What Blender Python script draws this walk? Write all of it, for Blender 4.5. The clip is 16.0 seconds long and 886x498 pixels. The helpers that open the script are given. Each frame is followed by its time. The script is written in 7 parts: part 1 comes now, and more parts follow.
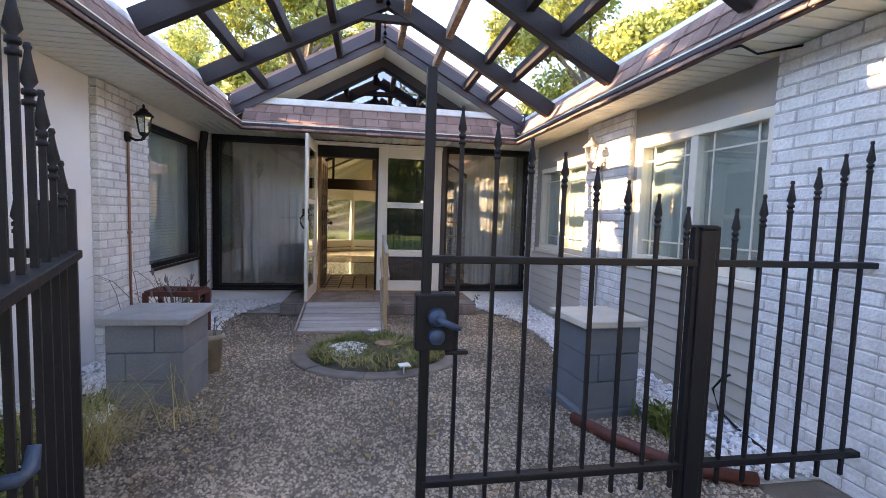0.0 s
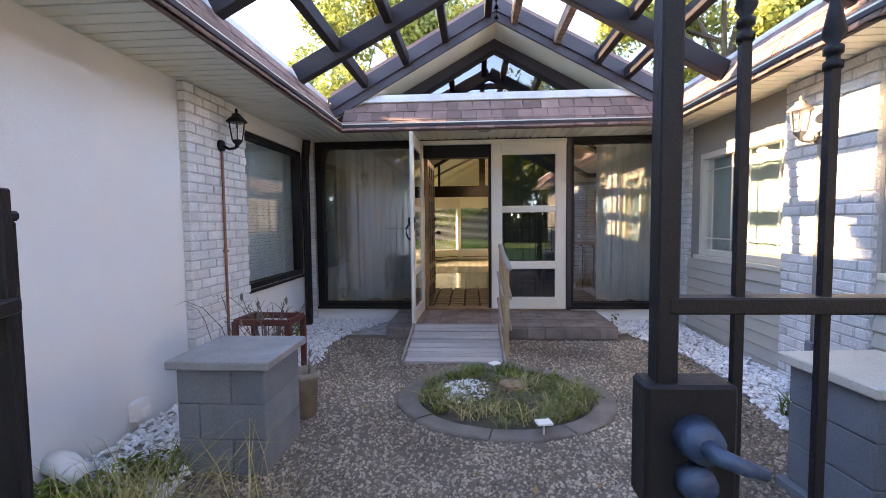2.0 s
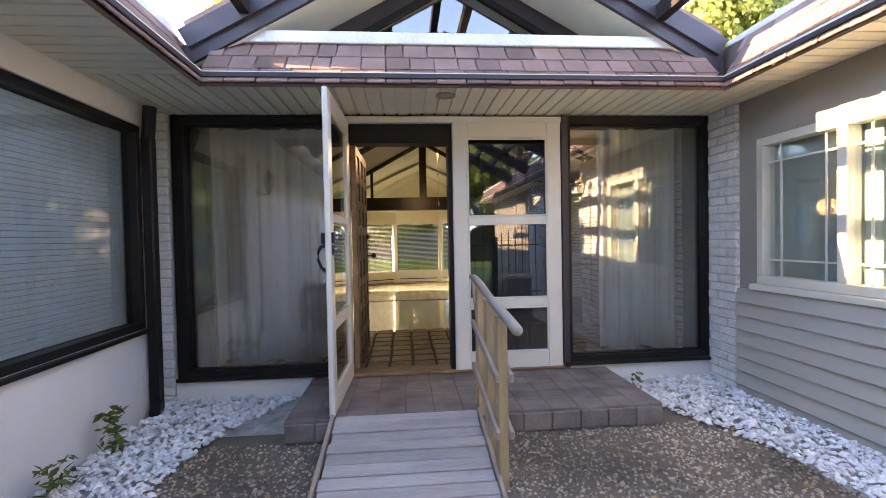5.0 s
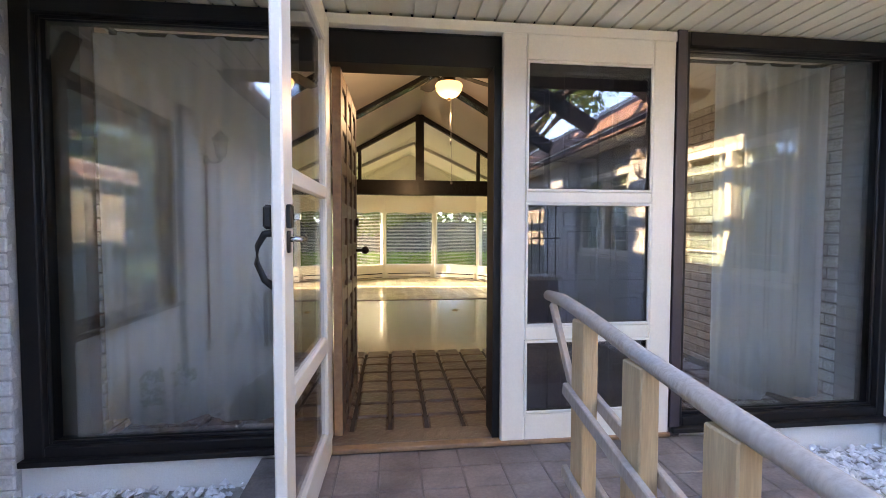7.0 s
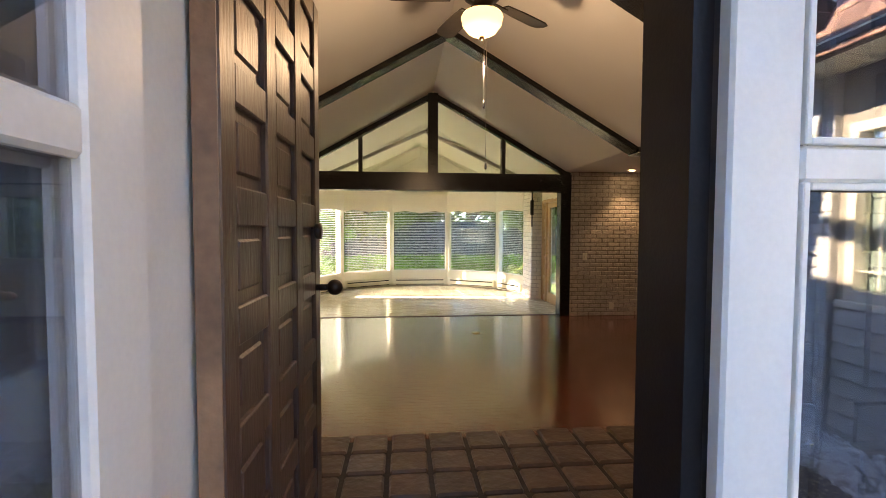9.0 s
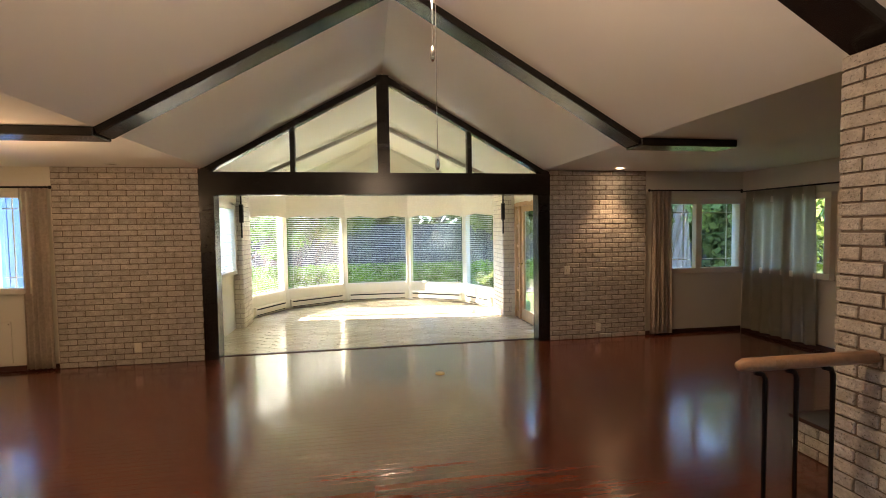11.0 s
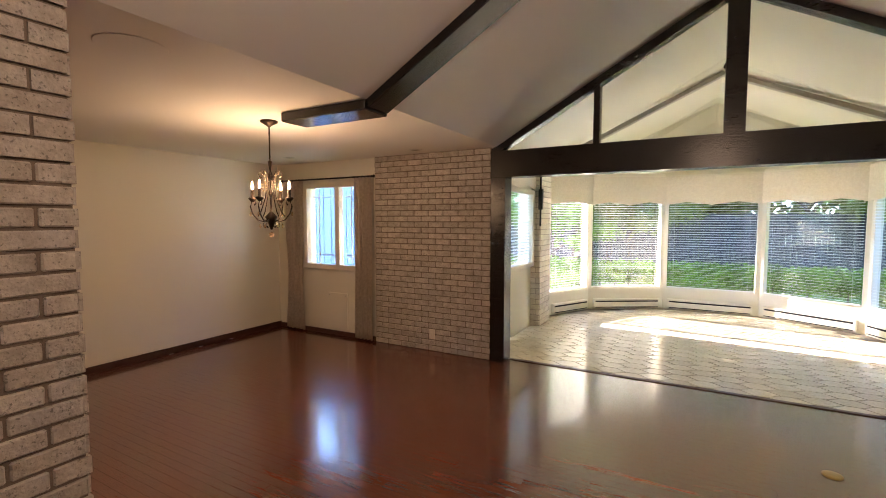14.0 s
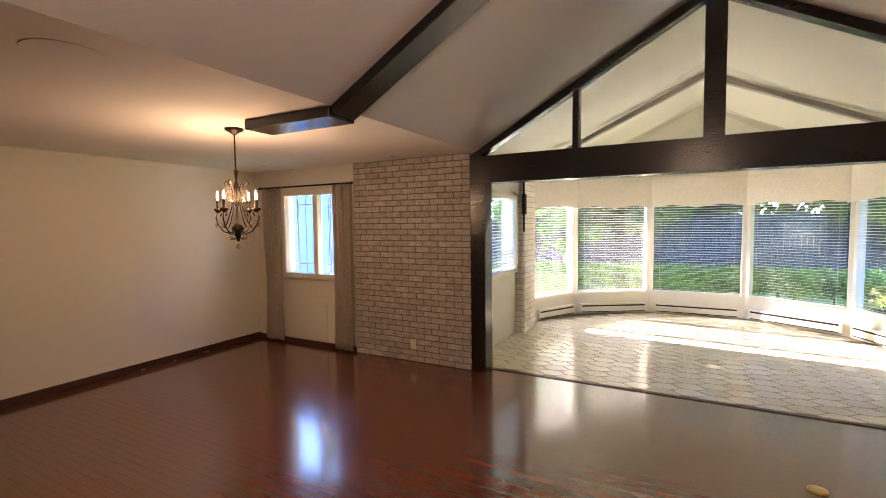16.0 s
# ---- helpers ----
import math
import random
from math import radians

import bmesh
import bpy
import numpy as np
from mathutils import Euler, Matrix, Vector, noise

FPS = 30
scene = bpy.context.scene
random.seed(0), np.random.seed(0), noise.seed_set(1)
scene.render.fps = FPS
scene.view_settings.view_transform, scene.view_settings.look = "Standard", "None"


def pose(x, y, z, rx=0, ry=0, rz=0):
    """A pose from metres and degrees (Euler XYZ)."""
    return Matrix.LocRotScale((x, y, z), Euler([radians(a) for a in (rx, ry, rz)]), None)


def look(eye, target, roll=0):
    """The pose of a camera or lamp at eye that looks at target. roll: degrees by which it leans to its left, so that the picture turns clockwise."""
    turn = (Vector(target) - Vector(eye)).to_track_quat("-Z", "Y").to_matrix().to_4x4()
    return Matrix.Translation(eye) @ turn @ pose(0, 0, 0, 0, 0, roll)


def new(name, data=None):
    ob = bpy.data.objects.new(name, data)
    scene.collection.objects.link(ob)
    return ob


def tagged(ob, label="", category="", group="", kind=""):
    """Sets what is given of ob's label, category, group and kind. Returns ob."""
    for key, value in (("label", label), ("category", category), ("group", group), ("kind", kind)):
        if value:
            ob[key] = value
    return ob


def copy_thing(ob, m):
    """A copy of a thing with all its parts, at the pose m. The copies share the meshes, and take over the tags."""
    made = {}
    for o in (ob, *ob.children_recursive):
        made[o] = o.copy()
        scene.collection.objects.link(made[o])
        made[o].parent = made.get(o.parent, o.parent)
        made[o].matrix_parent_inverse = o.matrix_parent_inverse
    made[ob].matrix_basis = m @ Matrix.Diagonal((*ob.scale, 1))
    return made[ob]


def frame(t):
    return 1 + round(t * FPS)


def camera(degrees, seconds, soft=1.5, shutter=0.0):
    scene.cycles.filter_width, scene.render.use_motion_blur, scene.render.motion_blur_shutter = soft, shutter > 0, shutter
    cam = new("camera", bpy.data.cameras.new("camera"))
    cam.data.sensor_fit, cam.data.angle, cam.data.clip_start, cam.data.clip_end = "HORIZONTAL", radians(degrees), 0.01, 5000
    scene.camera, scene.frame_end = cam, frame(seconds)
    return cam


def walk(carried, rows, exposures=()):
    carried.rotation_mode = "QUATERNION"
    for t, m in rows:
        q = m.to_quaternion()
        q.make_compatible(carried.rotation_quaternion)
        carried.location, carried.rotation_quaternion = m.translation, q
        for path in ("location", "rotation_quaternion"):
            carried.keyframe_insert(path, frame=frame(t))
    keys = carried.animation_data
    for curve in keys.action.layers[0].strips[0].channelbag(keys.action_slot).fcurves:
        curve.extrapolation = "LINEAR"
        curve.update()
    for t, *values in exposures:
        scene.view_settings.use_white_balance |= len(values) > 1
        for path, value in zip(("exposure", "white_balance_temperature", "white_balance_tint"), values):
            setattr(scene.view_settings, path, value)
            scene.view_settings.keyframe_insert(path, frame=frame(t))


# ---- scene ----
cam = camera(88.9, 16.0, soft=0.9)
PATH = [
    (0, (0.015, -0.045, 1.371), (0.342, 1.923, 1.223), 1.8),
    (0.5, (-0.05, 0.118, 1.362), (0.075, 2.107, 1.192), 0.5),
    (1, (-0.117, 0.287, 1.346), (-0.13, 2.279, 1.165), -0.6),
    (1.5, (-0.11, 0.543, 1.322), (-0.216, 2.534, 1.17), -0.5),
    (2, (-0.091, 0.855, 1.35), (-0.223, 2.847, 1.23), -0.6),
    (2.5, (-0.125, 1.145, 1.364), (-0.219, 3.14, 1.259), -1.0),
    (3, (-0.147, 1.446, 1.373), (-0.158, 3.444, 1.279), -1.5),
    (3.2, (-0.159, 1.59, 1.37), (-0.127, 3.588, 1.287), -1.5),
    (5.3, (-0.297, 2.97, 1.339), (-0.107, 4.96, 1.294), -1.0),
    (5.5, (-0.333, 3.116, 1.323), (-0.122, 5.104, 1.277), -0.8),
    (6, (-0.375, 3.463, 1.327), (-0.146, 5.449, 1.261), -0.0),
    (6.5, (-0.355, 3.856, 1.347), (-0.133, 5.842, 1.272), 0.4),
    (6.9, (-0.4, 4.163, 1.331), (-0.167, 6.148, 1.249), 0.1),
    (7, (-0.408, 4.237, 1.329), (-0.177, 6.222, 1.247), 0.1),
    (7.5, (-0.432, 4.637, 1.337), (-0.215, 6.624, 1.26), -0.1),
    (8, (-0.387, 5.063, 1.362), (-0.219, 7.055, 1.299), -0.1),
    (8.5, (-0.373, 5.425, 1.377), (-0.203, 7.416, 1.297), 0.3),
    (10.8, (-0.104, 6.947, 1.548), (0.213, 8.919, 1.451), -1.0),
    (11, (-0.063, 7.054, 1.571), (0.265, 9.025, 1.477), -0.8),
    (11.5, (0.007, 7.286, 1.578), (0.324, 9.26, 1.503), -0.5),
    (12, (0.037, 7.565, 1.583), (0.269, 9.551, 1.527), -0.4),
    (12.5, (0.073, 7.839, 1.582), (0.118, 9.837, 1.511), 0.0),
    (13, (0.037, 8.075, 1.578), (-0.191, 10.059, 1.469), 0.5),
    (13.5, (-0.063, 8.245, 1.577), (-0.649, 10.153, 1.442), 0.3),
    (14, (-0.105, 8.39, 1.555), (-1.076, 10.133, 1.424), -0.0),
    (14.5, (-0.115, 8.431, 1.608), (-1.383, 9.971, 1.463), -0.0),
    (15, (-0.107, 8.461, 1.617), (-1.512, 9.879, 1.488), -0.5),
    (15.5, (-0.1, 8.506, 1.62), (-1.346, 10.065, 1.497), -0.6),
    (16, (-0.039, 8.572, 1.605), (-0.981, 10.332, 1.486), -0.7),
]
EXPOSURES = [(0.0, 4.05, 9900, 22), (2.0, 4.15, 9500, 22), (3.0, 3.72, 9500, 20), (5.5, 4.7, 10000, 22), (6.5, 4.98, 9600, 22), (7.0, 5.0, 9100, 22), (8.0, 4.82, 8600, 20), (8.7, 4.95, 8000, 18), (10.6, 5.5, 6800, 18), (13.0, 5.48, 6500, 22), (16.0, 5.48, 6500, 29)]
walk(cam, [(t, look(eye, target, roll)) for t, eye, target, roll in PATH], EXPOSURES)

# ---------------------------------------------------------------- light
SUN_ELEV, SUN_AZ = radians(22.0), radians(6.0)      # the sun stands beyond the left wing, a little ahead
to_sun = Vector((-math.cos(SUN_ELEV) * math.cos(SUN_AZ), math.cos(SUN_ELEV) * math.sin(SUN_AZ), math.sin(SUN_ELEV)))
world = bpy.data.worlds.new("world")
scene.world = world
world.use_nodes = True
wn = world.node_tree
sky = wn.nodes.new("ShaderNodeTexSky")
sky.sky_type = 'NISHITA'
sky.sun_disc = False
sky.dust_density, sky.ozone_density, sky.altitude = 0.0, 3.0, 5000.0
sky.sun_elevation = SUN_ELEV
sky.sun_rotation = math.atan2(to_sun.x, to_sun.y)
wn.links.new(sky.outputs[0], wn.nodes["Background"].inputs[0])
wn.nodes["Background"].inputs[1].default_value = 0.15
sun_data = bpy.data.lights.new("sun", 'SUN')
sun_data.energy, sun_data.angle, sun_data.color = 1.9, radians(0.53), (1.0, 0.90, 0.72)
sun = new("sun", sun_data)
sun.matrix_world = look(to_sun * 60, (0, 0, 0))


def lamp(name, x, y, z, watts, colour, radius=0.04, spot=0):
    d = bpy.data.lights.new(name, 'SPOT' if spot else 'POINT')
    d.energy, d.color, d.shadow_soft_size = watts, colour, radius
    if spot:
        d.spot_size, d.spot_blend = radians(spot), 0.7
    o = new(name, d)
    o.location = (x, y, z)
    return o


WARM = (1.0, 0.66, 0.34)

# ---------------------------------------------------------------- materials


def mat(name, base, rough=0.6, metal=0.0, second=None, scale=8.0, fine=80.0, bump=0.1, amount=0.5, per=0.0, stretch=(1, 1, 1), spec=0.5, island=0.0, coat=0.0, grain=1.0, pits=0.0):
    """A surface with coarse and fine variation; per/island: how far single pieces differ in value; pits: how dark its small holes are."""
    m = bpy.data.materials.new(name)
    m.use_nodes = True
    nt = m.node_tree
    p = nt.nodes["Principled BSDF"]
    p.inputs["Metallic"].default_value = metal
    p.inputs["Specular IOR Level"].default_value = spec
    p.inputs["Coat Weight"].default_value = coat
    p.inputs["Coat Roughness"].default_value = 0.12
    co = nt.nodes.new("ShaderNodeTexCoord")
    mp = nt.nodes.new("ShaderNodeMapping")
    mp.inputs["Scale"].default_value = stretch
    geo = nt.nodes.new("ShaderNodeNewGeometry")
    nt.links.new(geo.outputs["Position"], mp.inputs[0])
    n1 = nt.nodes.new("ShaderNodeTexNoise")
    n1.inputs["Scale"].default_value, n1.inputs["Detail"].default_value = scale, 5.0
    n2 = nt.nodes.new("ShaderNodeTexNoise")
    n2.inputs["Scale"].default_value, n2.inputs["Detail"].default_value = fine, 3.0
    nt.links.new(mp.outputs[0], n1.inputs[0])
    nt.links.new(mp.outputs[0], n2.inputs[0])
    second = second or tuple(c * 0.72 for c in base)
    ramp = nt.nodes.new("ShaderNodeMapRange")
    ramp.inputs[1].default_value, ramp.inputs[2].default_value = 0.35, 0.68
    nt.links.new(n1.outputs[0], ramp.inputs[0])
    mul = nt.nodes.new("ShaderNodeMath")
    mul.operation = 'MULTIPLY'
    mul.inputs[1].default_value = amount
    nt.links.new(ramp.outputs[0], mul.inputs[0])
    mix = nt.nodes.new("ShaderNodeMix")
    mix.data_type = 'RGBA'
    mix.inputs[6].default_value, mix.inputs[7].default_value = (*base, 1), (*second, 1)
    nt.links.new(mul.outputs[0], mix.inputs[0])
    hsv = nt.nodes.new("ShaderNodeHueSaturation")
    nt.links.new(mix.outputs[2], hsv.inputs["Color"])
    val = nt.nodes.new("ShaderNodeMapRange")
    val.inputs[1].default_value, val.inputs[2].default_value = 0.25, 0.75
    val.inputs[3].default_value, val.inputs[4].default_value = 1 - 0.14 * grain, 1 + 0.12 * grain
    nt.links.new(n2.outputs[0], val.inputs[0])
    last = val.outputs[0]
    if per or island:
        if per:
            info = nt.nodes.new("ShaderNodeObjectInfo")
            src = info.outputs["Random"]
        else:
            src = geo.outputs["Random Per Island"]
        vr = nt.nodes.new("ShaderNodeMapRange")
        k = per or island
        vr.inputs[3].default_value, vr.inputs[4].default_value = 1 - k, 1 + k
        nt.links.new(src, vr.inputs[0])
        mm = nt.nodes.new("ShaderNodeMath")
        mm.operation = 'MULTIPLY'
        nt.links.new(last, mm.inputs[0])
        nt.links.new(vr.outputs[0], mm.inputs[1])
        last = mm.outputs[0]
    if pits:
        n3 = nt.nodes.new("ShaderNodeTexNoise")
        n3.inputs["Scale"].default_value, n3.inputs["Detail"].default_value = 95.0, 2.0
        nt.links.new(mp.outputs[0], n3.inputs[0])
        hole = nt.nodes.new("ShaderNodeMapRange")
        hole.inputs[1].default_value, hole.inputs[2].default_value = 0.60, 0.70
        hole.inputs[3].default_value, hole.inputs[4].default_value = 1.0, 1.0 - pits
        nt.links.new(n3.outputs[0], hole.inputs[0])
        mh = nt.nodes.new("ShaderNodeMath")
        mh.operation = 'MULTIPLY'
        nt.links.new(last, mh.inputs[0])
        nt.links.new(hole.outputs[0], mh.inputs[1])
        last = mh.outputs[0]
    nt.links.new(last, hsv.inputs["Value"])
    nt.links.new(hsv.outputs[0], p.inputs["Base Color"])
    rr = nt.nodes.new("ShaderNodeMapRange")
    rr.inputs[3].default_value, rr.inputs[4].default_value = max(0.02, rough * 0.82), min(1.0, rough * 1.18)
    nt.links.new(n1.outputs[0], rr.inputs[0])
    nt.links.new(rr.outputs[0], p.inputs["Roughness"])
    if bump:
        b = nt.nodes.new("ShaderNodeBump")
        b.inputs["Strength"].default_value, b.inputs["Distance"].default_value = bump, 0.01
        nt.links.new(n2.outputs[0], b.inputs["Height"])
        nt.links.new(b.outputs[0], p.inputs["Normal"])
    return m


def emitter(name, colour, strength):
    m = bpy.data.materials.new(name)
    m.use_nodes = True
    p = m.node_tree.nodes["Principled BSDF"]
    p.inputs["Base Color"].default_value = (*colour, 1)
    p.inputs["Emission Color"].default_value = (*colour, 1)
    p.inputs["Emission Strength"].default_value = strength
    return m


def glass_mat(name, tint=(0.95, 0.97, 0.96), ior=1.5, floor=0.0):
    """Thin window glass: clear, with gloss by Fresnel."""
    m = bpy.data.materials.new(name)
    m.use_nodes = True
    nt = m.node_tree
    nt.nodes.remove(nt.nodes["Principled BSDF"])
    out = nt.nodes["Material Output"]
    tr = nt.nodes.new("ShaderNodeBsdfTransparent")
    tr.inputs[0].default_value = (*tint, 1)
    gl = nt.nodes.new("ShaderNodeBsdfGlossy")
    gl.inputs["Roughness"].default_value = 0.0
    gl.inputs["Color"].default_value = (1, 1, 1, 1)
    fr = nt.nodes.new("ShaderNodeLayerWeight")
    fr.inputs["Blend"].default_value = 0.5
    pw = nt.nodes.new("ShaderNodeMath")
    pw.operation = 'POWER'
    pw.inputs[1].default_value = 4.0
    nt.links.new(fr.outputs["Facing"], pw.inputs[0])
    add = nt.nodes.new("ShaderNodeMath")
    add.operation = 'MULTIPLY_ADD'
    add.use_clamp = True
    add.inputs[1].default_value = 0.75
    add.inputs[2].default_value = (ior - 1) ** 2 / (ior + 1) ** 2 + floor
    mix = nt.nodes.new("ShaderNodeMixShader")
    nt.links.new(pw.outputs[0], add.inputs[0])
    nt.links.new(add.outputs[0], mix.inputs[0])
    nt.links.new(tr.outputs[0], mix.inputs[1])
    nt.links.new(gl.outputs[0], mix.inputs[2])
    nt.links.new(mix.outputs[0], out.inputs[0])
    return m


M_STUCCO = mat("stucco white", (0.80, 0.78, 0.75), 0.85, scale=1.2, fine=140, bump=0.25, amount=0.25, grain=0.25)
M_PLASTER = mat("wall paint cream", (0.76, 0.72, 0.62), 0.7, scale=0.8, fine=160, bump=0.05, amount=0.12, grain=0.25)
M_CEIL = mat("ceiling paint", (0.86, 0.84, 0.80), 0.8, scale=0.7, fine=200, bump=0.08, amount=0.1, grain=0.25)
M_BRICKOUT = mat("painted brick outside", (0.76, 0.75, 0.73), 0.75, second=(0.55, 0.52, 0.50), scale=7, fine=60, bump=0.5, amount=0.55, per=0.07, pits=0.1)
M_MORTAROUT = mat("painted mortar outside", (0.56, 0.55, 0.53), 0.9, scale=10, fine=120, bump=0.4)
M_BRICKIN = mat("whitewashed brick", (0.55, 0.505, 0.45), 0.85, second=(0.39, 0.34, 0.29), scale=16, fine=70, bump=0.7, amount=0.8, per=0.12, pits=0.5)
M_BRICKSUN = mat("cream painted brick", (0.78, 0.73, 0.64), 0.7, second=(0.62, 0.56, 0.47), scale=12, fine=70, bump=0.5, amount=0.6, per=0.06)
M_MORTARSUN = mat("cream painted mortar", (0.50, 0.45, 0.38), 0.9, scale=10, fine=120, bump=0.4)
M_MORTARIN = mat("brown mortar", (0.21, 0.165, 0.13), 0.9, scale=10, fine=120, bump=0.4)
M_SIDING = mat("taupe vinyl siding", (0.50, 0.46, 0.40), 0.5, scale=2, fine=90, bump=0.06, amount=0.2, stretch=(1, 0.2, 3), grain=0.25)
M_TAUPE = mat("taupe trim paint", (0.33, 0.30, 0.26), 0.55, scale=2, fine=90, bump=0.05, amount=0.2, grain=0.25)
M_SOFFIT = mat("cream vinyl soffit", (0.80, 0.765, 0.63), 0.5, scale=1.5, fine=90, bump=0.04, amount=0.15, grain=0.25)
M_WHITE = mat("white paint", (0.80, 0.79, 0.76), 0.4, scale=3, fine=90, bump=0.04, amount=0.12, grain=0.25)
M_CREAMFR = mat("almond vinyl frame", (0.74, 0.69, 0.58), 0.4, scale=3, fine=90, bump=0.03, amount=0.1, grain=0.25)
M_BLACK = mat("black paint", (0.010, 0.010, 0.011), 0.38, spec=0.35, scale=6, fine=120, bump=0.06, amount=0.3)
M_BLACKW = mat("black window frame", (0.012, 0.010, 0.010), 0.5, spec=0.3, scale=6, fine=120, bump=0.05, amount=0.3)
M_BEAM = mat("black gloss beam", (0.016, 0.013, 0.012), 0.24, scale=5, fine=60, bump=0.12, amount=0.4, stretch=(0.3, 1, 1))
M_IRON = mat("black iron", (0.009, 0.009, 0.012), 0.5, spec=0.3, second=(0.018, 0.014, 0.012), scale=20, fine=150, bump=0.15, amount=0.5)
M_PERG = mat("dark brown stained timber", (0.018, 0.014, 0.016), 0.65, spec=0.3, second=(0.035, 0.024, 0.022), scale=6, fine=60, bump=0.3, amount=0.5)
M_PEEL = mat("peeling timber", (0.40, 0.26, 0.17), 0.8, second=(0.14, 0.08, 0.06), scale=18, fine=60, bump=0.4, amount=0.8)
M_RAKE = mat("brown rake trim", (0.050, 0.037, 0.044), 0.5, scale=3, fine=80, bump=0.08, amount=0.3)
M_FLASH = mat("white metal flashing", (0.75, 0.75, 0.76), 0.35, metal=0.2, second=(0.55, 0.5, 0.45), scale=6, fine=60, bump=0.15, amount=0.4)
M_SHING = mat("red brown shingle", (0.34, 0.20, 0.16), 0.9, second=(0.21, 0.13, 0.115), scale=5, fine=220, bump=0.7, amount=0.7, per=0.28)
M_ROOF = mat("roof felt", (0.16, 0.11, 0.10), 0.9, scale=4, fine=100, bump=0.5)
M_GRAVEL = mat("pea gravel bed", (0.23, 0.18, 0.142), 0.95, second=(0.10, 0.078, 0.062), scale=1.1, fine=120, bump=1.0, amount=0.9)
M_PEBBLE = mat("pea gravel stones", (0.47, 0.37, 0.28), 0.85, second=(0.15, 0.115, 0.09), scale=1.1, fine=150, bump=0.2, amount=0.85, island=0.65)
M_WROCK = mat("white marble chips", (0.82, 0.82, 0.82), 0.6, second=(0.62, 0.63, 0.66), scale=12, fine=90, bump=0.25, amount=0.5, island=0.18)
M_WBED = mat("white gravel bed", (0.50, 0.49, 0.47), 0.9, second=(0.2, 0.18, 0.15), scale=9, fine=60, bump=1.0, amount=0.7)
M_BLOCK = mat("grey concrete block", (0.205, 0.225, 0.245), 0.9, second=(0.14, 0.152, 0.168), scale=5, fine=140, bump=0.5, amount=0.5, per=0.12)
M_CAP = mat("concrete cap slab", (0.33, 0.335, 0.335), 0.85, second=(0.22, 0.22, 0.215), scale=6, fine=110, bump=0.35, amount=0.5)
M_PORCH = mat("brown porch tile", (0.26, 0.205, 0.185), 0.65, second=(0.13, 0.10, 0.09), scale=4.5, fine=60, bump=0.4, amount=0.85, per=0.12)
M_PGROUT = mat("porch grout", (0.21, 0.175, 0.16), 0.9, second=(0.12, 0.10, 0.09), scale=5, bump=0.4, amount=0.8)
M_PLANK = mat("weathered grey plank", (0.45, 0.41, 0.39), 0.8, second=(0.29, 0.26, 0.245), scale=5, fine=60, bump=0.5, amount=0.7, per=0.12, stretch=(0.25, 2, 1))
M_POST = mat("raw pine post", (0.52, 0.36, 0.20), 0.65, second=(0.40, 0.26, 0.14), scale=9, fine=70, bump=0.25, amount=0.7, stretch=(3, 3, 0.25), per=0.1)
M_RAIL = mat("weathered pine", (0.40, 0.31, 0.24), 0.7, second=(0.33, 0.29, 0.26), scale=6, fine=60, bump=0.35, amount=0.8, stretch=(1.6, 1.6, 0.4))
M_STORM = mat("almond storm door", (0.74, 0.69, 0.60), 0.38, scale=3, fine=90, bump=0.03, amount=0.1, grain=0.25)
M_DOORW = mat("dark walnut door", (0.095, 0.052, 0.035), 0.4, second=(0.05, 0.028, 0.02), scale=5, fine=50, bump=0.2, amount=0.7, stretch=(2, 2, 0.3))
M_DOORE = mat("worn door edge", (0.34, 0.19, 0.10), 0.55, second=(0.15, 0.08, 0.045), scale=8, fine=50, bump=0.2, amount=0.8)
M_FOYER = mat("brown clay tile", (0.125, 0.082, 0.058), 0.34, second=(0.075, 0.05, 0.037), scale=7, fine=22, bump=0.75, amount=0.8, per=0.2)
M_FGROUT = mat("dark grout", (0.03, 0.024, 0.021), 0.8, bump=0.4)
M_WOODF = mat("mahogany strip floor", (0.165, 0.040, 0.020), 0.22, second=(0.105, 0.026, 0.014), scale=3, fine=24, bump=0.015, amount=0.6, stretch=(0.5, 6, 1), island=0.10, coat=1.0)
M_WOODP = mat("mahogany floor board", (0.165, 0.040, 0.020), 0.22, second=(0.105, 0.026, 0.014), scale=3, fine=24, bump=0.015, amount=0.6, stretch=(0.5, 6, 1), per=0.10, coat=1.0)
M_WBASE = mat("dark baseboard", (0.07, 0.03, 0.022), 0.35, scale=5, fine=50, bump=0.1)
M_HEX = mat("cream floor tile", (0.72, 0.66, 0.52), 0.16, second=(0.62, 0.55, 0.42), scale=4, fine=50, bump=0.06, amount=0.5, per=0.08)
M_HEXS = mat("cream floor tile far", (0.72, 0.66, 0.52), 0.16, second=(0.62, 0.55, 0.42), scale=4, fine=50, bump=0.06, amount=0.5, island=0.08)
M_HGROUT = mat("tile grout", (0.22, 0.185, 0.14), 0.8, bump=0.3)
M_SUNW = mat("sunroom cream", (0.80, 0.76, 0.64), 0.6, scale=1, fine=120, bump=0.04, amount=0.12, grain=0.25)
M_BLIND = mat("white blind slat", (0.82, 0.82, 0.80), 0.45, scale=4, fine=80, bump=0.02, amount=0.08, grain=0.25)
M_VAL = mat("cream lattice valance", (0.78, 0.73, 0.62), 0.8, second=(0.62, 0.56, 0.45), scale=30, fine=120, bump=0.2, amount=0.4)
M_CURT = mat("grey sheer curtain", (0.74, 0.76, 0.77), 0.85, scale=3, fine=200, bump=0.1, amount=0.2)
M_DRAPE = mat("beige patterned drape", (0.74, 0.65, 0.55), 0.85, second=(0.56, 0.47, 0.39), scale=34, fine=160, bump=0.15, amount=0.7)
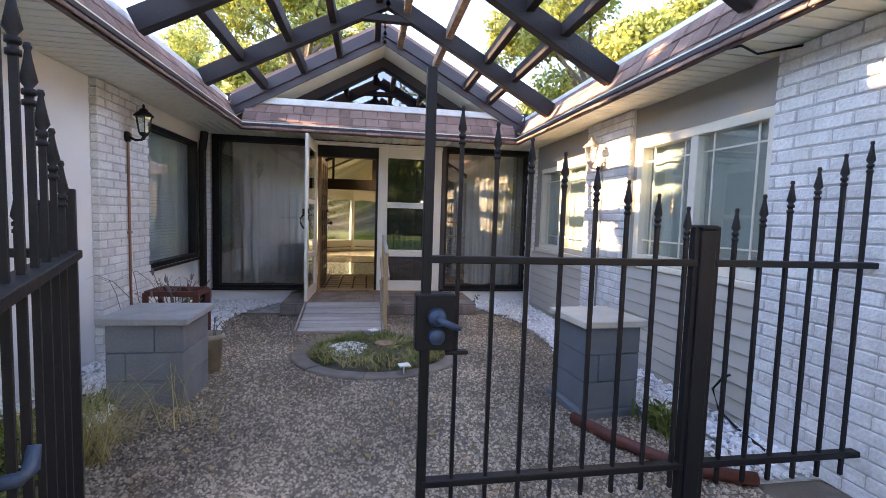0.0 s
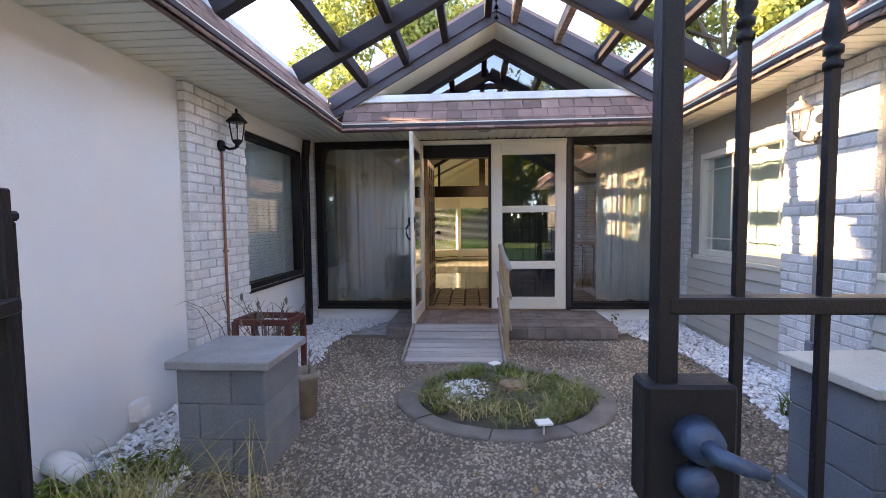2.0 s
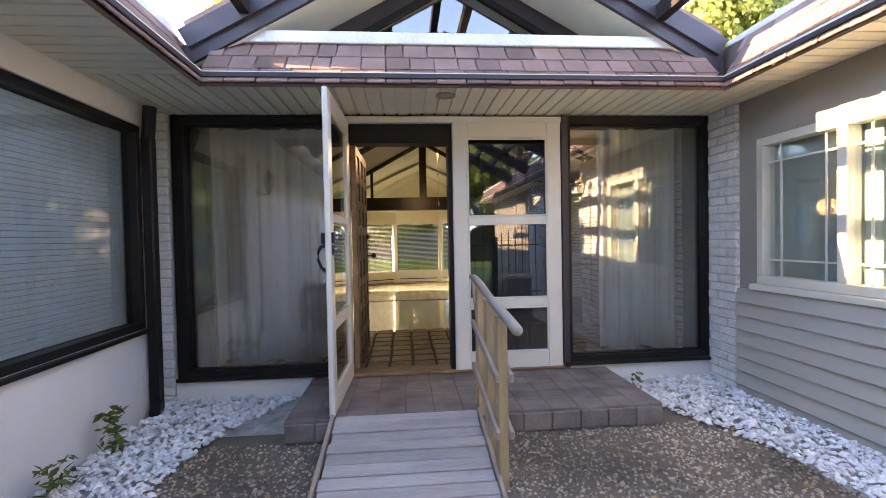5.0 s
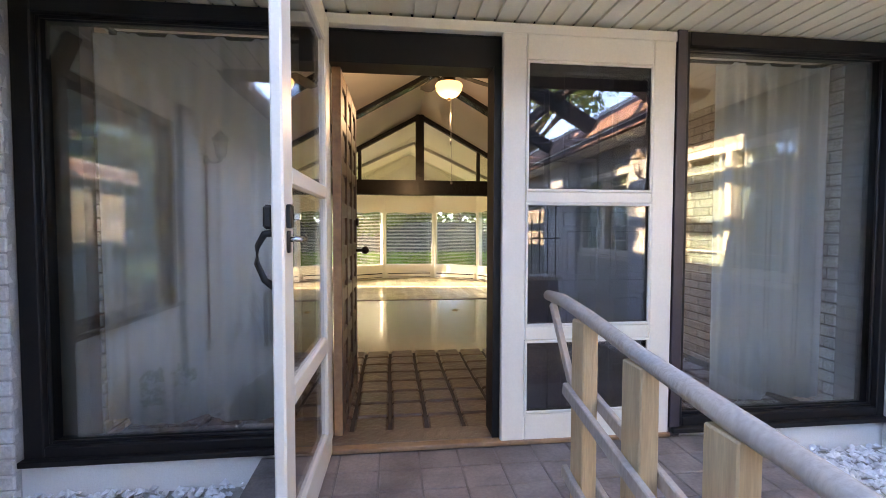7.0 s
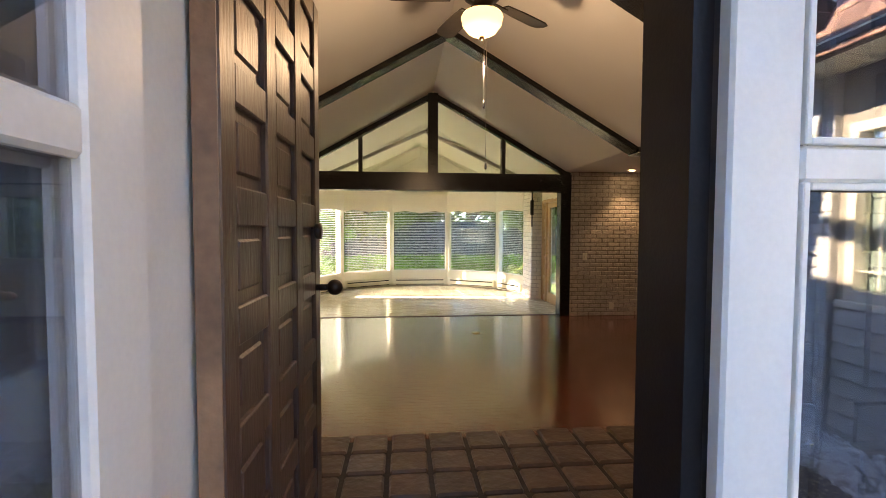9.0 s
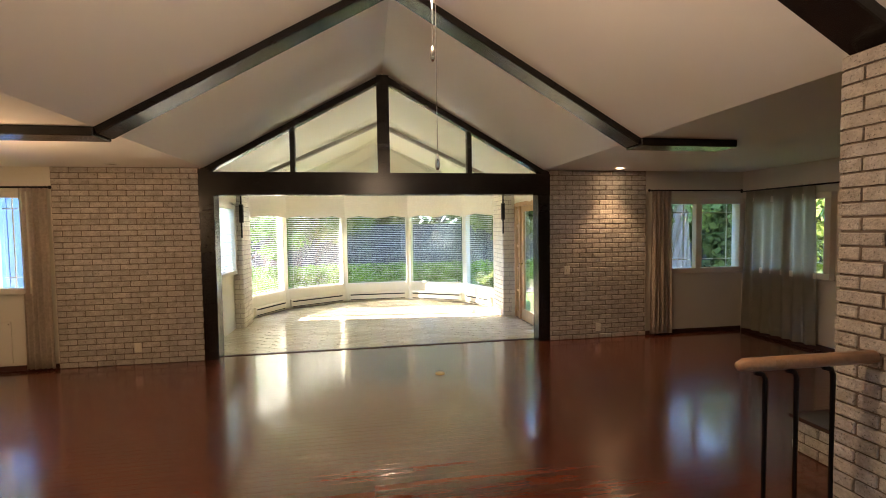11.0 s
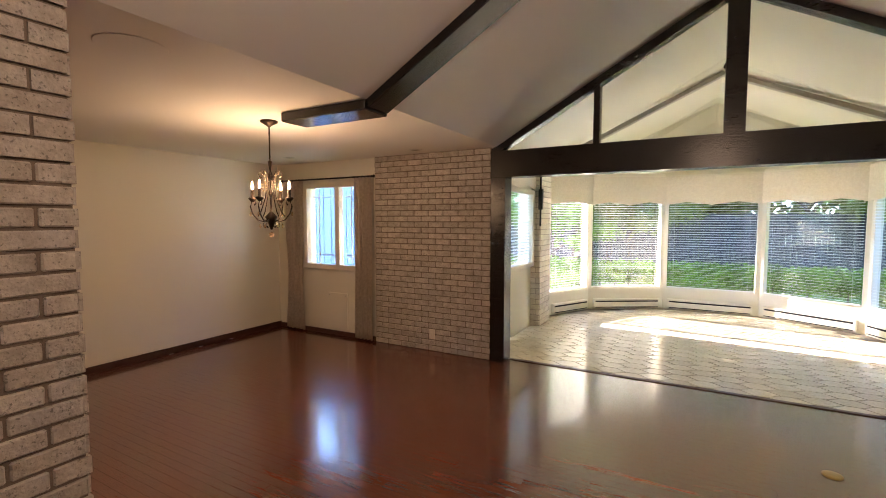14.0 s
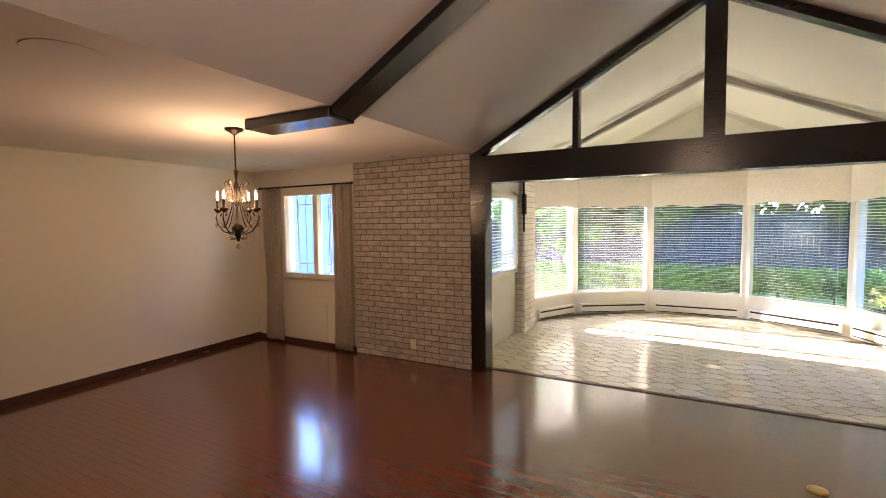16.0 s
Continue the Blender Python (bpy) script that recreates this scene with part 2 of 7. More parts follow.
M_DRAPE2 = mat("plain cream drape", (0.46, 0.42, 0.33), 0.85, scale=5, fine=200, bump=0.1, amount=0.25)
M_OAK = mat("honey oak", (0.55, 0.34, 0.16), 0.35, second=(0.40, 0.23, 0.10), scale=6, fine=50, bump=0.1, amount=0.6, stretch=(3, 3, 0.4))
M_RAILW = mat("red oak handrail", (0.42, 0.24, 0.13), 0.3, second=(0.30, 0.16, 0.09), scale=8, fine=60, bump=0.1, amount=0.6)
M_BRONZE = mat("dark bronze", (0.05, 0.035, 0.025), 0.4, metal=0.8, scale=10, fine=90, bump=0.1)
M_CHROME = mat("brushed steel", (0.55, 0.55, 0.55), 0.25, metal=1.0, scale=10, fine=120, bump=0.03)
M_BRASS = mat("aged brass", (0.45, 0.30, 0.12), 0.35, metal=1.0, scale=10, fine=120, bump=0.05)
M_RUST = mat("rusty pipe", (0.33, 0.14, 0.08), 0.7, second=(0.22, 0.1, 0.06), scale=12, fine=90, bump=0.2)
M_BARK = mat("bark", (0.16, 0.115, 0.085), 0.9, second=(0.08, 0.06, 0.045), scale=9, fine=40, bump=0.9, amount=0.8, stretch=(2, 2, 0.4))
M_LEAF = mat("green leaf", (0.10, 0.16, 0.035), 0.55, second=(0.20, 0.22, 0.035), scale=1.5, fine=30, bump=0.0, amount=0.8, island=0.35)
M_LEAFY = mat("yellowing leaf", (0.36, 0.36, 0.09), 0.55, second=(0.12, 0.16, 0.04), scale=1.2, fine=30, bump=0.0, amount=0.8, island=0.35)
M_HEDGE = mat("hedge leaf", (0.20, 0.38, 0.035), 0.5, second=(0.06, 0.13, 0.02), scale=2.5, fine=30, bump=0.0, amount=0.8, island=0.3)
M_GRASS = mat("lawn", (0.15, 0.24, 0.05), 0.9, second=(0.10, 0.16, 0.035), scale=0.6, fine=60, bump=0.8, amount=0.8)
M_BLADE = mat("grass blade", (0.14, 0.19, 0.05), 0.7, second=(0.26, 0.22, 0.10), scale=3, fine=30, bump=0.0, amount=0.9, island=0.35)
M_STRAW = mat("dry straw grass", (0.46, 0.37, 0.16), 0.8, second=(0.22, 0.21, 0.08), scale=4, fine=30, bump=0.0, amount=0.8, island=0.3)
M_FENCE = mat("weathered fence board", (0.075, 0.08, 0.095), 0.85, second=(0.045, 0.045, 0.055), scale=3, fine=40, bump=0.3, amount=0.6, per=0.15, stretch=(3, 3, 0.4))
M_EDGE = mat("brown concrete edging", (0.235, 0.195, 0.165), 0.9, second=(0.14, 0.115, 0.10), scale=6, fine=90, bump=0.5, amount=0.7, per=0.12)
for lm in (M_LEAF, M_LEAFY, M_HEDGE):
    ln = lm.node_tree
    tl = ln.nodes.new("ShaderNodeBsdfTranslucent")
    mx = ln.nodes.new("ShaderNodeMixShader")
    mx.inputs[0].default_value = 0.45
    pb = ln.nodes["Principled BSDF"]
    ln.links.new(pb.inputs["Base Color"].links[0].from_socket, tl.inputs["Color"])
    ln.links.new(pb.outputs[0], mx.inputs[1])
    ln.links.new(tl.outputs[0], mx.inputs[2])
    ln.links.new(mx.outputs[0], ln.nodes["Material Output"].inputs[0])
M_SHADEGL = emitter("lit frosted shade", (1.0, 0.56, 0.22), 0.11)
M_BULB = emitter("lit candle bulb", (1.0, 0.70, 0.38), 5.0)
M_DOWN = emitter("lit downlight", (1.0, 0.74, 0.42), 1.5)
M_CRYSTAL = glass_mat("crystal", (0.85, 0.70, 0.50), 1.6, 0.12)
M_GLASS = glass_mat("window glass", (0.93, 0.95, 0.94), 1.5, 0.03)
M_GLASSD = glass_mat("tinted window glass", (0.84, 0.88, 0.88), 1.6, 0.06)
M_GLASSS = glass_mat("storm door glass", (0.72, 0.72, 0.74), 1.55, 0.05)
M_GLASSG = glass_mat("dark gable glass", (0.35, 0.38, 0.42), 1.6, 0.14)
M_LGLASS = glass_mat("lantern glass", (0.9, 0.9, 0.88), 1.5, 0.08)
M_BLADEF = mat("dark walnut fan blade", (0.022, 0.016, 0.013), 0.45, scale=5, fine=50, bump=0.1, stretch=(2, 2, 1))
M_DOORB = mat("charcoal painted door", (0.038, 0.034, 0.036), 0.45, second=(0.028, 0.025, 0.027), scale=4, fine=60, bump=0.08, amount=0.5)
# near-black colour that stands in for the shade of unlit rooms
M_ROOMSHADE = mat("unlit room shade", (0.05, 0.045, 0.04), 0.9, bump=0.0)

# ---------------------------------------------------------------- building helpers


def box(bm, x0, x1, y0, y1, z0, z1, bevel=0.0, rot=0.0):
    """A box; bevel rounds its edges; rot turns it about its own upright axis."""
    cx, cy, cz = (x0 + x1) / 2, (y0 + y1) / 2, (z0 + z1) / 2
    r = bmesh.ops.create_cube(bm, size=1.0, matrix=Matrix.Translation((cx, cy, cz)) @ Matrix.Rotation(radians(rot), 4, 'Z') @ Matrix.Diagonal((abs(x1 - x0), abs(y1 - y0), abs(z1 - z0), 1)))
    if bevel:
        es = list({e for v in r["verts"] for e in v.link_edges})
        bmesh.ops.bevel(bm, geom=es, offset=bevel, segments=1, affect='EDGES', profile=0.5)
    return r["verts"]


def bar(bm, a, b, w, h, bevel=0.0, up=(0, 0, 1)):
    """A beam of section w x h from a to b."""
    a, b = Vector(a), Vector(b)
    d = b - a
    q = d.to_track_quat('X', 'Z').to_matrix().to_4x4()
    r = bmesh.ops.create_cube(bm, size=1.0, matrix=Matrix.Translation((a + b) / 2) @ q @ Matrix.Diagonal((d.length, w, h, 1)))
    if bevel:
        es = list({e for v in r["verts"] for e in v.link_edges})
        bmesh.ops.bevel(bm, geom=es, offset=bevel, segments=1, affect='EDGES', profile=0.5)
    return r["verts"]


def rod(bm, a, b, r0, r1=None, n=10):
    """A round rod from a to b, tapering from r0 to r1."""
    a, b = Vector(a), Vector(b)
    d = b - a
    q = d.to_track_quat('Z', 'Y').to_matrix().to_4x4()
    return bmesh.ops.create_cone(bm, cap_ends=True, segments=n, radius1=r0, radius2=r0 if r1 is None else r1, depth=d.length, matrix=Matrix.Translation((a + b) / 2) @ q)["verts"]


def lathe(bm, cx, cy, profile, n=20, cap=True):
    """A turned solid about an upright axis: profile of (radius, z)."""
    rings = []
    for r, z in profile:
        rings.append([bm.verts.new((cx + r * math.cos(2 * math.pi * i / n), cy + r * math.sin(2 * math.pi * i / n), z)) for i in range(n)])
    for a, b in zip(rings, rings[1:]):
        for i in range(n):
            bm.faces.new((a[i], a[(i + 1) % n], b[(i + 1) % n], b[i]))
    if cap:
        bm.faces.new(list(reversed(rings[0])))
        bm.faces.new(rings[-1])


def tube(bm, pts, r, n=8):
    """A bent round tube along points."""
    pts = [Vector(p) for p in pts]
    rings = []
    for i, p in enumerate(pts):
        d = (pts[min(i + 1, len(pts) - 1)] - pts[max(i - 1, 0)]).normalized()
        q = d.to_track_quat('Z', 'Y')
        rr = r[i] if isinstance(r, (list, tuple)) else r
        rings.append([bm.verts.new(p + q @ Vector((rr * math.cos(2 * math.pi * k / n), rr * math.sin(2 * math.pi * k / n), 0))) for k in range(n)])
    for a, b in zip(rings, rings[1:]):
        for k in range(n):
            bm.faces.new((a[k], a[(k + 1) % n], b[(k + 1) % n], b[k]))
    bm.faces.new(list(reversed(rings[0])))
    bm.faces.new(rings[-1])


def prism(bm, outline, y0, y1):
    """A plate with an outline in x, z between two depths y."""
    a = [bm.verts.new((x, y0, z)) for x, z in outline]
    b = [bm.verts.new((x, y1, z)) for x, z in outline]
    n = len(outline)
    bm.faces.new(a)
    bm.faces.new(list(reversed(b)))
    for i in range(n):
        bm.faces.new((a[i], b[i], b[(i + 1) % n], a[(i + 1) % n]))


def mesh_of(name, bm, material, smooth=False):
    bmesh.ops.recalc_face_normals(bm, faces=bm.faces)
    me = bpy.data.meshes.new(name)
    bm.to_mesh(me)
    bm.free()
    me.materials.append(material)
    if smooth:
        for f in me.polygons:
            f.use_smooth = True
    return me


def part(name, bm, material, parent, label="", smooth=False):
    ob = new(name, mesh_of(name, bm, material, smooth))
    ob.parent = parent
    ob.matrix_parent_inverse = parent.matrix_world.inverted() if parent.type == 'EMPTY' and not parent.parent else Matrix()
    if label:
        tagged(ob, label)
    return ob


def piece(name, me, parent, m):
    """One of many alike pieces that share a mesh."""
    ob = new(name, me)
    ob.parent = parent
    ob.matrix_basis = m
    return ob


def thing(name, label, category, group="", kind=""):
    ob = new(name)
    ob.empty_display_size = 0.1
    return tagged(ob, label, category, group, kind)


def struct(name, bm, material, label="", smooth=False):
    return tagged(new(name, mesh_of(name, bm, material, smooth)), label, "", "", "structure")


def solid(name, bm, material, label, category, group="", smooth=False, kind=""):
    return tagged(new(name, mesh_of(name, bm, material, smooth)), label, category, group, kind)


def boxes(*rows):
    bm = bmesh.new()
    for r in rows:
        box(bm, *r)
    return bm


def wall_x(x0, x1, y0, y1, z0, z1, holes):
    """A wall that runs along y, between faces x0 and x1, with holes (ya, yb, za, zb) right through it."""
    bm = bmesh.new()
    at = y0
    for ya, yb, za, zb in sorted(holes):
        if ya > at:
            box(bm, x0, x1, at, ya, z0, z1)
        if za > z0:
            box(bm, x0, x1, ya, yb, z0, za)
        if zb < z1:
            box(bm, x0, x1, ya, yb, zb, z1)
        at = yb
    if at < y1:
        box(bm, x0, x1, at, y1, z0, z1)
    return bm


def wall_y(y0, y1, x0, x1, z0, z1, holes):
    bm = wall_x(y0, y1, x0, x1, z0, z1, holes)
    for v in bm.verts:
        v.co = Vector((v.co.y, v.co.x, v.co.z))
    bmesh.ops.reverse_faces(bm, faces=bm.faces)
    return bm

# ---------------------------------------------------------------- the large structure
G = 0.10            # courtyard ground
F = -0.065          # sunken living room floor
P = 0.25            # porch and entry hall floor
CEIL = 2.36
CX = 0.17           # axis of the gable and the vault
WALL_Y = 13.15      # brick end wall of the living room
XL, XR = -2.13, 2.34
FY = 6.44           # entry facade

# ground, one sheet to the horizon: the front garden level and the lower back garden
bm = bmesh.new()
R = 900
v = [bm.verts.new(c) for c in ((-R, -R, G - 0.012), (R, -R, G - 0.012), (R, FY + 0.1, G - 0.012), (-R, FY + 0.1, G - 0.012),
                               (R, FY + 0.1, -0.25), (-R, FY + 0.1, -0.25), (R, R, -0.25), (-R, R, -0.25))]
for q in ((0, 1, 2, 3), (3, 2, 4, 5), (5, 4, 6, 7)):
    bm.faces.new([v[i] for i in q])
ground = struct("ground", bm, M_GRASS, "mown green lawn around the house")

# courtyard gravel
struct("gravel_court", boxes((-2.13, 2.34, -2.5, 6.42, G - 0.2, G)), M_GRAVEL, "grey-brown pea gravel courtyard floor")

# left wing
LW = thing("wall_west", "white stucco wing wall with painted brick column", "wall", kind="structure")
part("stucco", wall_x(-2.35, XL - 0.02, -3.0, 6.6, -0.2, CEIL, [(4.80, 6.20, 0.74, 2.20)]), M_STUCCO, LW)
part("fascia_board", boxes((XL - 0.02, XL + 0.0, 4.775, 6.2, 2.20, CEIL)), M_STUCCO, LW)
# right wing
RW = thing("wall_east", "taupe clad wing wall with white painted brick columns", "wall", kind="structure")
part("wall_core", wall_x(XR + 0.02, 2.56, -3.0, 6.6, -0.2, CEIL, [(4.56, 5.93, 0.97, 2.04), (2.28, 3.68, 1.02, 2.08)]), M_TAUPE, RW)
EAVE_L, EAVE_R, EAVE_F = -1.45, 1.86, 5.58


def soffit(name, label, x0, x1, y0, y1, z, along, pitch=0.1):
    """Ribbed vinyl panels hung at z under a backing board; along: the way each rib runs."""
    t = thing(name, label, "soffit", kind="structure")
    part("backing", boxes((x0, x1, y0, y1, z + 0.014, z + 0.03)), M_SOFFIT, t)
    n = int((x1 - x0 if along == 'y' else y1 - y0) / pitch)
    if along == 'y':
        w = (x1 - x0) / n
        me = mesh_of("panel", boxes((-w / 2 + 0.007, w / 2 - 0.007, 0, y1 - y0, 0, 0.014)), M_SOFFIT)
    else:
        w = (y1 - y0) / n
        me = mesh_of("panel", boxes((0, x1 - x0, -w / 2 + 0.007, w / 2 - 0.007, 0, 0.014)), M_SOFFIT)
    for i in range(n):
        piece("panel", me, t, pose(x0 + w * (i + 0.5), y0, z) if along == 'y' else pose(x0, y0 + w * (i + 0.5), z))


soffit("soffit_west", "cream ribbed vinyl soffit of the wing", XL - 0.2, EAVE_L, -3.0, 5.6, 2.36, 'x')
soffit("soffit_east", "cream ribbed vinyl soffit of the wing", EAVE_R, XR + 0.2, -3.0, 5.6, 2.36, 'x')
soffit("soffit_front", "cream ribbed vinyl soffit above the entry", XL - 0.1, XR + 0.1, 5.605, FY + 0.05, 2.36, 'y')
# roofs behind the shingled skirts
struct("roof_west", boxes((-9.0, EAVE_L - 0.22, -3.0, 6.6, 2.40, 2.66)), M_ROOF, "flat felt roof of the wing")
struct("roof_east", boxes((EAVE_R + 0.18, 9.4, -3.0, 6.6, 2.40, 2.66)), M_ROOF, "flat felt roof of the wing")
struct("roof_front", boxes((EAVE_L - 0.22, EAVE_R + 0.18, EAVE_F + 0.26, 6.6, 2.40, 2.64)), M_ROOF, "flat felt roof above the entry")

# entry facade: two fixed side windows and a double door
FW = thing("wall_entry", "entry wall with dark framed glass and white base", "wall", kind="structure")
part("base", boxes((XL - 0.1, -1.0, FY + 0.0, FY + 0.16, -0.2, 0.285), (1.1, XR + 0.1, FY, FY + 0.16, -0.2, 0.285), (-1.0, 1.1, FY + 0.02, FY + 0.16, -0.2, 0.24)), M_STUCCO, FW)
part("head", boxes((XL - 0.1, XR + 0.1, FY + 0.03, FY + 0.16, 2.29, 2.9)), M_BLACKW, FW)

# living room
struct("floor_living", boxes((-5.75, 5.75, 8.2, WALL_Y + 0.12, F - 0.15, F - 0.012), (-5.75, -2.06, 6.6, 8.2, F - 0.15, F - 0.012), (2.41, 5.75, 6.6, 8.2, F - 0.15, F - 0.012)), M_WBASE, "dark subfloor of the living room")
struct("floor_foyer", boxes((-1.9, 2.2, FY + 0.14, 8.2, -0.2, P - 0.008)), M_FGROUT, "dark grout bed of the entry hall")
struct("floor_sunroom", boxes((-2.45, 2.75, WALL_Y + 0.12, 17.7, F - 0.15, F - 0.006)), M_HGROUT, "grouted bed of the sunroom floor")
struct("wall_left", boxes((-5.75, -5.60, 6.6, WALL_Y + 0.2, F - 0.1, 2.5)), M_PLASTER, "plain cream painted wall")
struct("wall_right", wall_x(5.62, 5.80, 6.6, WALL_Y + 0.2, F - 0.1, 2.5, [(11.74, 12.9, 0.85, 1.95)]), M_PLASTER, "plain cream painted wall")
struct("wall_back_left", wall_y(WALL_Y, WALL_Y + 0.16, -5.6, -2.12, F - 0.1, 2.5, [(-5.0, -3.95, 0.86, 2.06)]), M_PLASTER, "cream painted end wall")
struct("wall_back_right", wall_y(WALL_Y, WALL_Y + 0.16, 2.48, 5.62, F - 0.1, 2.5, [(4.25, 5.58, 0.84, 1.95)]), M_PLASTER, "cream painted end wall")
struct("wall_front_left", boxes((-5.75, -2.36, 6.6, 6.75, F - 0.1, 2.5)), M_PLASTER, "cream painted wall")
struct("wall_front_right", boxes((2.58, 5.8, 6.6, 6.75, F - 0.1, 2.5)), M_PLASTER, "cream painted wall")
VL, VR, VZ = -2.06, 2.40, 3.63
bm = bmesh.new()
box(bm, -5.75, VL, 6.6, WALL_Y + 0.16, CEIL, CEIL + 0.1)
box(bm, VR, 5.8, 6.6, WALL_Y + 0.16, CEIL, CEIL + 0.1)
for y0, y1 in ((6.6, WALL_Y + 0.02),):
    prism(bm, [(VL, CEIL), (CX, VZ), (VR, CEIL), (VR, CEIL + 0.1), (CX, VZ + 0.1), (VL, CEIL + 0.1)], y0, y1)
ceiling = struct("ceiling", bm, M_CEIL, "vaulted off-white ceiling with flat sides")
# end gable above the header, and the gable over the entry
# sunroom shell
SB = [(-2.30, 15.85), (-1.80, 16.80), (-0.60, 17.52), (0.88, 17.52), (2.08, 16.80), (2.52, 15.85)]
struct("wall_sun_left", wall_x(-2.45, -2.27, WALL_Y + 0.16, 15.15, F - 0.1, 2.5, [(13.55, 14.93, 0.86, 1.98)]), M_SUNW, "cream sunroom wall")
struct("wall_sun_right", wall_x(2.62, 2.80, WALL_Y + 0.16, 15.0, F - 0.1, 2.5, [(13.90, 14.97, F, 2.0)]), M_SUNW, "cream sunroom wall")
bm = bmesh.new()
prism(bm, [(-2.7, 2.33), (CX, 3.55), (2.95, 2.33), (2.95, 2.45), (CX, 3.67), (-2.7, 2.45)], WALL_Y + 0.02, 18.2)
struct("ceiling_sunroom", bm, M_SUNW, "cream vaulted sunroom ceiling")
bm = bmesh.new()
prism(bm, [(-2.7, 2.31), (2.95, 2.31), (2.95, 2.36), (CX, 3.62), (-2.7, 2.36)], 17.6, 17.7)
struct("wall_sun_gable", bm, M_SUNW, "cream gable of the sunroom")
bm = bmesh.new()
for (xa, ya), (xb, yb) in zip([(-2.30, 15.15)] + SB, SB + [(2.60, 15.0)]):
    bar(bm, (xa, ya, 0.10), (xb, yb, 0.10), 0.12, 0.42)
    bar(bm, (xa, ya, 2.17), (xb, yb, 2.17), 0.12, 0.40)
struct("wall_bay", bm, M_SUNW, "cream low wall and lintel of the bay")
# roof of the house over the living room; unseen back overhang added for shade
struct("roof_back_left", boxes((-6.2, -2.75, 6.62, 14.15, 2.52, 2.66)), M_ROOF, "flat felt roof with an unseen back overhang added for shade")
struct("roof_back_right", boxes((3.0, 6.25, 6.62, 14.15, 2.52, 2.66)), M_ROOF, "flat felt roof with an unseen back overhang added for shade")
for nm, y0, y1, xl, xr, ze, zr in (("roof_vault", 6.64, WALL_Y - 0.02, VL - 0.6, VR + 0.5, CEIL + 0.02, VZ + 0.16), ("roof_sunroom", WALL_Y + 0.0, 18.4, -2.85, 3.1, 2.46, 3.72)):
    bm = bmesh.new()
    prism(bm, [(xl, ze + 0.14), (CX, zr), (xr, ze + 0.14), (xr, ze + 0.2), (CX, zr + 0.07), (xl, ze + 0.2)], y0, y1)
    struct(nm, bm, M_ROOF, "brown felt gable roof over the vaulted room")
# header and posts
HP = thing("header_frame", "black painted timber header frame with glazed gable", "frame", kind="structure")
part("post", boxes((-2.12, -1.95, WALL_Y - 0.04, WALL_Y + 0.16, F, 2.02, )), M_BEAM, HP)
part("post", boxes((2.31, 2.48, WALL_Y - 0.04, WALL_Y + 0.16, F, 2.02)), M_BEAM, HP)
part("header", boxes((-2.12, 2.48, WALL_Y - 0.05, WALL_Y + 0.16, 2.02, 2.31)), M_BEAM, HP)
part("king_post", boxes((CX - 0.08, CX + 0.08, WALL_Y - 0.04, WALL_Y + 0.12, 2.31, 3.58)), M_BEAM, HP)
for x in (-0.995, 1.335):
    part("mullion", boxes((x - 0.03, x + 0.03, WALL_Y - 0.02, WALL_Y + 0.1, 2.31, 2.93)), M_BEAM, HP)
for s, xe in ((-1, VL - 0.05), (1, VR + 0.06)):
    bm = bmesh.new()
    bar(bm, (xe, WALL_Y + 0.03, 2.30), (CX, WALL_Y + 0.03, 3.56), 0.12, 0.075)
    part("rake_beam", bm, M_BEAM, HP)
for xs in ([(-1.95, 2.33), (-1.03, 2.33), (-1.03, 2.86)], [(-0.965, 2.33), (CX - 0.08, 2.33), (CX - 0.08, 3.47), (-0.965, 2.9)], [(CX + 0.08, 2.33), (1.305, 2.33), (1.305, 2.9), (CX + 0.08, 3.47)], [(1.365, 2.33), (2.3, 2.33), (1.365, 2.86)]):
    bm = bmesh.new()
    prism(bm, xs, WALL_Y + 0.05, WALL_Y + 0.056)
    part("pane", bm, M_GLASS, HP)
# the truss in the middle of the room
BY = 10.95
TR = thing("ceiling_beam", "black gloss painted box beam under the vaulted ceiling", "beam")
for s, xk, xe in ((-1, VL, -2.86), (1, VR, 3.38)):
    bm = bmesh.new()
    bar(bm, (xk, BY, CEIL - 0.025), (CX, BY, VZ - 0.03), 0.22, 0.07, 0.006)
    part("rafter", bm, M_BEAM, TR)
    bm = bmesh.new()
    box(bm, min(xk, xe), max(xk, xe), BY - 0.13, BY + 0.13, CEIL - 0.07, CEIL - 0.002, 0.006)
    part("tail", bm, M_BEAM, TR)
# brick side walls of the entry hall
for nm, x0, x1, y1 in (("wall_hall_left", -2.05, -1.87, 9.09), ("wall_hall_right", 2.205, 2.4, 8.9)):
    struct(nm, boxes((x0, x1, FY + 0.16, y1, F - 0.1, CEIL - 0.002)), M_MORTARIN, "whitewashed brick side wall of the entry hall")
struct("brick_panel_left", boxes((-3.75, -2.121, WALL_Y - 0.03, WALL_Y - 0.001, F, CEIL - 0.003)), M_MORTARIN, "whitewashed brick panel")
struct("brick_panel_right", boxes((2.481, 3.97, WALL_Y - 0.03, WALL_Y - 0.001, F, CEIL - 0.003)), M_MORTARIN, "whitewashed brick panel")

# ---------------------------------------------------------------- courtyard: windows of the wings


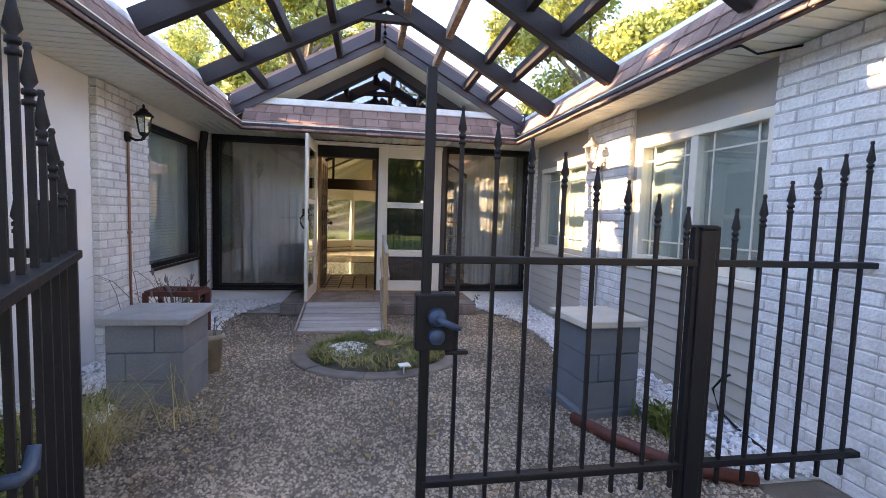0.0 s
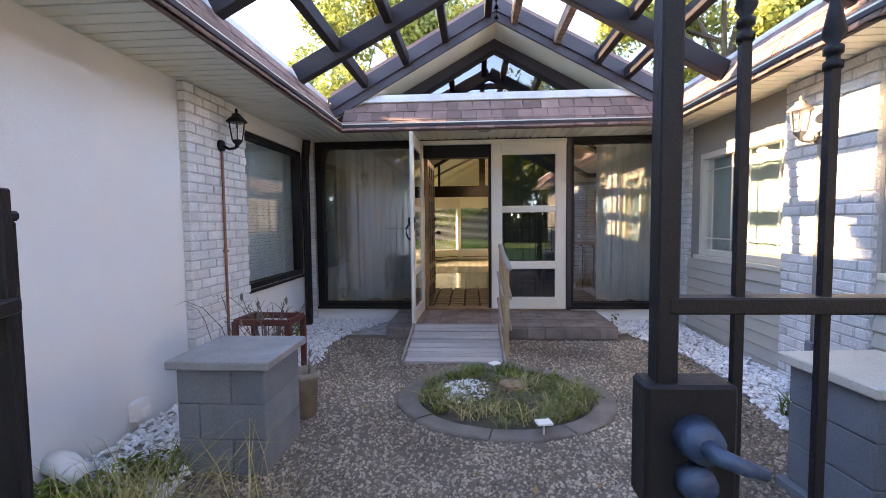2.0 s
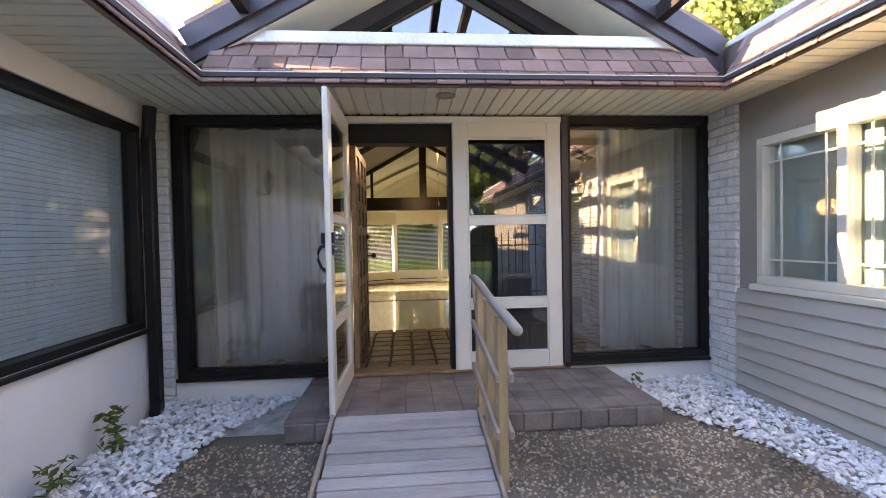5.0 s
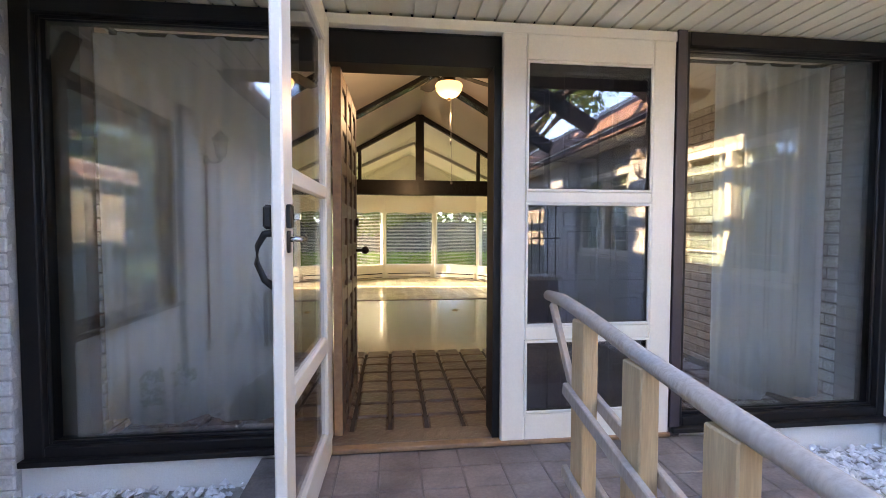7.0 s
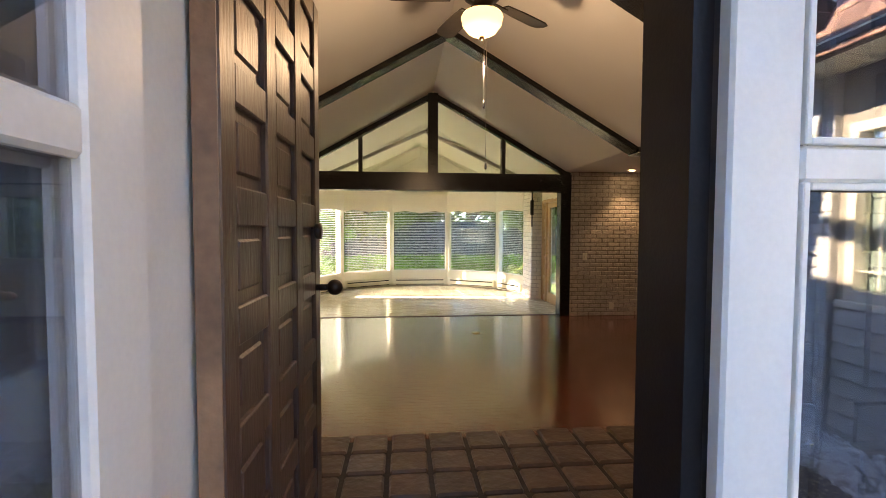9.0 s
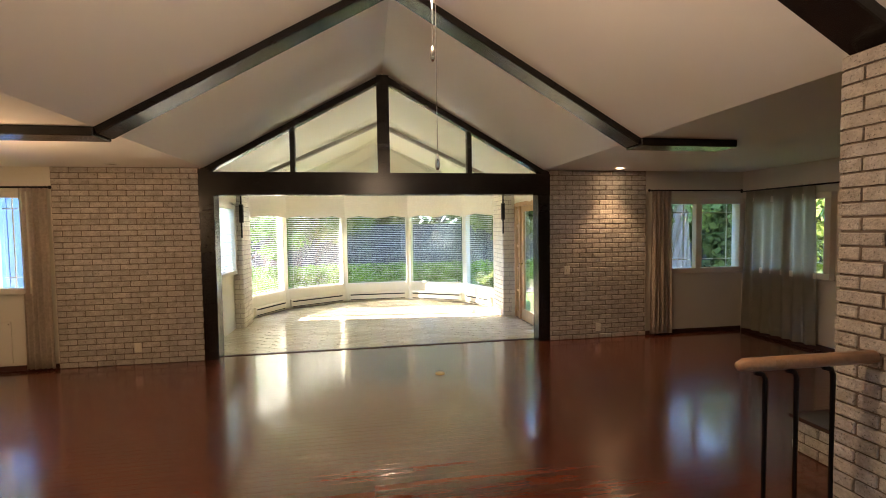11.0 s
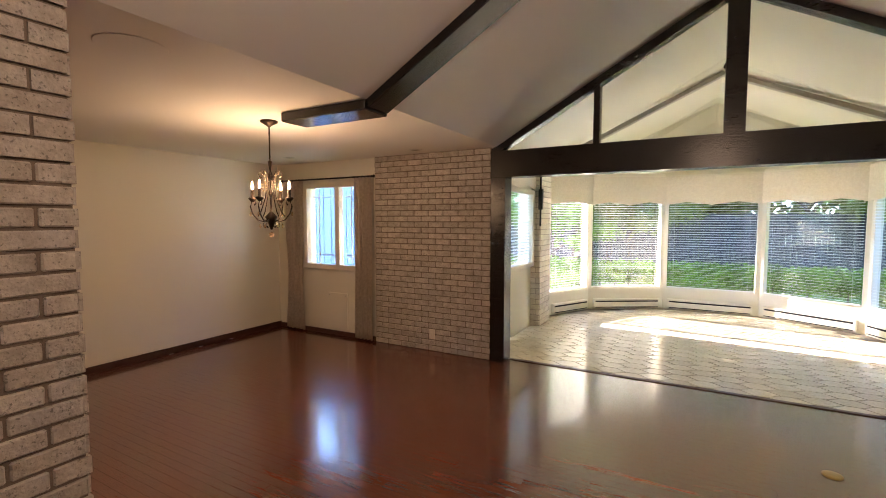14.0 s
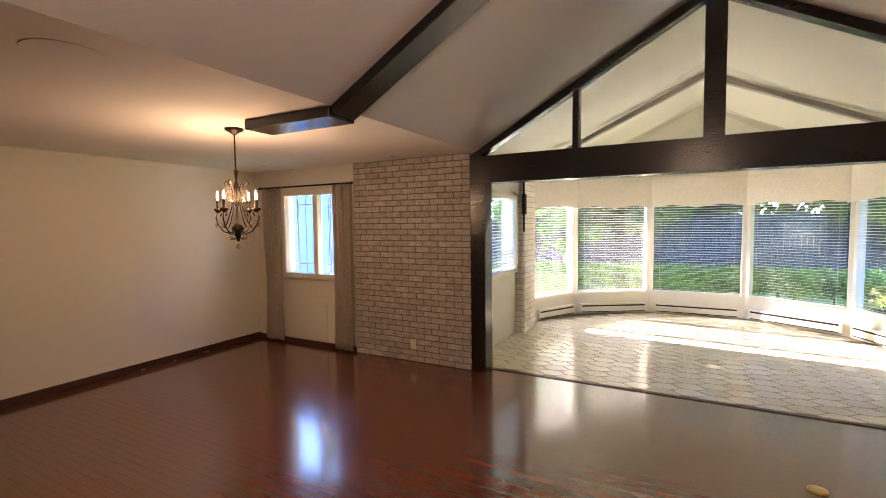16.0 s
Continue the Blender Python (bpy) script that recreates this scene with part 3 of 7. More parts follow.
def casement(name, label, axis, at, out, a0, a1, z0, z1, frame_m, glass_m, lights=(0.5,), fw=0.055, depth=0.09, prairie=False, group=""):
    """A framed window in an opening. axis 'x': it lies in a wall of constant x (spans y); 'y': constant y (spans x).
    at: outer face; out: +1 or -1, the way outdoors along that axis. lights: where mullions stand, as shares of the width."""
    w = thing(name, label, "window", group, "structure")

    def bx(bm, u0, u1, d0, d1, za, zb, bev=0.0):
        d0, d1 = at + out * d0, at + out * d1
        d0, d1 = min(d0, d1), max(d0, d1)
        if axis == 'x':
            box(bm, d0, d1, u0, u1, za, zb, bev)
        else:
            box(bm, u0, u1, d0, d1, za, zb, bev)
    for u0, u1, za, zb in ((a0, a1, z0, z0 + fw), (a0, a1, z1 - fw, z1), (a0, a0 + fw, z0 + fw, z1 - fw), (a1 - fw, a1, z0 + fw, z1 - fw)):
        bm = bmesh.new()
        bx(bm, u0, u1, -depth, 0.012, za, zb, 0.004)
        part("window_frame", bm, frame_m, w)
    cuts = [a0 + fw] + [a0 + (a1 - a0) * s for s in lights] + [a1 - fw]
    for s in lights:
        c = a0 + (a1 - a0) * s
        bm = bmesh.new()
        bx(bm, c - fw * 0.55, c + fw * 0.55, -depth, 0.008, z0 + fw, z1 - fw, 0.004)
        part("mullion", bm, frame_m, w)
    for i in range(len(cuts) - 1):
        p0 = cuts[i] + (fw * 0.55 if i else 0)
        p1 = cuts[i + 1] - (fw * 0.55 if i + 2 < len(cuts) else 0)
        bm = bmesh.new()
        bx(bm, p0, p1, -0.05, -0.045, z0 + fw, z1 - fw)
        pane = part("pane", bm, glass_m, w)
        if prairie:
            k = 0.012
            for u in (p0 + 0.11, p1 - 0.11):
                bm = bmesh.new()
                bx(bm, u - k / 2, u + k / 2, -0.042, -0.034, z0 + fw, z1 - fw)
                part("muntin", bm, frame_m, w)
            for z in (z0 + fw + 0.12, z1 - fw - 0.12):
                bm = bmesh.new()
                bx(bm, p0, p1, -0.041, -0.035, z - k / 2, z + k / 2)
                part("muntin", bm, frame_m, w)
    return w


casement("window_west", "large fixed window with dark bronze frame and closed blind behind", 'x', XL - 0.03, 1, 4.80, 6.20, 0.74, 2.20, M_BLACKW, M_GLASSD, (), 0.05)
bl = thing("window_blind", "closed grey horizontal blind behind dark glass", "blind")
for i in range(40):
    bm = bmesh.new()
    box(bm, -2.262, -2.256, 4.85, 6.15, 0.79 + i * 0.034, 0.79 + i * 0.034 + 0.031)
    part("slat", bm, M_CURT, bl)
casement("window_east_far", "almond vinyl double window with prairie grille", 'x', XR + 0.03, -1, 4.56, 5.93, 0.97, 2.04, M_CREAMFR, M_GLASS, (0.52,), 0.06, prairie=True, group="east wing windows")
casement("window_east_near", "almond vinyl double window with prairie grille", 'x', XR + 0.03, -1, 2.28, 3.68, 1.02, 2.08, M_CREAMFR, M_GLASS, (0.5,), 0.07, prairie=True, group="east wing windows")
M_SHADE = mat("pale green shade", (0.33, 0.39, 0.36), 0.85, scale=2, fine=160, bump=0.05, amount=0.2)
for y0, y1, z0, z1 in ((4.58, 5.9, 0.98, 2.03), (2.3, 3.66, 1.03, 2.07)):
    bm = bmesh.new()
    n = 46
    rows = []
    for zz in (z0, z1):
        rows.append([bm.verts.new((XR + 0.13 + 0.009 * math.sin(i * 0.8) + 0.004 * math.sin(i * 0.31), y0 + (y1 - y0) * i / n, zz)) for i in range(n + 1)])
    for i in range(n):
        bm.faces.new((rows[0][i], rows[0][i + 1], rows[1][i + 1], rows[1][i]))
    bmesh.ops.recalc_face_normals(bm, faces=bm.faces)
    solid("curtain", bm, M_SHADE, "pale green curtain drawn behind wing window", "curtain", "wing curtains", True)
# added dark sheets: the rooms' dimness is put into their colour
struct("room_east", boxes((2.75, 2.8, 0.5, 6.5, 0.0, 2.4), (2.56, 2.8, 0.5, 0.55, 0, 2.4)), M_ROOMSHADE, "dark sheet in place of the unlit room behind the wing windows")
struct("room_west", boxes((-2.6, -2.55, 4.0, 6.5, 0.0, 2.4)), M_ROOMSHADE, "dark sheet in place of the unlit room behind the wing window")
# sills
struct("sill_west", boxes((XL - 0.06, XL + 0.025, 4.78, 6.22, 0.715, 0.738, 0.004)), M_BLACKW, "dark window sill")
for y0, y1, z in ((4.54, 5.95, 0.97), (2.26, 3.70, 1.02)):
    struct("sill_east", boxes((XR - 0.03, XR + 0.05, y0, y1, z - 0.045, z - 0.002, 0.005)), M_CREAMFR, "almond window sill")

# lap siding of the right wing, board by board
SD = thing("siding", "taupe horizontal lap siding below the windows", "siding", kind="structure")
def lap(y0, y1, z0, z1, pitch=0.105):
    n = int(round((z1 - z0) / pitch))
    for i in range(n):
        za = z0 + (z1 - z0) * i / n
        zb = z0 + (z1 - z0) * (i + 1) / n
        bm = bmesh.new()
        o = [(XR + 0.022, za), (XR - 0.022, za), (XR - 0.026, za + 0.008), (XR - 0.004, zb), (XR + 0.022, zb)]
        a = [bm.verts.new((x, y0, z)) for x, z in o]
        b = [bm.verts.new((x, y1, z)) for x, z in o]
        bm.faces.new(a)
        bm.faces.new(list(reversed(b)))
        for k in range(5):
            bm.faces.new((a[k], b[k], b[(k + 1) % 5], a[(k + 1) % 5]))
        part("board", bm, M_SIDING, SD)
lap(4.53, 6.10, 0.06, 0.92)
lap(2.26, 3.72, 0.06, 0.97)

# ---------------------------------------------------------------- gable over the entry
GB = thing("gable", "brown trimmed gable with glazed triangle above the entry", "gable", kind="structure")
GY = 5.90
AX, AZ = 0.17, 3.70
for x, zb in ((-1.62, 2.715), (1.97, 2.715)):
    bm = bmesh.new()
    bar(bm, (x, GY + 0.35, zb + 0.02), (AX, GY + 0.35, AZ + 0.02), 0.95, 0.05)
    part("roof_slope", bm, M_SHING, GB, "brown shingled gable roof slope")
    bm = bmesh.new()
    bar(bm, (x, GY - 0.14, zb - 0.075), (AX, GY - 0.14, AZ - 0.075), 0.03, 0.125)
    part("rake_board", bm, M_RAKE, GB)
    bm = bmesh.new()
    bar(bm, (x, GY - 0.115, zb - 0.175), (AX, GY - 0.115, AZ - 0.175), 0.03, 0.115)
    part("rake_trim", bm, M_RAKE, GB)
    bm = bmesh.new()
    bar(bm, (x, GY + 0.12, zb - 0.235), (AX, GY + 0.12, AZ - 0.235), 0.44, 0.012)
    part("rake_soffit", bm, M_SOFFIT, GB, "cream ribbed rake soffit")
bm = bmesh.new()
prism(bm, [(-1.6, 2.45), (1.95, 2.45), (1.95, 2.5), (AX, AZ - 0.225), (-1.6, 2.5)], GY + 0.36, GY + 0.42)
part("gable_wall", bm, M_RAKE, GB, "dark brown gable wall")
gw = part("gable_window", boxes((AX - 0.6, AX + 0.6, GY + 0.325, GY + 0.358, 2.70, 2.73)), M_BLACKW, GB)
bm = bmesh.new()
prism(bm, [(AX - 1.05, 2.70), (AX + 1.05, 2.70), (AX, 3.29)], GY + 0.345, GY + 0.35)
part("pane", bm, M_GLASSG, gw, "dark reflecting glass")
for a, b in (((AX - 1.07, 2.70), (AX, 3.31)), ((AX + 1.07, 2.70), (AX, 3.31))):
    bm = bmesh.new()
    bar(bm, (a[0], GY + 0.335, a[1]), (b[0], GY + 0.335, b[1]), 0.025, 0.045)
    part("glazing_bar", bm, M_BLACKW, gw)

# pergola of black-brown rafters over the courtyard
PG = thing("pergola", "dark brown timber pergola frame bridging the two wings", "pergola", kind="structure")
RZ = 3.54
for y, w, h in ((3.48, 0.09, 0.17), (4.76, 0.09, 0.16), (2.1, 0.09, 0.17), (0.8, 0.09, 0.17)):
    for x, z in ((-1.60, 2.63), (1.96, 2.55)):
        bm = bmesh.new()
        bar(bm, (x, y, z), (AX, y, RZ), w, h, 0.006)
        part("rafter", bm, M_PERG, PG)
    bm = bmesh.new()
    bar(bm, (AX - 0.26, y, RZ - 0.19), (AX + 0.26, y, RZ - 0.19), w * 0.8, 0.07, 0.004)
    part("collar", bm, M_PERG, PG)
for x, z, mm in ((-1.24, 2.92, M_PERG), (-0.79, 3.14, M_PERG), (-0.37, 3.36, M_PERG), (0.08, 3.60, M_PERG), (0.36, 3.53, M_PEEL), (0.80, 3.31, M_PEEL), (1.22, 3.09, M_PERG), (1.52, 2.93, M_PERG)):
    bm = bmesh.new()
    box(bm, x - 0.035, x + 0.035, -0.4, 5.75, z - 0.12, z - 0.01, 0.004)
    part("purlin", bm, mm, PG)

# metal flashing above the shingle skirts
for nm, args in (("flashing_front", (EAVE_L - 0.2, EAVE_R + 0.16, EAVE_F + 0.235, EAVE_F + 0.30, 2.655, 2.735)), ("flashing_west", (EAVE_L - 0.27, EAVE_L - 0.215, -3.0, EAVE_F + 0.22, 2.655, 2.71)), ("flashing_east", (EAVE_R + 0.175, EAVE_R + 0.23, -3.0, EAVE_F + 0.22, 2.655, 2.70))):
    struct(nm, boxes((*args, 0.006)), M_FLASH, "white metal roof edge flashing")
# drip edge below the shingles
struct("eave_trim", boxes((EAVE_L - 0.005, EAVE_L + 0.012, -3, EAVE_F, 2.345, 2.372), (EAVE_R - 0.012, EAVE_R + 0.005, -3, EAVE_F, 2.345, 2.372), (EAVE_L, EAVE_R, EAVE_F - 0.008, EAVE_F + 0.008, 2.345, 2.372)), M_RAKE, "dark brown eave trim")

# ---------------------------------------------------------------- entry: side windows, storm doors, wooden doors


def side_window(name, x0, x1, wl, wr):
    w = thing(name, "tall fixed side window in a dark brown frame", "window", "entry side windows", "structure")
    for a in ((x0, x0 + wl, FY - 0.01, FY + 0.12, 0.285, 2.35), (x1 - wr, x1, FY - 0.01, FY + 0.12, 0.285, 2.35), (x0 + wl, x1 - wr, FY - 0.01, FY + 0.12, 0.285, 0.345), (x0 + wl, x1 - wr, FY - 0.01, FY + 0.12, 2.28, 2.35)):
        part("window_frame", boxes((*a, 0.005)), M_BLACKW, w)
    pn = part("pane", boxes((x0 + wl, x1 - wr, FY + 0.04, FY + 0.046, 0.345, 2.28)), M_GLASSD, w)
    for a in ((x0 + wl, x0 + wl + 0.014, 0.345, 2.28), (x1 - wr - 0.014, x1 - wr, 0.345, 2.28), (x0 + wl + 0.014, x1 - wr - 0.014, 0.345, 0.359), (x0 + wl + 0.014, x1 - wr - 0.014, 2.266, 2.28)):
        part("glazing_bead", boxes((a[0], a[1], FY + 0.022, FY + 0.038, a[2], a[3], 0.003)), M_BLACK, pn)
    part("window_sill", boxes((x0, x1, FY - 0.05, FY - 0.012, 0.272, 0.30, 0.004)), M_BLACKW, w)


side_window("window_entry_left", -2.05, -0.76, 0.085, 0.06)
side_window("window_entry_right", 1.05, 2.35, 0.075, 0.055)
struct("corner_brick_pier", boxes((-2.16, -2.065, FY - 0.03, FY + 0.1, G, CEIL - 0.004), (XR - 0.005, XR + 0.02, 6.1, FY - 0.012, G, CEIL - 0.004)), M_MORTAROUT, "painted brick corner pier")


def sheer(name, x0, x1, y, z0, z1, amp, m, label, waves):
    bm = bmesh.new()
    n, rows = 90, []
    for j in range(7):
        t = j / 6
        rows.append([])
        for i in range(n + 1):
            s = i / n
            fold = math.sin(s * waves * 6.283) + 0.4 * math.sin(s * waves * 2.7 * 6.283 + 1)
            lo = z0 + 0.018 * math.sin(s * waves * 6.283 * 0.5 + 0.7)
            rows[-1].append(bm.verts.new((x0 + (x1 - x0) * (s * (1 - 0.04 * (1 - t)) + 0.02 * (1 - t)), y + amp * fold * (0.65 + 0.5 * (1 - t)), lo + (z1 - lo) * t)))
    for a, b in zip(rows, rows[1:]):
        for i in range(n):
            bm.faces.new((a[i], a[i + 1], b[i + 1], b[i]))
    bmesh.ops.solidify(bm, geom=bm.faces, thickness=0.004)
    return solid(name, bm, m, label, "curtain", "", True)


sheer("curtain", -1.86, -0.78, FY + 0.24, 0.34, 2.3, 0.022, M_CURT, "pale grey sheer curtain behind entry side window", 5)
sheer("curtain", 1.46, 2.19, FY + 0.24, 0.33, 2.3, 0.022, M_CURT, "pale grey sheer curtain behind entry side window", 4)

for x0, x1 in ((-1.78, -0.77), (1.16, 2.15)):
    rd = thing("curtain_rod", "thin dark curtain rod behind entry side window", "curtain rod", "curtain rods")
    bm = bmesh.new()
    rod(bm, (x0, FY + 0.24, 2.30), (x1, FY + 0.24, 2.30), 0.01)
    part("pole", bm, M_BLACK, rd, "", True)
    for x in (x0 + 0.03, x1 - 0.03):
        part("holder", boxes((x - 0.008, x + 0.008, FY + 0.155, FY + 0.25, 2.29, 2.31, 0.002)), M_BLACK, rd)
# door frame
DF = thing("door_frame", "dark painted frame of the double entry", "door frame", kind="structure")
part("jamb", boxes((-0.76, -0.705, FY - 0.02, FY + 0.16, 0.25, 2.29, 0.003)), M_STORM, DF)
part("jamb", boxes((1.046, 1.10, FY - 0.025, FY - 0.011, 0.25, 2.35, 0.003)), M_RAKE, DF)
part("head_jamb", boxes((-0.76, 1.046, FY - 0.02, FY + 0.03, 2.29, 2.34, 0.003)), M_STORM, DF)
part("inner_head", boxes((-0.70, 1.046, FY + 0.05, FY + 0.2, 2.14, 2.29)), M_BLACKW, DF)
part("mullion", boxes((0.105, 0.14, FY + 0.02, FY + 0.17, 0.27, 2.14)), M_BLACKW, DF)
part("threshold", boxes((-0.705, 1.046, FY + 0.02, FY + 0.17, 0.25, 0.272, 0.004)), M_FOYER, DF, "dark stone threshold")
part("threshold_strip", boxes((-0.705, 1.046, FY - 0.035, FY + 0.018, 0.25, 0.274, 0.005)), M_DOORE, DF, "worn wooden nosing strip")


def storm_leaf(name, label):
    """A storm door leaf 0.90 wide and 2.03 high, hinged at the origin, along +x, with three panes."""
    d = thing(name, label, "door", "storm doors", "structure")
    W, H, T = 0.90, 2.03, 0.035
    for a in ((0, 0.12, 0, T, 0, H), (W - 0.12, W, 0, T, 0, H), (0.12, W - 0.12, 0, T, 0, 0.145), (0.12, W - 0.12, 0, T, H - 0.13, H), (0.12, W - 0.12, 0, T, 0.515, 0.588), (0.12, W - 0.12, 0, T, 1.205, 1.262)):
        part("stile" if a[4] == 0 and a[5] == H else "rail", boxes((*a, 0.006)), M_STORM, d)
    for z0, z1 in ((0.145, 0.515), (0.588, 1.205), (1.262, H - 0.13)):
        p = part("pane", boxes((0.12, W - 0.12, T / 2 - 0.002, T / 2 + 0.002, z0, z1)), M_GLASSS, d)
        for s in ((0.12, 0.132, z0, z1), (W - 0.132, W - 0.12, z0, z1), (0.132, W - 0.132, z0, z0 + 0.012), (0.132, W - 0.132, z1 - 0.012, z1)):
            part("glazing_bead", boxes((s[0], s[1], -0.004, 0.008, s[2], s[3], 0.002)), M_STORM, p)
    return d


sd = storm_leaf("door_1", "closed almond storm door with three glass panes")
sd.matrix_basis = pose(0.138, FY - 0.025, 0.262)
so = copy_thing(sd, pose(-0.722, FY - 0.03, 0.262, 0, 0, -91.5))
so.name = "door_2"
tagged(so, "almond storm door standing wide open with black lever latch")
for o in list(so.children):
    o.scale = (0.94, 1, 1)
# latch of the open storm door: deadbolt, lever and pull
hw = part("lock_plate", boxes((0.824, 0.862, 0.036, 0.052, 1.072, 1.142, 0.004)), M_BLACK, so)
part("thumb_turn", boxes((0.830, 0.842, 0.052, 0.075, 1.096, 1.116, 0.003)), M_CHROME, hw, "steel thumb turn")
for z in (1.079, 1.135):
    part("screw", boxes((0.834, 0.840, 0.051, 0.054, z - 0.003, z + 0.003, 0.001)), M_CHROME, hw)
hw2 = part("lever_plate", boxes((0.834, 0.856, 0.036, 0.045, 1.000, 1.066, 0.003)), M_BLACK, so)
bm = bmesh.new()
tube(bm, [(0.846, 0.042, 1.04), (0.846, 0.066, 1.04), (0.83, 0.072, 1.041), (0.795, 0.072, 1.04)], [0.008, 0.008, 0.009, 0.009])
part("lever", bm, M_CHROME, hw2, "steel lever handle", True)
part("lever_grip", boxes((0.765, 0.797, 0.064, 0.080, 1.030, 1.052, 0.005)), M_BLACK, hw2, "black lever grip")
bm = bmesh.new()
tube(bm, [(0.845, -0.002, 1.06), (0.845, -0.03, 1.055), (0.845, -0.05, 1.02), (0.845, -0.052, 0.97), (0.845, -0.03, 0.92), (0.845, -0.002, 0.90)], [0.012, 0.011, 0.009, 0.009, 0.010, 0.013])
part("pull_handle", bm, M_BLACK, so, "black curved pull handle", True)
part("lock_cylinder", boxes((0.825, 0.865, -0.03, -0.001, 1.07, 1.14, 0.008)), M_BLACK, so)
for o in so.children:
    if o.name.split(".")[0] in ("lock_plate", "lever_plate", "pull_handle", "lock_cylinder"):
        o.location.x = -0.038


def panel_door(name, label, m, cols=3, rows=8):
    """A dark wooden door 0.86 wide, 1.88 high, along +x from its hinge, with small recessed square panels."""
    d = thing(name, label, "door", "", "structure")
    W, H, T = 0.84, 1.87, 0.045
    s = 0.075
    pw, ph = (W - s * (cols + 1)) / cols, (H - s * (rows + 1)) / rows
    for i in range(cols + 1):
        x = i * (pw + s)
        part("stile", boxes((x, x + s, 0, T, 0, H, 0.005)), m, d)
    for i in range(cols):
        for j in range(rows + 1):
            x, z = s + i * (pw + s), j * (ph + s)
            part("rail", boxes((x, x + pw, 0.0015, T - 0.0015, z, z + s, 0.004)), m, d)
    for i in range(cols):
        for j in range(rows):
            x, z = s + i * (pw + s), s + j * (ph + s)
            part("panel", boxes((x, x + pw, 0.014, T - 0.014, z, z + ph)), m, d)
            part("panel_field", boxes((x + 0.025, x + pw - 0.025, 0.008, T - 0.008, z + 0.025, z + ph - 0.025, 0.005)), m, d)
    return d


dw = panel_door("door_3", "dark walnut entry door open into the hall, small square panels", M_DOORW)
dw.matrix_basis = pose(-0.652, FY + 0.12, 0.275, 0, 0, 89)
part("edge_strip", boxes((-0.004, -0.0005, 0.002, 0.043, 0.0, 1.87)), M_DOORE, dw, "worn bare wood edge")
bm = bmesh.new()
rod(bm, (0.77, 0.0, 0.92), (0.77, -0.05, 0.92), 0.011)
bmesh.ops.create_uvsphere(bm, u_segments=12, v_segments=8, radius=0.027, matrix=Matrix.Translation((0.77, -0.062, 0.92)))
part("knob", bm, M_BRONZE, dw, "", True)
bm = bmesh.new()
rod(bm, (0.77, 0.0, 1.11), (0.77, -0.018, 1.11), 0.027, n=16)
part("deadbolt", bm, M_BRONZE, dw, "", True)
dc = panel_door("door_4", "closed dark entry door with raised square panels", M_DOORB, 3, 5)
dc.matrix_basis = pose(0.15, FY + 0.09, 0.275)
for o in dc.children:
    o.scale = (1.05, 1, 1)

# porch slab (its tiles come last) and ramp
PORCH = struct("porch", boxes((-1.02, 1.40, 5.57, FY - 0.01, 0.0, P - 0.006)), M_PGROUT, "low porch slab paved with brown tiles")
RP = thing("ramp", "weathered grey plank ramp up to the porch", "ramp")
y0, y1, z0, z1 = 4.74, 5.56, G + 0.03, P + 0.025
for x in (-0.70, -0.28, 0.14):
    bm = bmesh.new()
    bar(bm, (x + 0.02, y0 + 0.02, z0 - 0.045), (x + 0.02, y1, z1 - 0.055), 0.04, 0.05)
    part("joist", bm, M_PLANK, RP)
n = 9
tilt = math.atan2(z1 - z0, y1 - y0)
for i in range(n):
    a, b = i / n, (i + 1) / n
    bm = bmesh.new()
    bar(bm, (-0.70 + 0.006 * math.sin(i * 2.3), 0, 0), (0.165 + 0.004 * math.sin(i * 1.7), 0, 0), (y1 - y0) / n - 0.005 - 0.002 * (i % 3), 0.03, 0.004)
    ob = part("plank", bm, M_PLANK, RP)
    ob.matrix_basis = Matrix.Translation((0, y0 + (y1 - y0) * (a + b) / 2, z0 + (z1 - z0) * (a + b) / 2 - 0.015 + 0.002 * math.sin(i * 2.9))) @ Matrix.Rotation(tilt + 0.01 * math.sin(i * 1.9), 4, 'X')
for x in (-0.722, 0.182):
    bm = bmesh.new()
    bar(bm, (x, y0 - 0.005, z0 - 0.025), (x, y1, z1 - 0.025), 0.022, 0.075, 0.004)
    part("side_board", bm, M_RAIL, RP, "weathered side board")
# wooden handrail beside the ramp
HR = thing("handrail", "rough pine handrail with three posts beside the ramp", "handrail")
bm = bmesh.new()
tube(bm, [(0.21, 5.95, 1.075), (0.21, 5.8, 1.078), (0.211, 5.6, 1.058), (0.209, 5.28, 1.018), (0.211, 4.97, 0.985), (0.21, 4.78, 0.972), (0.21, 4.63, 0.955), (0.21, 4.615, 0.953)], [0.02, 0.024, 0.025, 0.023, 0.026, 0.024, 0.024, 0.019], 10)
part("top_rail", bm, M_RAIL, HR, "rounded weathered top rail", True)
for y, zt, w in ((5.61, 1.04, 0.05), (5.285, 1.0, 0.05), (4.98, 0.965, 0.05)):
    part("post", boxes((0.21 - w / 2, 0.21 + w / 2, y - 0.045, y + 0.045, G + 0.0, zt, 0.004)), M_POST, HR)
for x in (0.174, 0.246):
    for zf, zn in ((0.80, 0.665), (0.52, 0.385)):
        bm = bmesh.new()
        bar(bm, (x, 5.68, zf), (x, 4.90, zn), 0.020, 0.042, 0.003)
        part("mid_rail", bm, M_RAIL, HR)
bm = bmesh.new()
bar(bm, (0.21, 5.90, 1.05), (0.21, 5.66, 0.74), 0.022, 0.03, 0.003)
part("brace", bm, M_RAIL, HR)

# ---------------------------------------------------------------- courtyard things


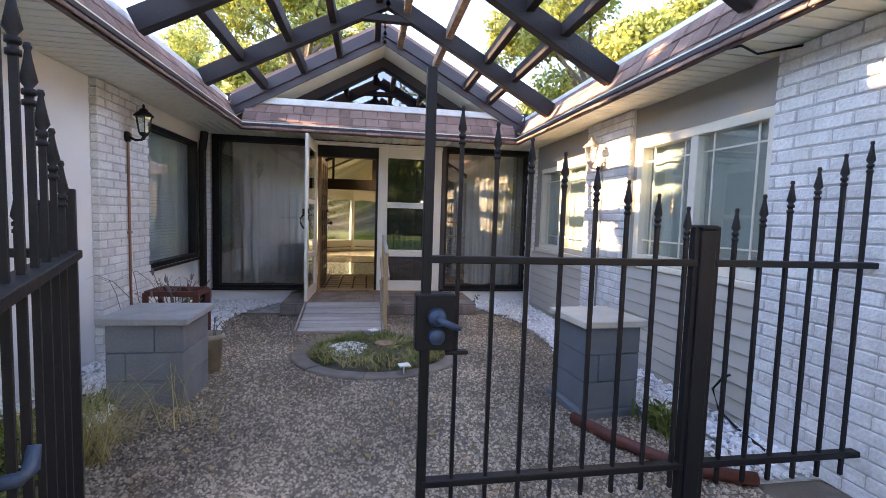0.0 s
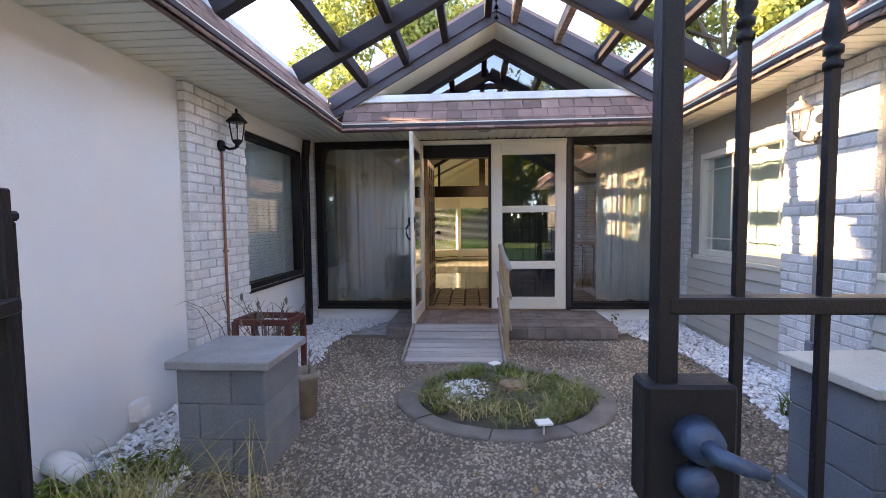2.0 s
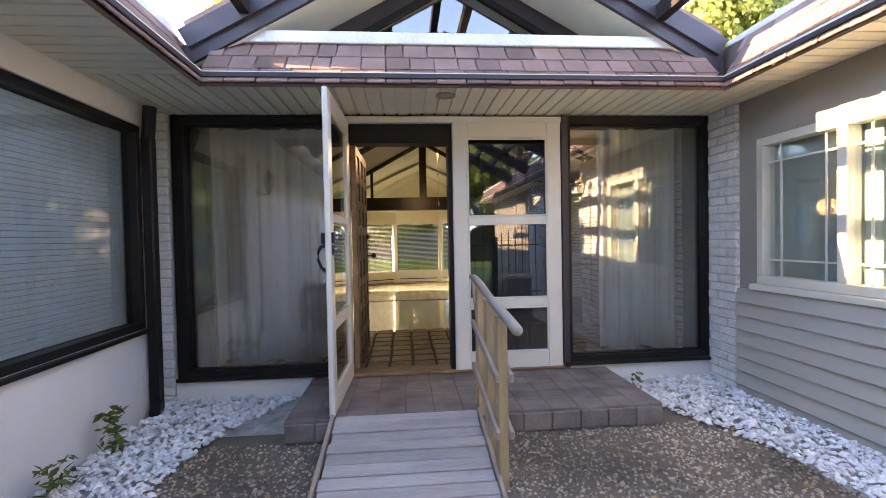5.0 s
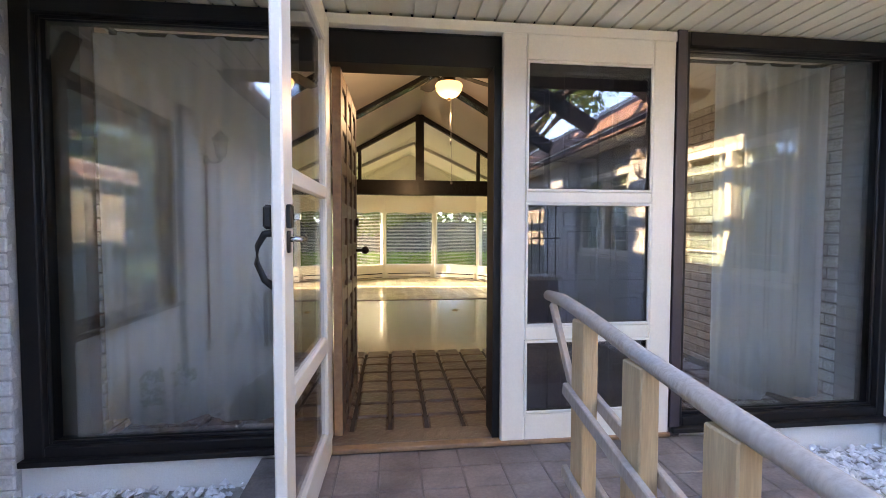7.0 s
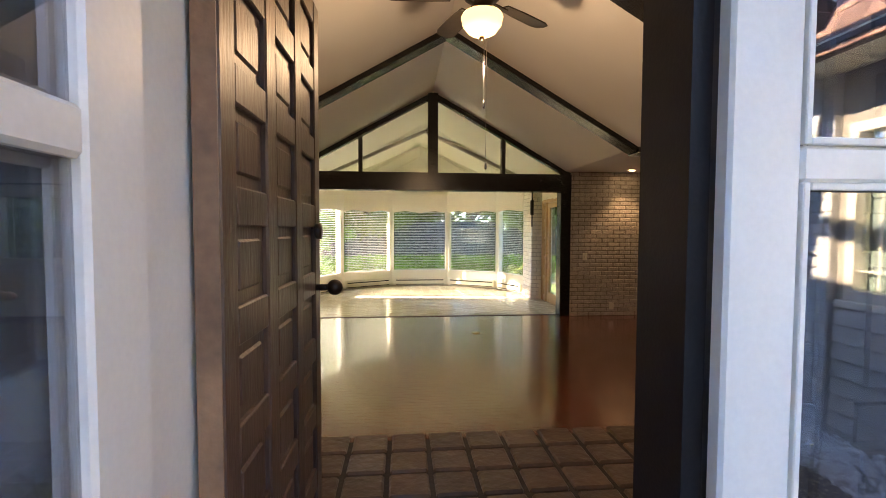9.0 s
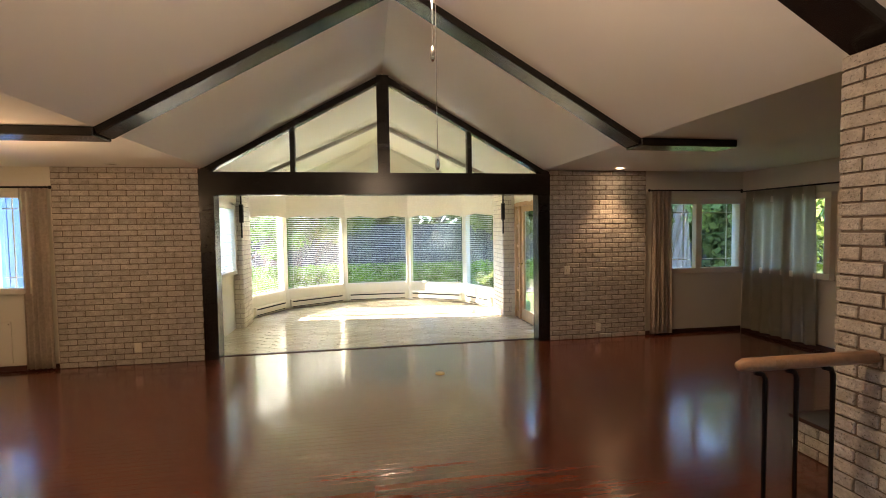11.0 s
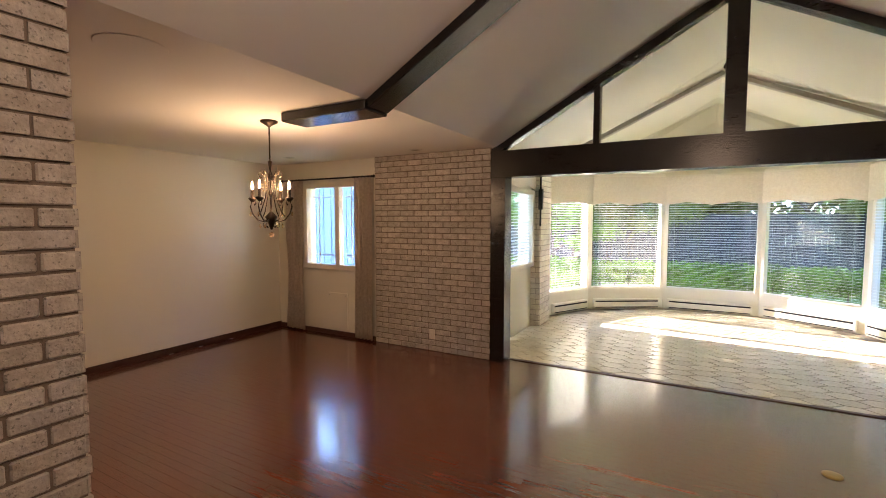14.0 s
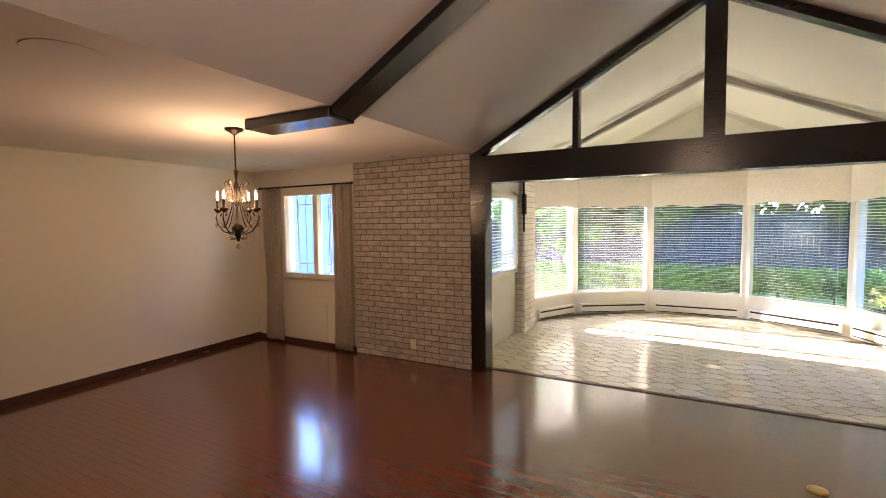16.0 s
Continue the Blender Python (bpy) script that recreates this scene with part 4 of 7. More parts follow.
def picket(bm_parent, x, z0, z1, parent):
    """One square picket with a cast spear head."""
    bm = bmesh.new()
    box(bm, x - 0.0075, x + 0.0075, -0.0075, 0.0075, z0, z1 - 0.14)
    pk = part("picket", bm, M_IRON, parent)
    bm = bmesh.new()
    zt = z1 - 0.14
    lathe(bm, x, 0, [(0.014, zt), (0.014, zt + 0.012), (0.0095, zt + 0.014), (0.0095, zt + 0.022), (0.014, zt + 0.024), (0.014, zt + 0.036), (0.008, zt + 0.04), (0.0175, zt + 0.055), (0.009, zt + 0.10), (0.006, zt + 0.122), (0.009, zt + 0.130), (0.006, zt + 0.14)], 8)
    part("finial", bm, M_IRON, pk, "", True)


def gate_leaf(name, label, length, low, high, n, first, pitch, deep=0.022, category="gate"):
    """An iron leaf along +x from its low side (x = 0) to its high side, pickets rising in a row."""
    g = thing(name, label, category, "entry gate")
    for z in (0.32, 1.205):
        part("rail", boxes((0, length, -deep, deep, z - 0.014, z + 0.014, 0.003)), M_IRON, g)
    part("stile", boxes((-0.018, 0.018, -0.018, 0.018, 0.16, low - 0.08, 0.003)), M_IRON, g)
    for i in range(n):
        picket(None, first + pitch * i, 0.22, low + (high - low) * i / (n - 1), g)
    return g


gr = gate_leaf("gate", "black iron gate leaf with spear pickets and lock box, closed", 1.14, 1.44, 1.78, 8, 0.045, 0.139)
part("lock_stile", boxes((1.122, 1.158, -0.02, 0.02, 0.16, 1.91, 0.003)), M_IRON, gr)
lk = part("lock_box", boxes((1.03, 1.18, -0.035, 0.035, 0.86, 1.075, 0.006)), M_IRON, gr)
bm = bmesh.new()
rod(bm, (1.10, 0.035, 0.99), (1.10, 0.075, 0.99), 0.038, 0.03, 14)
tube(bm, [(1.10, 0.065, 0.99), (1.092, 0.09, 0.985), (1.055, 0.095, 0.97), (1.02, 0.092, 0.958)], [0.016, 0.015, 0.013, 0.010])
M_TAPE = mat("blue taped lever", (0.035, 0.075, 0.135), 0.45, second=(0.02, 0.035, 0.06), scale=25, fine=90, bump=0.2, amount=0.8)
part("lever", bm, M_TAPE, lk, "lever wrapped in blue tape", True)
bm = bmesh.new()
rod(bm, (1.10, 0.035, 0.915), (1.10, 0.06, 0.915), 0.034, 0.028, 14)
part("lock_cylinder", bm, M_TAPE, lk, "", True)
part("latch", boxes((0.97, 1.06, -0.015, 0.015, 0.835, 0.85, 0.003)), M_IRON, lk)
gr.matrix_basis = pose(1.375, 1.655, 0, 0, 0, 180.5)
gl = gate_leaf("gate", "black iron gate leaf with spear pickets, swung open", 1.15, 1.50, 2.04, 8, 0.128, 0.128, 0.032)
part("lock_stile", boxes((1.13, 1.18, -0.022, 0.022, 0.16, 2.10, 0.003)), M_IRON, gl)
hk = part("lock_box", boxes((1.03, 1.15, -0.03, 0.03, 0.86, 1.05, 0.006)), M_IRON, gl)
bm = bmesh.new()
tube(bm, [(1.08, 0.03, 0.98), (1.08, 0.075, 0.98), (1.075, 0.085, 0.99), (1.065, 0.088, 1.02)], [0.012, 0.011, 0.011, 0.009])
part("lever", bm, M_TAPE, hk, "lever wrapped in blue tape", True)
gl.matrix_basis = pose(-0.955, 1.62, 0, 0, 0, -67)
for x, y, h in ((1.415, 1.66, 1.345), (-1.005, 1.64, 1.36)):
    ps = thing("gate_post", "square black steel gate post", "post", "entry gate")
    part("shaft", boxes((x - 0.035, x + 0.035, y - 0.035, y + 0.035, 0.0, h, 0.004)), M_IRON, ps)
    part("cap", boxes((x - 0.04, x + 0.04, y - 0.04, y + 0.04, h, h + 0.02, 0.006)), M_IRON, ps)
    part("hinge", boxes((x - 0.06, x + 0.06, y - 0.012, y + 0.012, 1.19, 1.21, 0.003)), M_IRON, ps)
fr = gate_leaf("fence", "fixed black iron fence panel beside the gate", 0.835, 1.44, 1.76, 6, 0.10, 0.131, category="fence")
fr.matrix_basis = pose(1.46, 1.655, 0)
fl = gate_leaf("fence", "fixed black iron fence panel beside the gate", 1.05, 1.41, 1.81, 7, 0.075, 0.15, category="fence")
fl.matrix_basis = pose(-1.045, 1.64, 0, 0, 0, 180)


M_BLOCKP = mat("blue-grey painted block", (0.115, 0.135, 0.155), 0.8, second=(0.17, 0.185, 0.20), scale=4, fine=120, bump=0.35, amount=0.6, per=0.05)
M_CAPP = mat("pale sandstone cap", (0.52, 0.48, 0.41), 0.85, second=(0.40, 0.37, 0.32), scale=6, fine=110, bump=0.3, amount=0.5)


def pedestal(name, label, x, y, rot, w, d, rows, flange, body, top):
    p = thing(name, label, "pedestal")
    h = 0.18
    for j in range(rows):
        z = G + (0.05 if flange else 0.0) + j * h
        if j % 2 == 0:
            cuts = ((-w / 2, -w / 2 + 0.62 * w), (-w / 2 + 0.62 * w, w / 2))
        else:
            cuts = ((-w / 2, w / 2 - 0.75 * w), (w / 2 - 0.75 * w, w / 2))
        for a, b in cuts:
            part("block", boxes((a + 0.002, b - 0.002, -d / 2, d / 2, z + 0.002, z + h - 0.002, 0.005)), body, p)
    if flange:
        part("footing", boxes((-w / 2 - 0.03, w / 2 + 0.03, -d / 2 - 0.03, d / 2 + 0.03, G - 0.02, G + 0.05, 0.008)), body, p)
    zt = G + (0.05 if flange else 0.0) + rows * h
    part("cap", boxes((-w / 2 - 0.035, w / 2 + 0.035, -d / 2 - 0.035, d / 2 + 0.035, zt, zt + 0.045, 0.006)), top, p, "smooth concrete cap slab")
    p.matrix_basis = pose(x, y, 0, 0, 0, rot)
    return p


pedestal("pedestal", "grey concrete block pedestal with square cap slab", -1.34, 3.18, 0, 0.45, 0.44, 3, False, M_BLOCK, M_CAP)
pedestal("pedestal", "painted grey block pedestal with footing and pale cap", 1.57, 2.80, 5, 0.40, 0.41, 3, True, M_BLOCKP, M_CAPP)

# wall lanterns


def lantern(x, y, z, side, metal, label):
    """A coach lantern on a curved arm; side: +1 stands out towards +x."""
    l = thing("wall_lantern", label, "lamp", "wall lanterns")
    bm = bmesh.new()
    rod(bm, (x, y, z - 0.03), (x + side * 0.025, y, z - 0.03), 0.05, 0.04, 14)
    part("back_plate", bm, metal, l, "", True)
    bm = bmesh.new()
    tube(bm, [(x + side * 0.02, y, z - 0.03), (x + side * 0.07, y, z - 0.055), (x + side * 0.12, y, z - 0.05), (x + side * 0.14, y, z - 0.01)], 0.011)
    part("arm", bm, metal, l, "", True)
    cx = x + side * 0.14
    bm = bmesh.new()
    lathe(bm, cx, y, [(0.006, z - 0.05), (0.012, z - 0.03), (0.03, z - 0.012), (0.042, z), (0.044, z + 0.012)], 6)
    part("base", bm, metal, l)
    bm = bmesh.new()
    lathe(bm, cx, y, [(0.040, z + 0.012), (0.062, z + 0.15)], 6, False)
    part("glass", bm, M_LGLASS, l)
    for k in range(6):
        a = math.pi / 3 * k
        bm = bmesh.new()
        rod(bm, (cx + 0.042 * math.cos(a), y + 0.042 * math.sin(a), z + 0.012), (cx + 0.064 * math.cos(a), y + 0.064 * math.sin(a), z + 0.15), 0.0045, n=5)
        part("cage_bar", bm, metal, l)
    bm = bmesh.new()
    lathe(bm, cx, y, [(0.078, z + 0.15), (0.08, z + 0.158), (0.055, z + 0.185), (0.035, z + 0.20), (0.03, z + 0.215), (0.008, z + 0.225), (0.012, z + 0.24), (0.004, z + 0.26)], 12)
    part("roof", bm, metal, l, "", True)
    bm = bmesh.new()
    rod(bm, (cx, y, z + 0.02), (cx, y, z + 0.10), 0.012, 0.014, 8)
    part("candle", bm, M_WHITE, l)
    return l


M_PATINA = mat("worn white bronze", (0.40, 0.34, 0.30), 0.6, second=(0.16, 0.10, 0.08), scale=22, fine=90, bump=0.2, amount=0.8)
lantern(-2.085, 4.36, 2.0, 1, M_IRON, "black coach lantern on painted brick column")
lantern(2.30, 4.16, 1.93, -1, M_PATINA, "weathered pale coach lantern on painted brick column")
for x, y, z0, z1, m, lb in ((-2.075, 4.36, 0.32, 1.93, M_RUST, "rusty conduit pipe below the lantern"), (2.29, 4.16, 0.48, 1.86, M_TAUPE, "painted conduit pipe below the lantern")):
    c = thing("conduit", lb, "pipe", "lantern conduits")
    bm = bmesh.new()
    rod(bm, (x, y, z0), (x, y, z1), 0.011)
    part("pipe", bm, m, c, "", True)
    part("junction_box", boxes((x - 0.025, x + 0.025, y - 0.04, y + 0.04, z0 - 0.09, z0, 0.008)), M_BLOCK, c)
    part("strap", boxes((x - 0.012, x + 0.012, y - 0.024, y + 0.024, (z0 + z1) / 2, (z0 + z1) / 2 + 0.02, 0.003)), m, c)

# rain downpipe in the corner
dp = thing("downpipe", "dark brown rain downpipe in the corner", "downpipe")
part("shaft", boxes((-2.125, -2.055, 6.16, 6.24, G, 2.12, 0.008)), M_BLACKW, dp)
bm = bmesh.new()
bar(bm, (-2.09, 6.2, 2.11), (-2.04, 6.14, 2.33), 0.075, 0.075, 0.006)
part("elbow", bm, M_BLACKW, dp)
bm = bmesh.new()
bar(bm, (-2.09, 6.2, G + 0.10), (-2.05, 6.09, G + 0.03), 0.07, 0.06, 0.006)
part("spout", bm, M_BLACKW, dp)

# red iron plant stand with a dead shrub behind the left pedestal
st = thing("plant_stand", "rust red iron plant stand holding a dead shrub pot", "plant stand")
M_REDI = mat("rust red iron", (0.13, 0.03, 0.02), 0.6, second=(0.06, 0.02, 0.015), scale=15, fine=90, bump=0.2)
for a, b in (((-1.68, 3.74), (-1.31, 3.72)), ((-1.67, 3.98), (-1.30, 3.96)), ((-1.68, 3.74), (-1.67, 3.98)), ((-1.31, 3.72), (-1.30, 3.96))):
    bm = bmesh.new()
    bar(bm, (a[0], a[1], 0.695), (b[0], b[1], 0.695), 0.028, 0.04, 0.004)
    part("top_rail", bm, M_REDI, st)
for x, y in ((-1.68, 3.74), (-1.31, 3.72), (-1.67, 3.98), (-1.30, 3.96)):
    part("leg", boxes((x - 0.018, x + 0.018, y - 0.016, y + 0.016, G, 0.70, 0.003)), M_REDI, st)
M_POT = mat("stained cream pot", (0.42, 0.36, 0.27), 0.7, second=(0.22, 0.17, 0.12), scale=9, fine=80, bump=0.2, amount=0.8)
M_TWIG = mat("grey dead twig", (0.15, 0.115, 0.10), 0.9, second=(0.28, 0.24, 0.21), scale=12, fine=80, bump=0.3, amount=0.8)


def potted(x, y, r, h, m, label, stems, reach, tall, seed):
    """A pot with a dead shrub: bent stems that fork near the top, some with dry heads."""
    rng = random.Random(seed)
    p = thing("plant_pot", label, "plant pot", "dead potted shrubs")
    bm = bmesh.new()
    lathe(bm, x, y, [(r * 0.72, G), (r * 0.93, G + h * 0.84), (r * 1.04, G + h * 0.86), (r * 1.04, G + h), (r * 0.92, G + h), (r * 0.86, G + h * 0.8), (r * 0.1, G + h * 0.78)], 20)
    part("pot", bm, m, p, "", True)
    for k in range(stems):
        a, l = rng.uniform(0, 6.28), rng.uniform(0.4, 1.0) * tall
        out = rng.uniform(0.1, 1.0) * reach
        p0 = Vector((x + 0.5 * r * math.cos(a), y + 0.5 * r * math.sin(a), G + h * 0.75))
        p1 = p0 + Vector((out * 0.4 * math.cos(a), out * 0.4 * math.sin(a), l * 0.6))
        b = a + rng.uniform(-0.7, 0.7)
        p2 = p1 + Vector((out * 0.6 * math.cos(b), out * 0.6 * math.sin(b), l * rng.uniform(0.1, 0.4)))
        bm = bmesh.new()
        tube(bm, [p0, p0.lerp(p1, 0.5) + Vector((0.012 * math.sin(k), 0.01, 0)), p1, p2], [0.006, 0.005, 0.004, 0.002], 5)
        for q in range(3):
            c = rng.uniform(0, 6.28)
            e = p1.lerp(p2, 0.3 * q)
            tube(bm, [e, e + Vector((0.05 * math.cos(c), 0.05 * math.sin(c), 0.05))], [0.003, 0.0012], 4)
        if k % 3 == 0:
            bmesh.ops.create_icosphere(bm, subdivisions=1, radius=0.016, matrix=Matrix.Translation(p2) @ Matrix.Diagonal((0.7, 0.7, 2.0, 1)))
        part("stem", bm, M_TWIG, p)
    return p


potted(-1.47, 3.85, 0.13, 0.28, M_BRONZE, "dark clay pot with a dead twiggy shrub", 30, 0.20, 0.62, 3)
potted(-1.19, 3.66, 0.10, 0.30, M_POT, "stained cream pot with trailing dead stems", 9, 0.26, 0.22, 8)
bm = bmesh.new()
rng = random.Random(15)
for k in range(9):
    p0 = Vector((-1.75 + 0.05 * k, 3.82 + 0.02 * k, G + 0.02))
    p1 = p0 + Vector((-0.10 - 0.04 * rng.random(), 0.0, 0.40 + 0.12 * rng.random()))
    p2 = p1 + Vector((rng.uniform(-0.28, 0.1), rng.uniform(-0.2, 0.1), rng.uniform(0.0, 0.28)))
    p3 = p2 + Vector((rng.uniform(-0.10, 0.08), rng.uniform(-0.12, 0.05), rng.uniform(-0.05, 0.06)))
    for p in (p1, p2, p3):
        p.x = max(p.x, -2.05)
    tube(bm, [p0, p0.lerp(p1, 0.5) + Vector((0.03, 0, 0)), p1, p1.lerp(p2, 0.5) + Vector((0, 0, 0.04)), p2, p3], [0.004, 0.0035, 0.003, 0.0025, 0.002, 0.001], 5)
solid("dead_vine", bm, M_TWIG, "thin dead vine leaning at the brick column", "plant")

# cable at the siding
bm = bmesh.new()
tube(bm, [(2.30, 2.42, 0.42), (2.27, 2.44, 0.40), (2.25, 2.5, 0.30), (2.27, 2.46, 0.18), (2.25, 2.3, 0.14), (2.2, 2.0, 0.125)], 0.008)
solid("cable", bm, M_BLACK, "black cable hanging from a wall inlet", "cable", smooth=True)
# wire along the eave
bm = bmesh.new()
tube(bm, [(1.88, 2.35, 2.335), (2.0, 2.2, 2.345), (2.15, 2.25, 2.33), (2.3, 2.1, 2.34)], 0.007)
solid("cable", bm, M_BLACK, "loose black cable under the eave", "cable", smooth=True)
# white plastic drain end and inlet cover at the wall foot
dr = thing("drain_pipe", "white plastic drain elbow at the wall foot", "pipe")
bm = bmesh.new()
tube(bm, [(-2.13, 2.86, G + 0.10), (-2.05, 2.83, G + 0.10), (-1.95, 2.78, G + 0.075)], [0.062, 0.065, 0.066], 16)
part("elbow", bm, M_WHITE, dr, "", True)
bm = bmesh.new()
tube(bm, [(-1.952, 2.781, G + 0.0755), (-1.925, 2.768, G + 0.069)], [0.073, 0.073], 16)
part("collar", bm, M_WHITE, dr, "", True)
ic = thing("inlet_cover", "white plastic inlet cover on the stucco wall", "cover")
part("body", boxes((-2.149, -2.09, 3.35, 3.47, G + 0.07, G + 0.19, 0.01)), M_WHITE, ic)
part("spout", boxes((-2.09, -2.06, 3.38, 3.44, G + 0.09, G + 0.15, 0.008)), M_WHITE, ic)

# round planting bed
RX, RY, RR = 0.125, 4.02, 0.76
PB = thing("planting_bed", "round planting bed edged with brown concrete", "planting bed")
for k in range(9):
    gap = 0.005 if k % 2 else 0.010
    a0, a1 = 6.2832 * k / 9 + gap + 0.35, 6.2832 * (k + 1) / 9 - gap + 0.35
    bm = bmesh.new()
    rows, n = [], 9
    for i in range(n + 1):
        a = a0 + (a1 - a0) * i / n
        w = 0.004 * math.sin(a * 7 + k) + 0.003 * math.sin(a * 17)
        ring = []
        for r, z in ((RR + w, G - 0.02), (RR + w, G + 0.012), (RR - 0.012 + w, G + 0.022), (RR - 0.13 + w, G + 0.026), (RR - 0.145, G + 0.016), (RR - 0.145, G - 0.02)):
            ring.append(bm.verts.new((RX + r * math.cos(a), RY + 0.88 * r * math.sin(a), z + 0.003 * math.sin(k * 2.1))))
        rows.append(ring)
    for p, q in zip(rows, rows[1:]):
        for i in range(6):
            bm.faces.new((p[i], q[i], q[(i + 1) % 6], p[(i + 1) % 6]))
    bm.faces.new(rows[0])
    bm.faces.new(list(reversed(rows[-1])))
    part("edging_stone", bm, M_EDGE, PB)
M_SOIL = mat("dark soil", (0.07, 0.055, 0.04), 0.95, second=(0.13, 0.12, 0.08), scale=9, fine=60, bump=1.0, amount=0.8)
bm = bmesh.new()
lathe(bm, RX, RY, [(RR - 0.14, G - 0.01), (RR - 0.2, G + 0.03), (0.3, G + 0.055), (0.05, G + 0.06)], 32)
for v in bm.verts:
    v.co.y = RY + (v.co.y - RY) * 0.88
part("soil", bm, M_SOIL, PB)
bm = bmesh.new()
lathe(bm, RX + 0.06, RY + 0.06, [(0.10, G + 0.04), (0.095, G + 0.085), (0.02, G + 0.09)], 9)
solid("stump", bm, M_PEEL, "low cut tree stump in the planting bed", "stump")
for x, y, r in ((0.08, 4.50, 35), (0.31, 3.42, 12)):
    bm = bmesh.new()
    box(bm, x - 0.045, x + 0.045, y - 0.035, y + 0.035, G + 0.085, G + 0.10, 0.004, r)
    rod(bm, (x, y, G + 0.02), (x, y, G + 0.086), 0.006)
    solid("solar_light", bm, M_WHITE, "small pale stake light in the planting bed", "lamp", "stake lights")


def blades(name, spots, label, category, m, hmin, hmax, lean, width, kind="stuff"):
    """Grass-like blades, one bent strip each: spots of (x, y, z, how many, spread)."""
    rng = random.Random(len(spots) * 7 + 5)
    vs, fs = [], []
    for x, y, z, n, spread in spots:
        for _ in range(n):
            a, r = rng.uniform(0, 6.283), spread * math.sqrt(rng.random())
            px, py = x + r * math.cos(a), y + r * math.sin(a)
            h, b = rng.uniform(hmin, hmax), rng.uniform(0, 6.283)
            dx, dy, l = math.cos(b), math.sin(b), lean * rng.uniform(0.3, 1.2)
            wx, wy = -dy * width * rng.uniform(0.6, 1.4), dx * width
            o = len(vs)
            for s, zz, q in ((0, 0, 1), (0.35, 0.6, 0.8), (0.85, 0.95, 0.5), (1.3, 0.9, 0.08)):
                cx, cy, cz = px + dx * l * h * s, py + dy * l * h * s, z + h * zz
                vs += [(cx - wx * q, cy - wy * q, cz), (cx + wx * q, cy + wy * q, cz)]
            fs += [(o, o + 1, o + 3, o + 2), (o + 2, o + 3, o + 5, o + 4), (o + 4, o + 5, o + 7, o + 6)]
    me = bpy.data.meshes.new(name)
    me.from_pydata(vs, [], fs)
    me.materials.append(m)
    return tagged(new(name, me), label, category, "", kind)


rng = random.Random(11)
spots = []
for k in range(190):
    a, r = rng.uniform(0, 6.283), 0.62 * math.sqrt(rng.random())
    if math.sin(a * 2 + r * 5) > -0.45:
        spots.append((RX + r * math.cos(a), RY + 0.86 * r * math.sin(a), G + 0.03, 30, 0.06))
blades("bed_grass", spots, "patchy green and dry grass of the bed", "grass", M_BLADE, 0.02, 0.06, 1.4, 0.0025)
rng = random.Random(12)
spots = []
for k in range(60):
    a, r = rng.uniform(3.3, 6.6), 0.36 + 0.22 * rng.random()
    spots.append((RX + r * math.cos(a), RY + 0.86 * r * math.sin(a), G + 0.03, 9, 0.05))
for k in range(16):
    spots.append((RX + rng.uniform(-0.05, 0.25), RY + rng.uniform(-0.1, 0.2), G + 0.04, 12, 0.06))
blades("dry_tufts", spots, "dry yellowed grass tufts among the bed weeds", "grass", M_STRAW, 0.03, 0.09, 1.5, 0.003)
spots = []
for k in range(120):
    a, r = rng.uniform(0, 6.283), 0.60 * math.sqrt(rng.random())
    x, y = r * math.cos(a), 0.86 * r * math.sin(a)
    if not (-0.42 < x < -0.12 and -0.25 < y < 0.22):
        spots.append((RX + x, RY + y, G + 0.03, 12, 0.06))
blades("bed_weeds", spots, "low dark green weeds filling the bed", "weeds", M_LEAF, 0.025, 0.065, 1.3, 0.006)
spots = [(-1.42 + 0.15 * math.sin(k * 1.3), 2.40 + 0.14 * math.cos(k * 2.1), G, 26, 0.06) for k in range(15)]
spots += [(-1.22 + 0.07 * k, 2.76 - 0.08 * (k % 2), G, 7, 0.05) for k in range(6)]
blades("straw_grass", spots, "clump of drooping dry straw grass by the pedestal", "grass", M_STRAW, 0.13, 0.34, 1.15, 0.0022)
blades("weeds", [(-1.9 + 0.05 * math.sin(k * 3.1) + 0.016 * k, 2.0 + 0.045 * k, G, 14, 0.09) for k in range(26)] + [(1.95 + 0.1 * math.sin(k), 3.55 + 0.03 * k, G + 0.03, 30, 0.06) for k in range(6)] + [(1.78, 2.15 + 0.05 * k, G + 0.02, 12, 0.08) for k in range(8)], "low green weeds along the wall foot", "weeds", M_LEAF, 0.05, 0.17, 0.9, 0.006)


def leafy(name, x, y, z, r, h, n, size, m, label, category="plant", seed=1, kind=""):
    """A small broad-leaved plant."""
    rng = random.Random(seed)
    vs, fs = [], []
    for _ in range(n):
        a, q = rng.uniform(0, 6.283), r * math.sqrt(rng.random())
        c = Vector((x + q * math.cos(a), y + q * math.sin(a), z + h * rng.random() ** 0.8))
        e = Euler((rng.uniform(-0.9, 0.9), rng.uniform(-0.9, 0.9), rng.uniform(0, 6.28))).to_matrix()
        s, o = size * rng.uniform(0.6, 1.3), len(vs)
        for p in ((0, -1, 0), (0.42, -0.1, 0.12), (0, 1, 0), (-0.42, -0.1, 0.12)):
            vs.append(tuple(c + e @ (Vector(p) * s)))
        fs += [(o, o + 1, o + 2), (o, o + 2, o + 3)]
    me = bpy.data.meshes.new(name)
    me.from_pydata(vs, [], fs)
    me.materials.append(m)
    return tagged(new(name, me), label, category, "", kind)


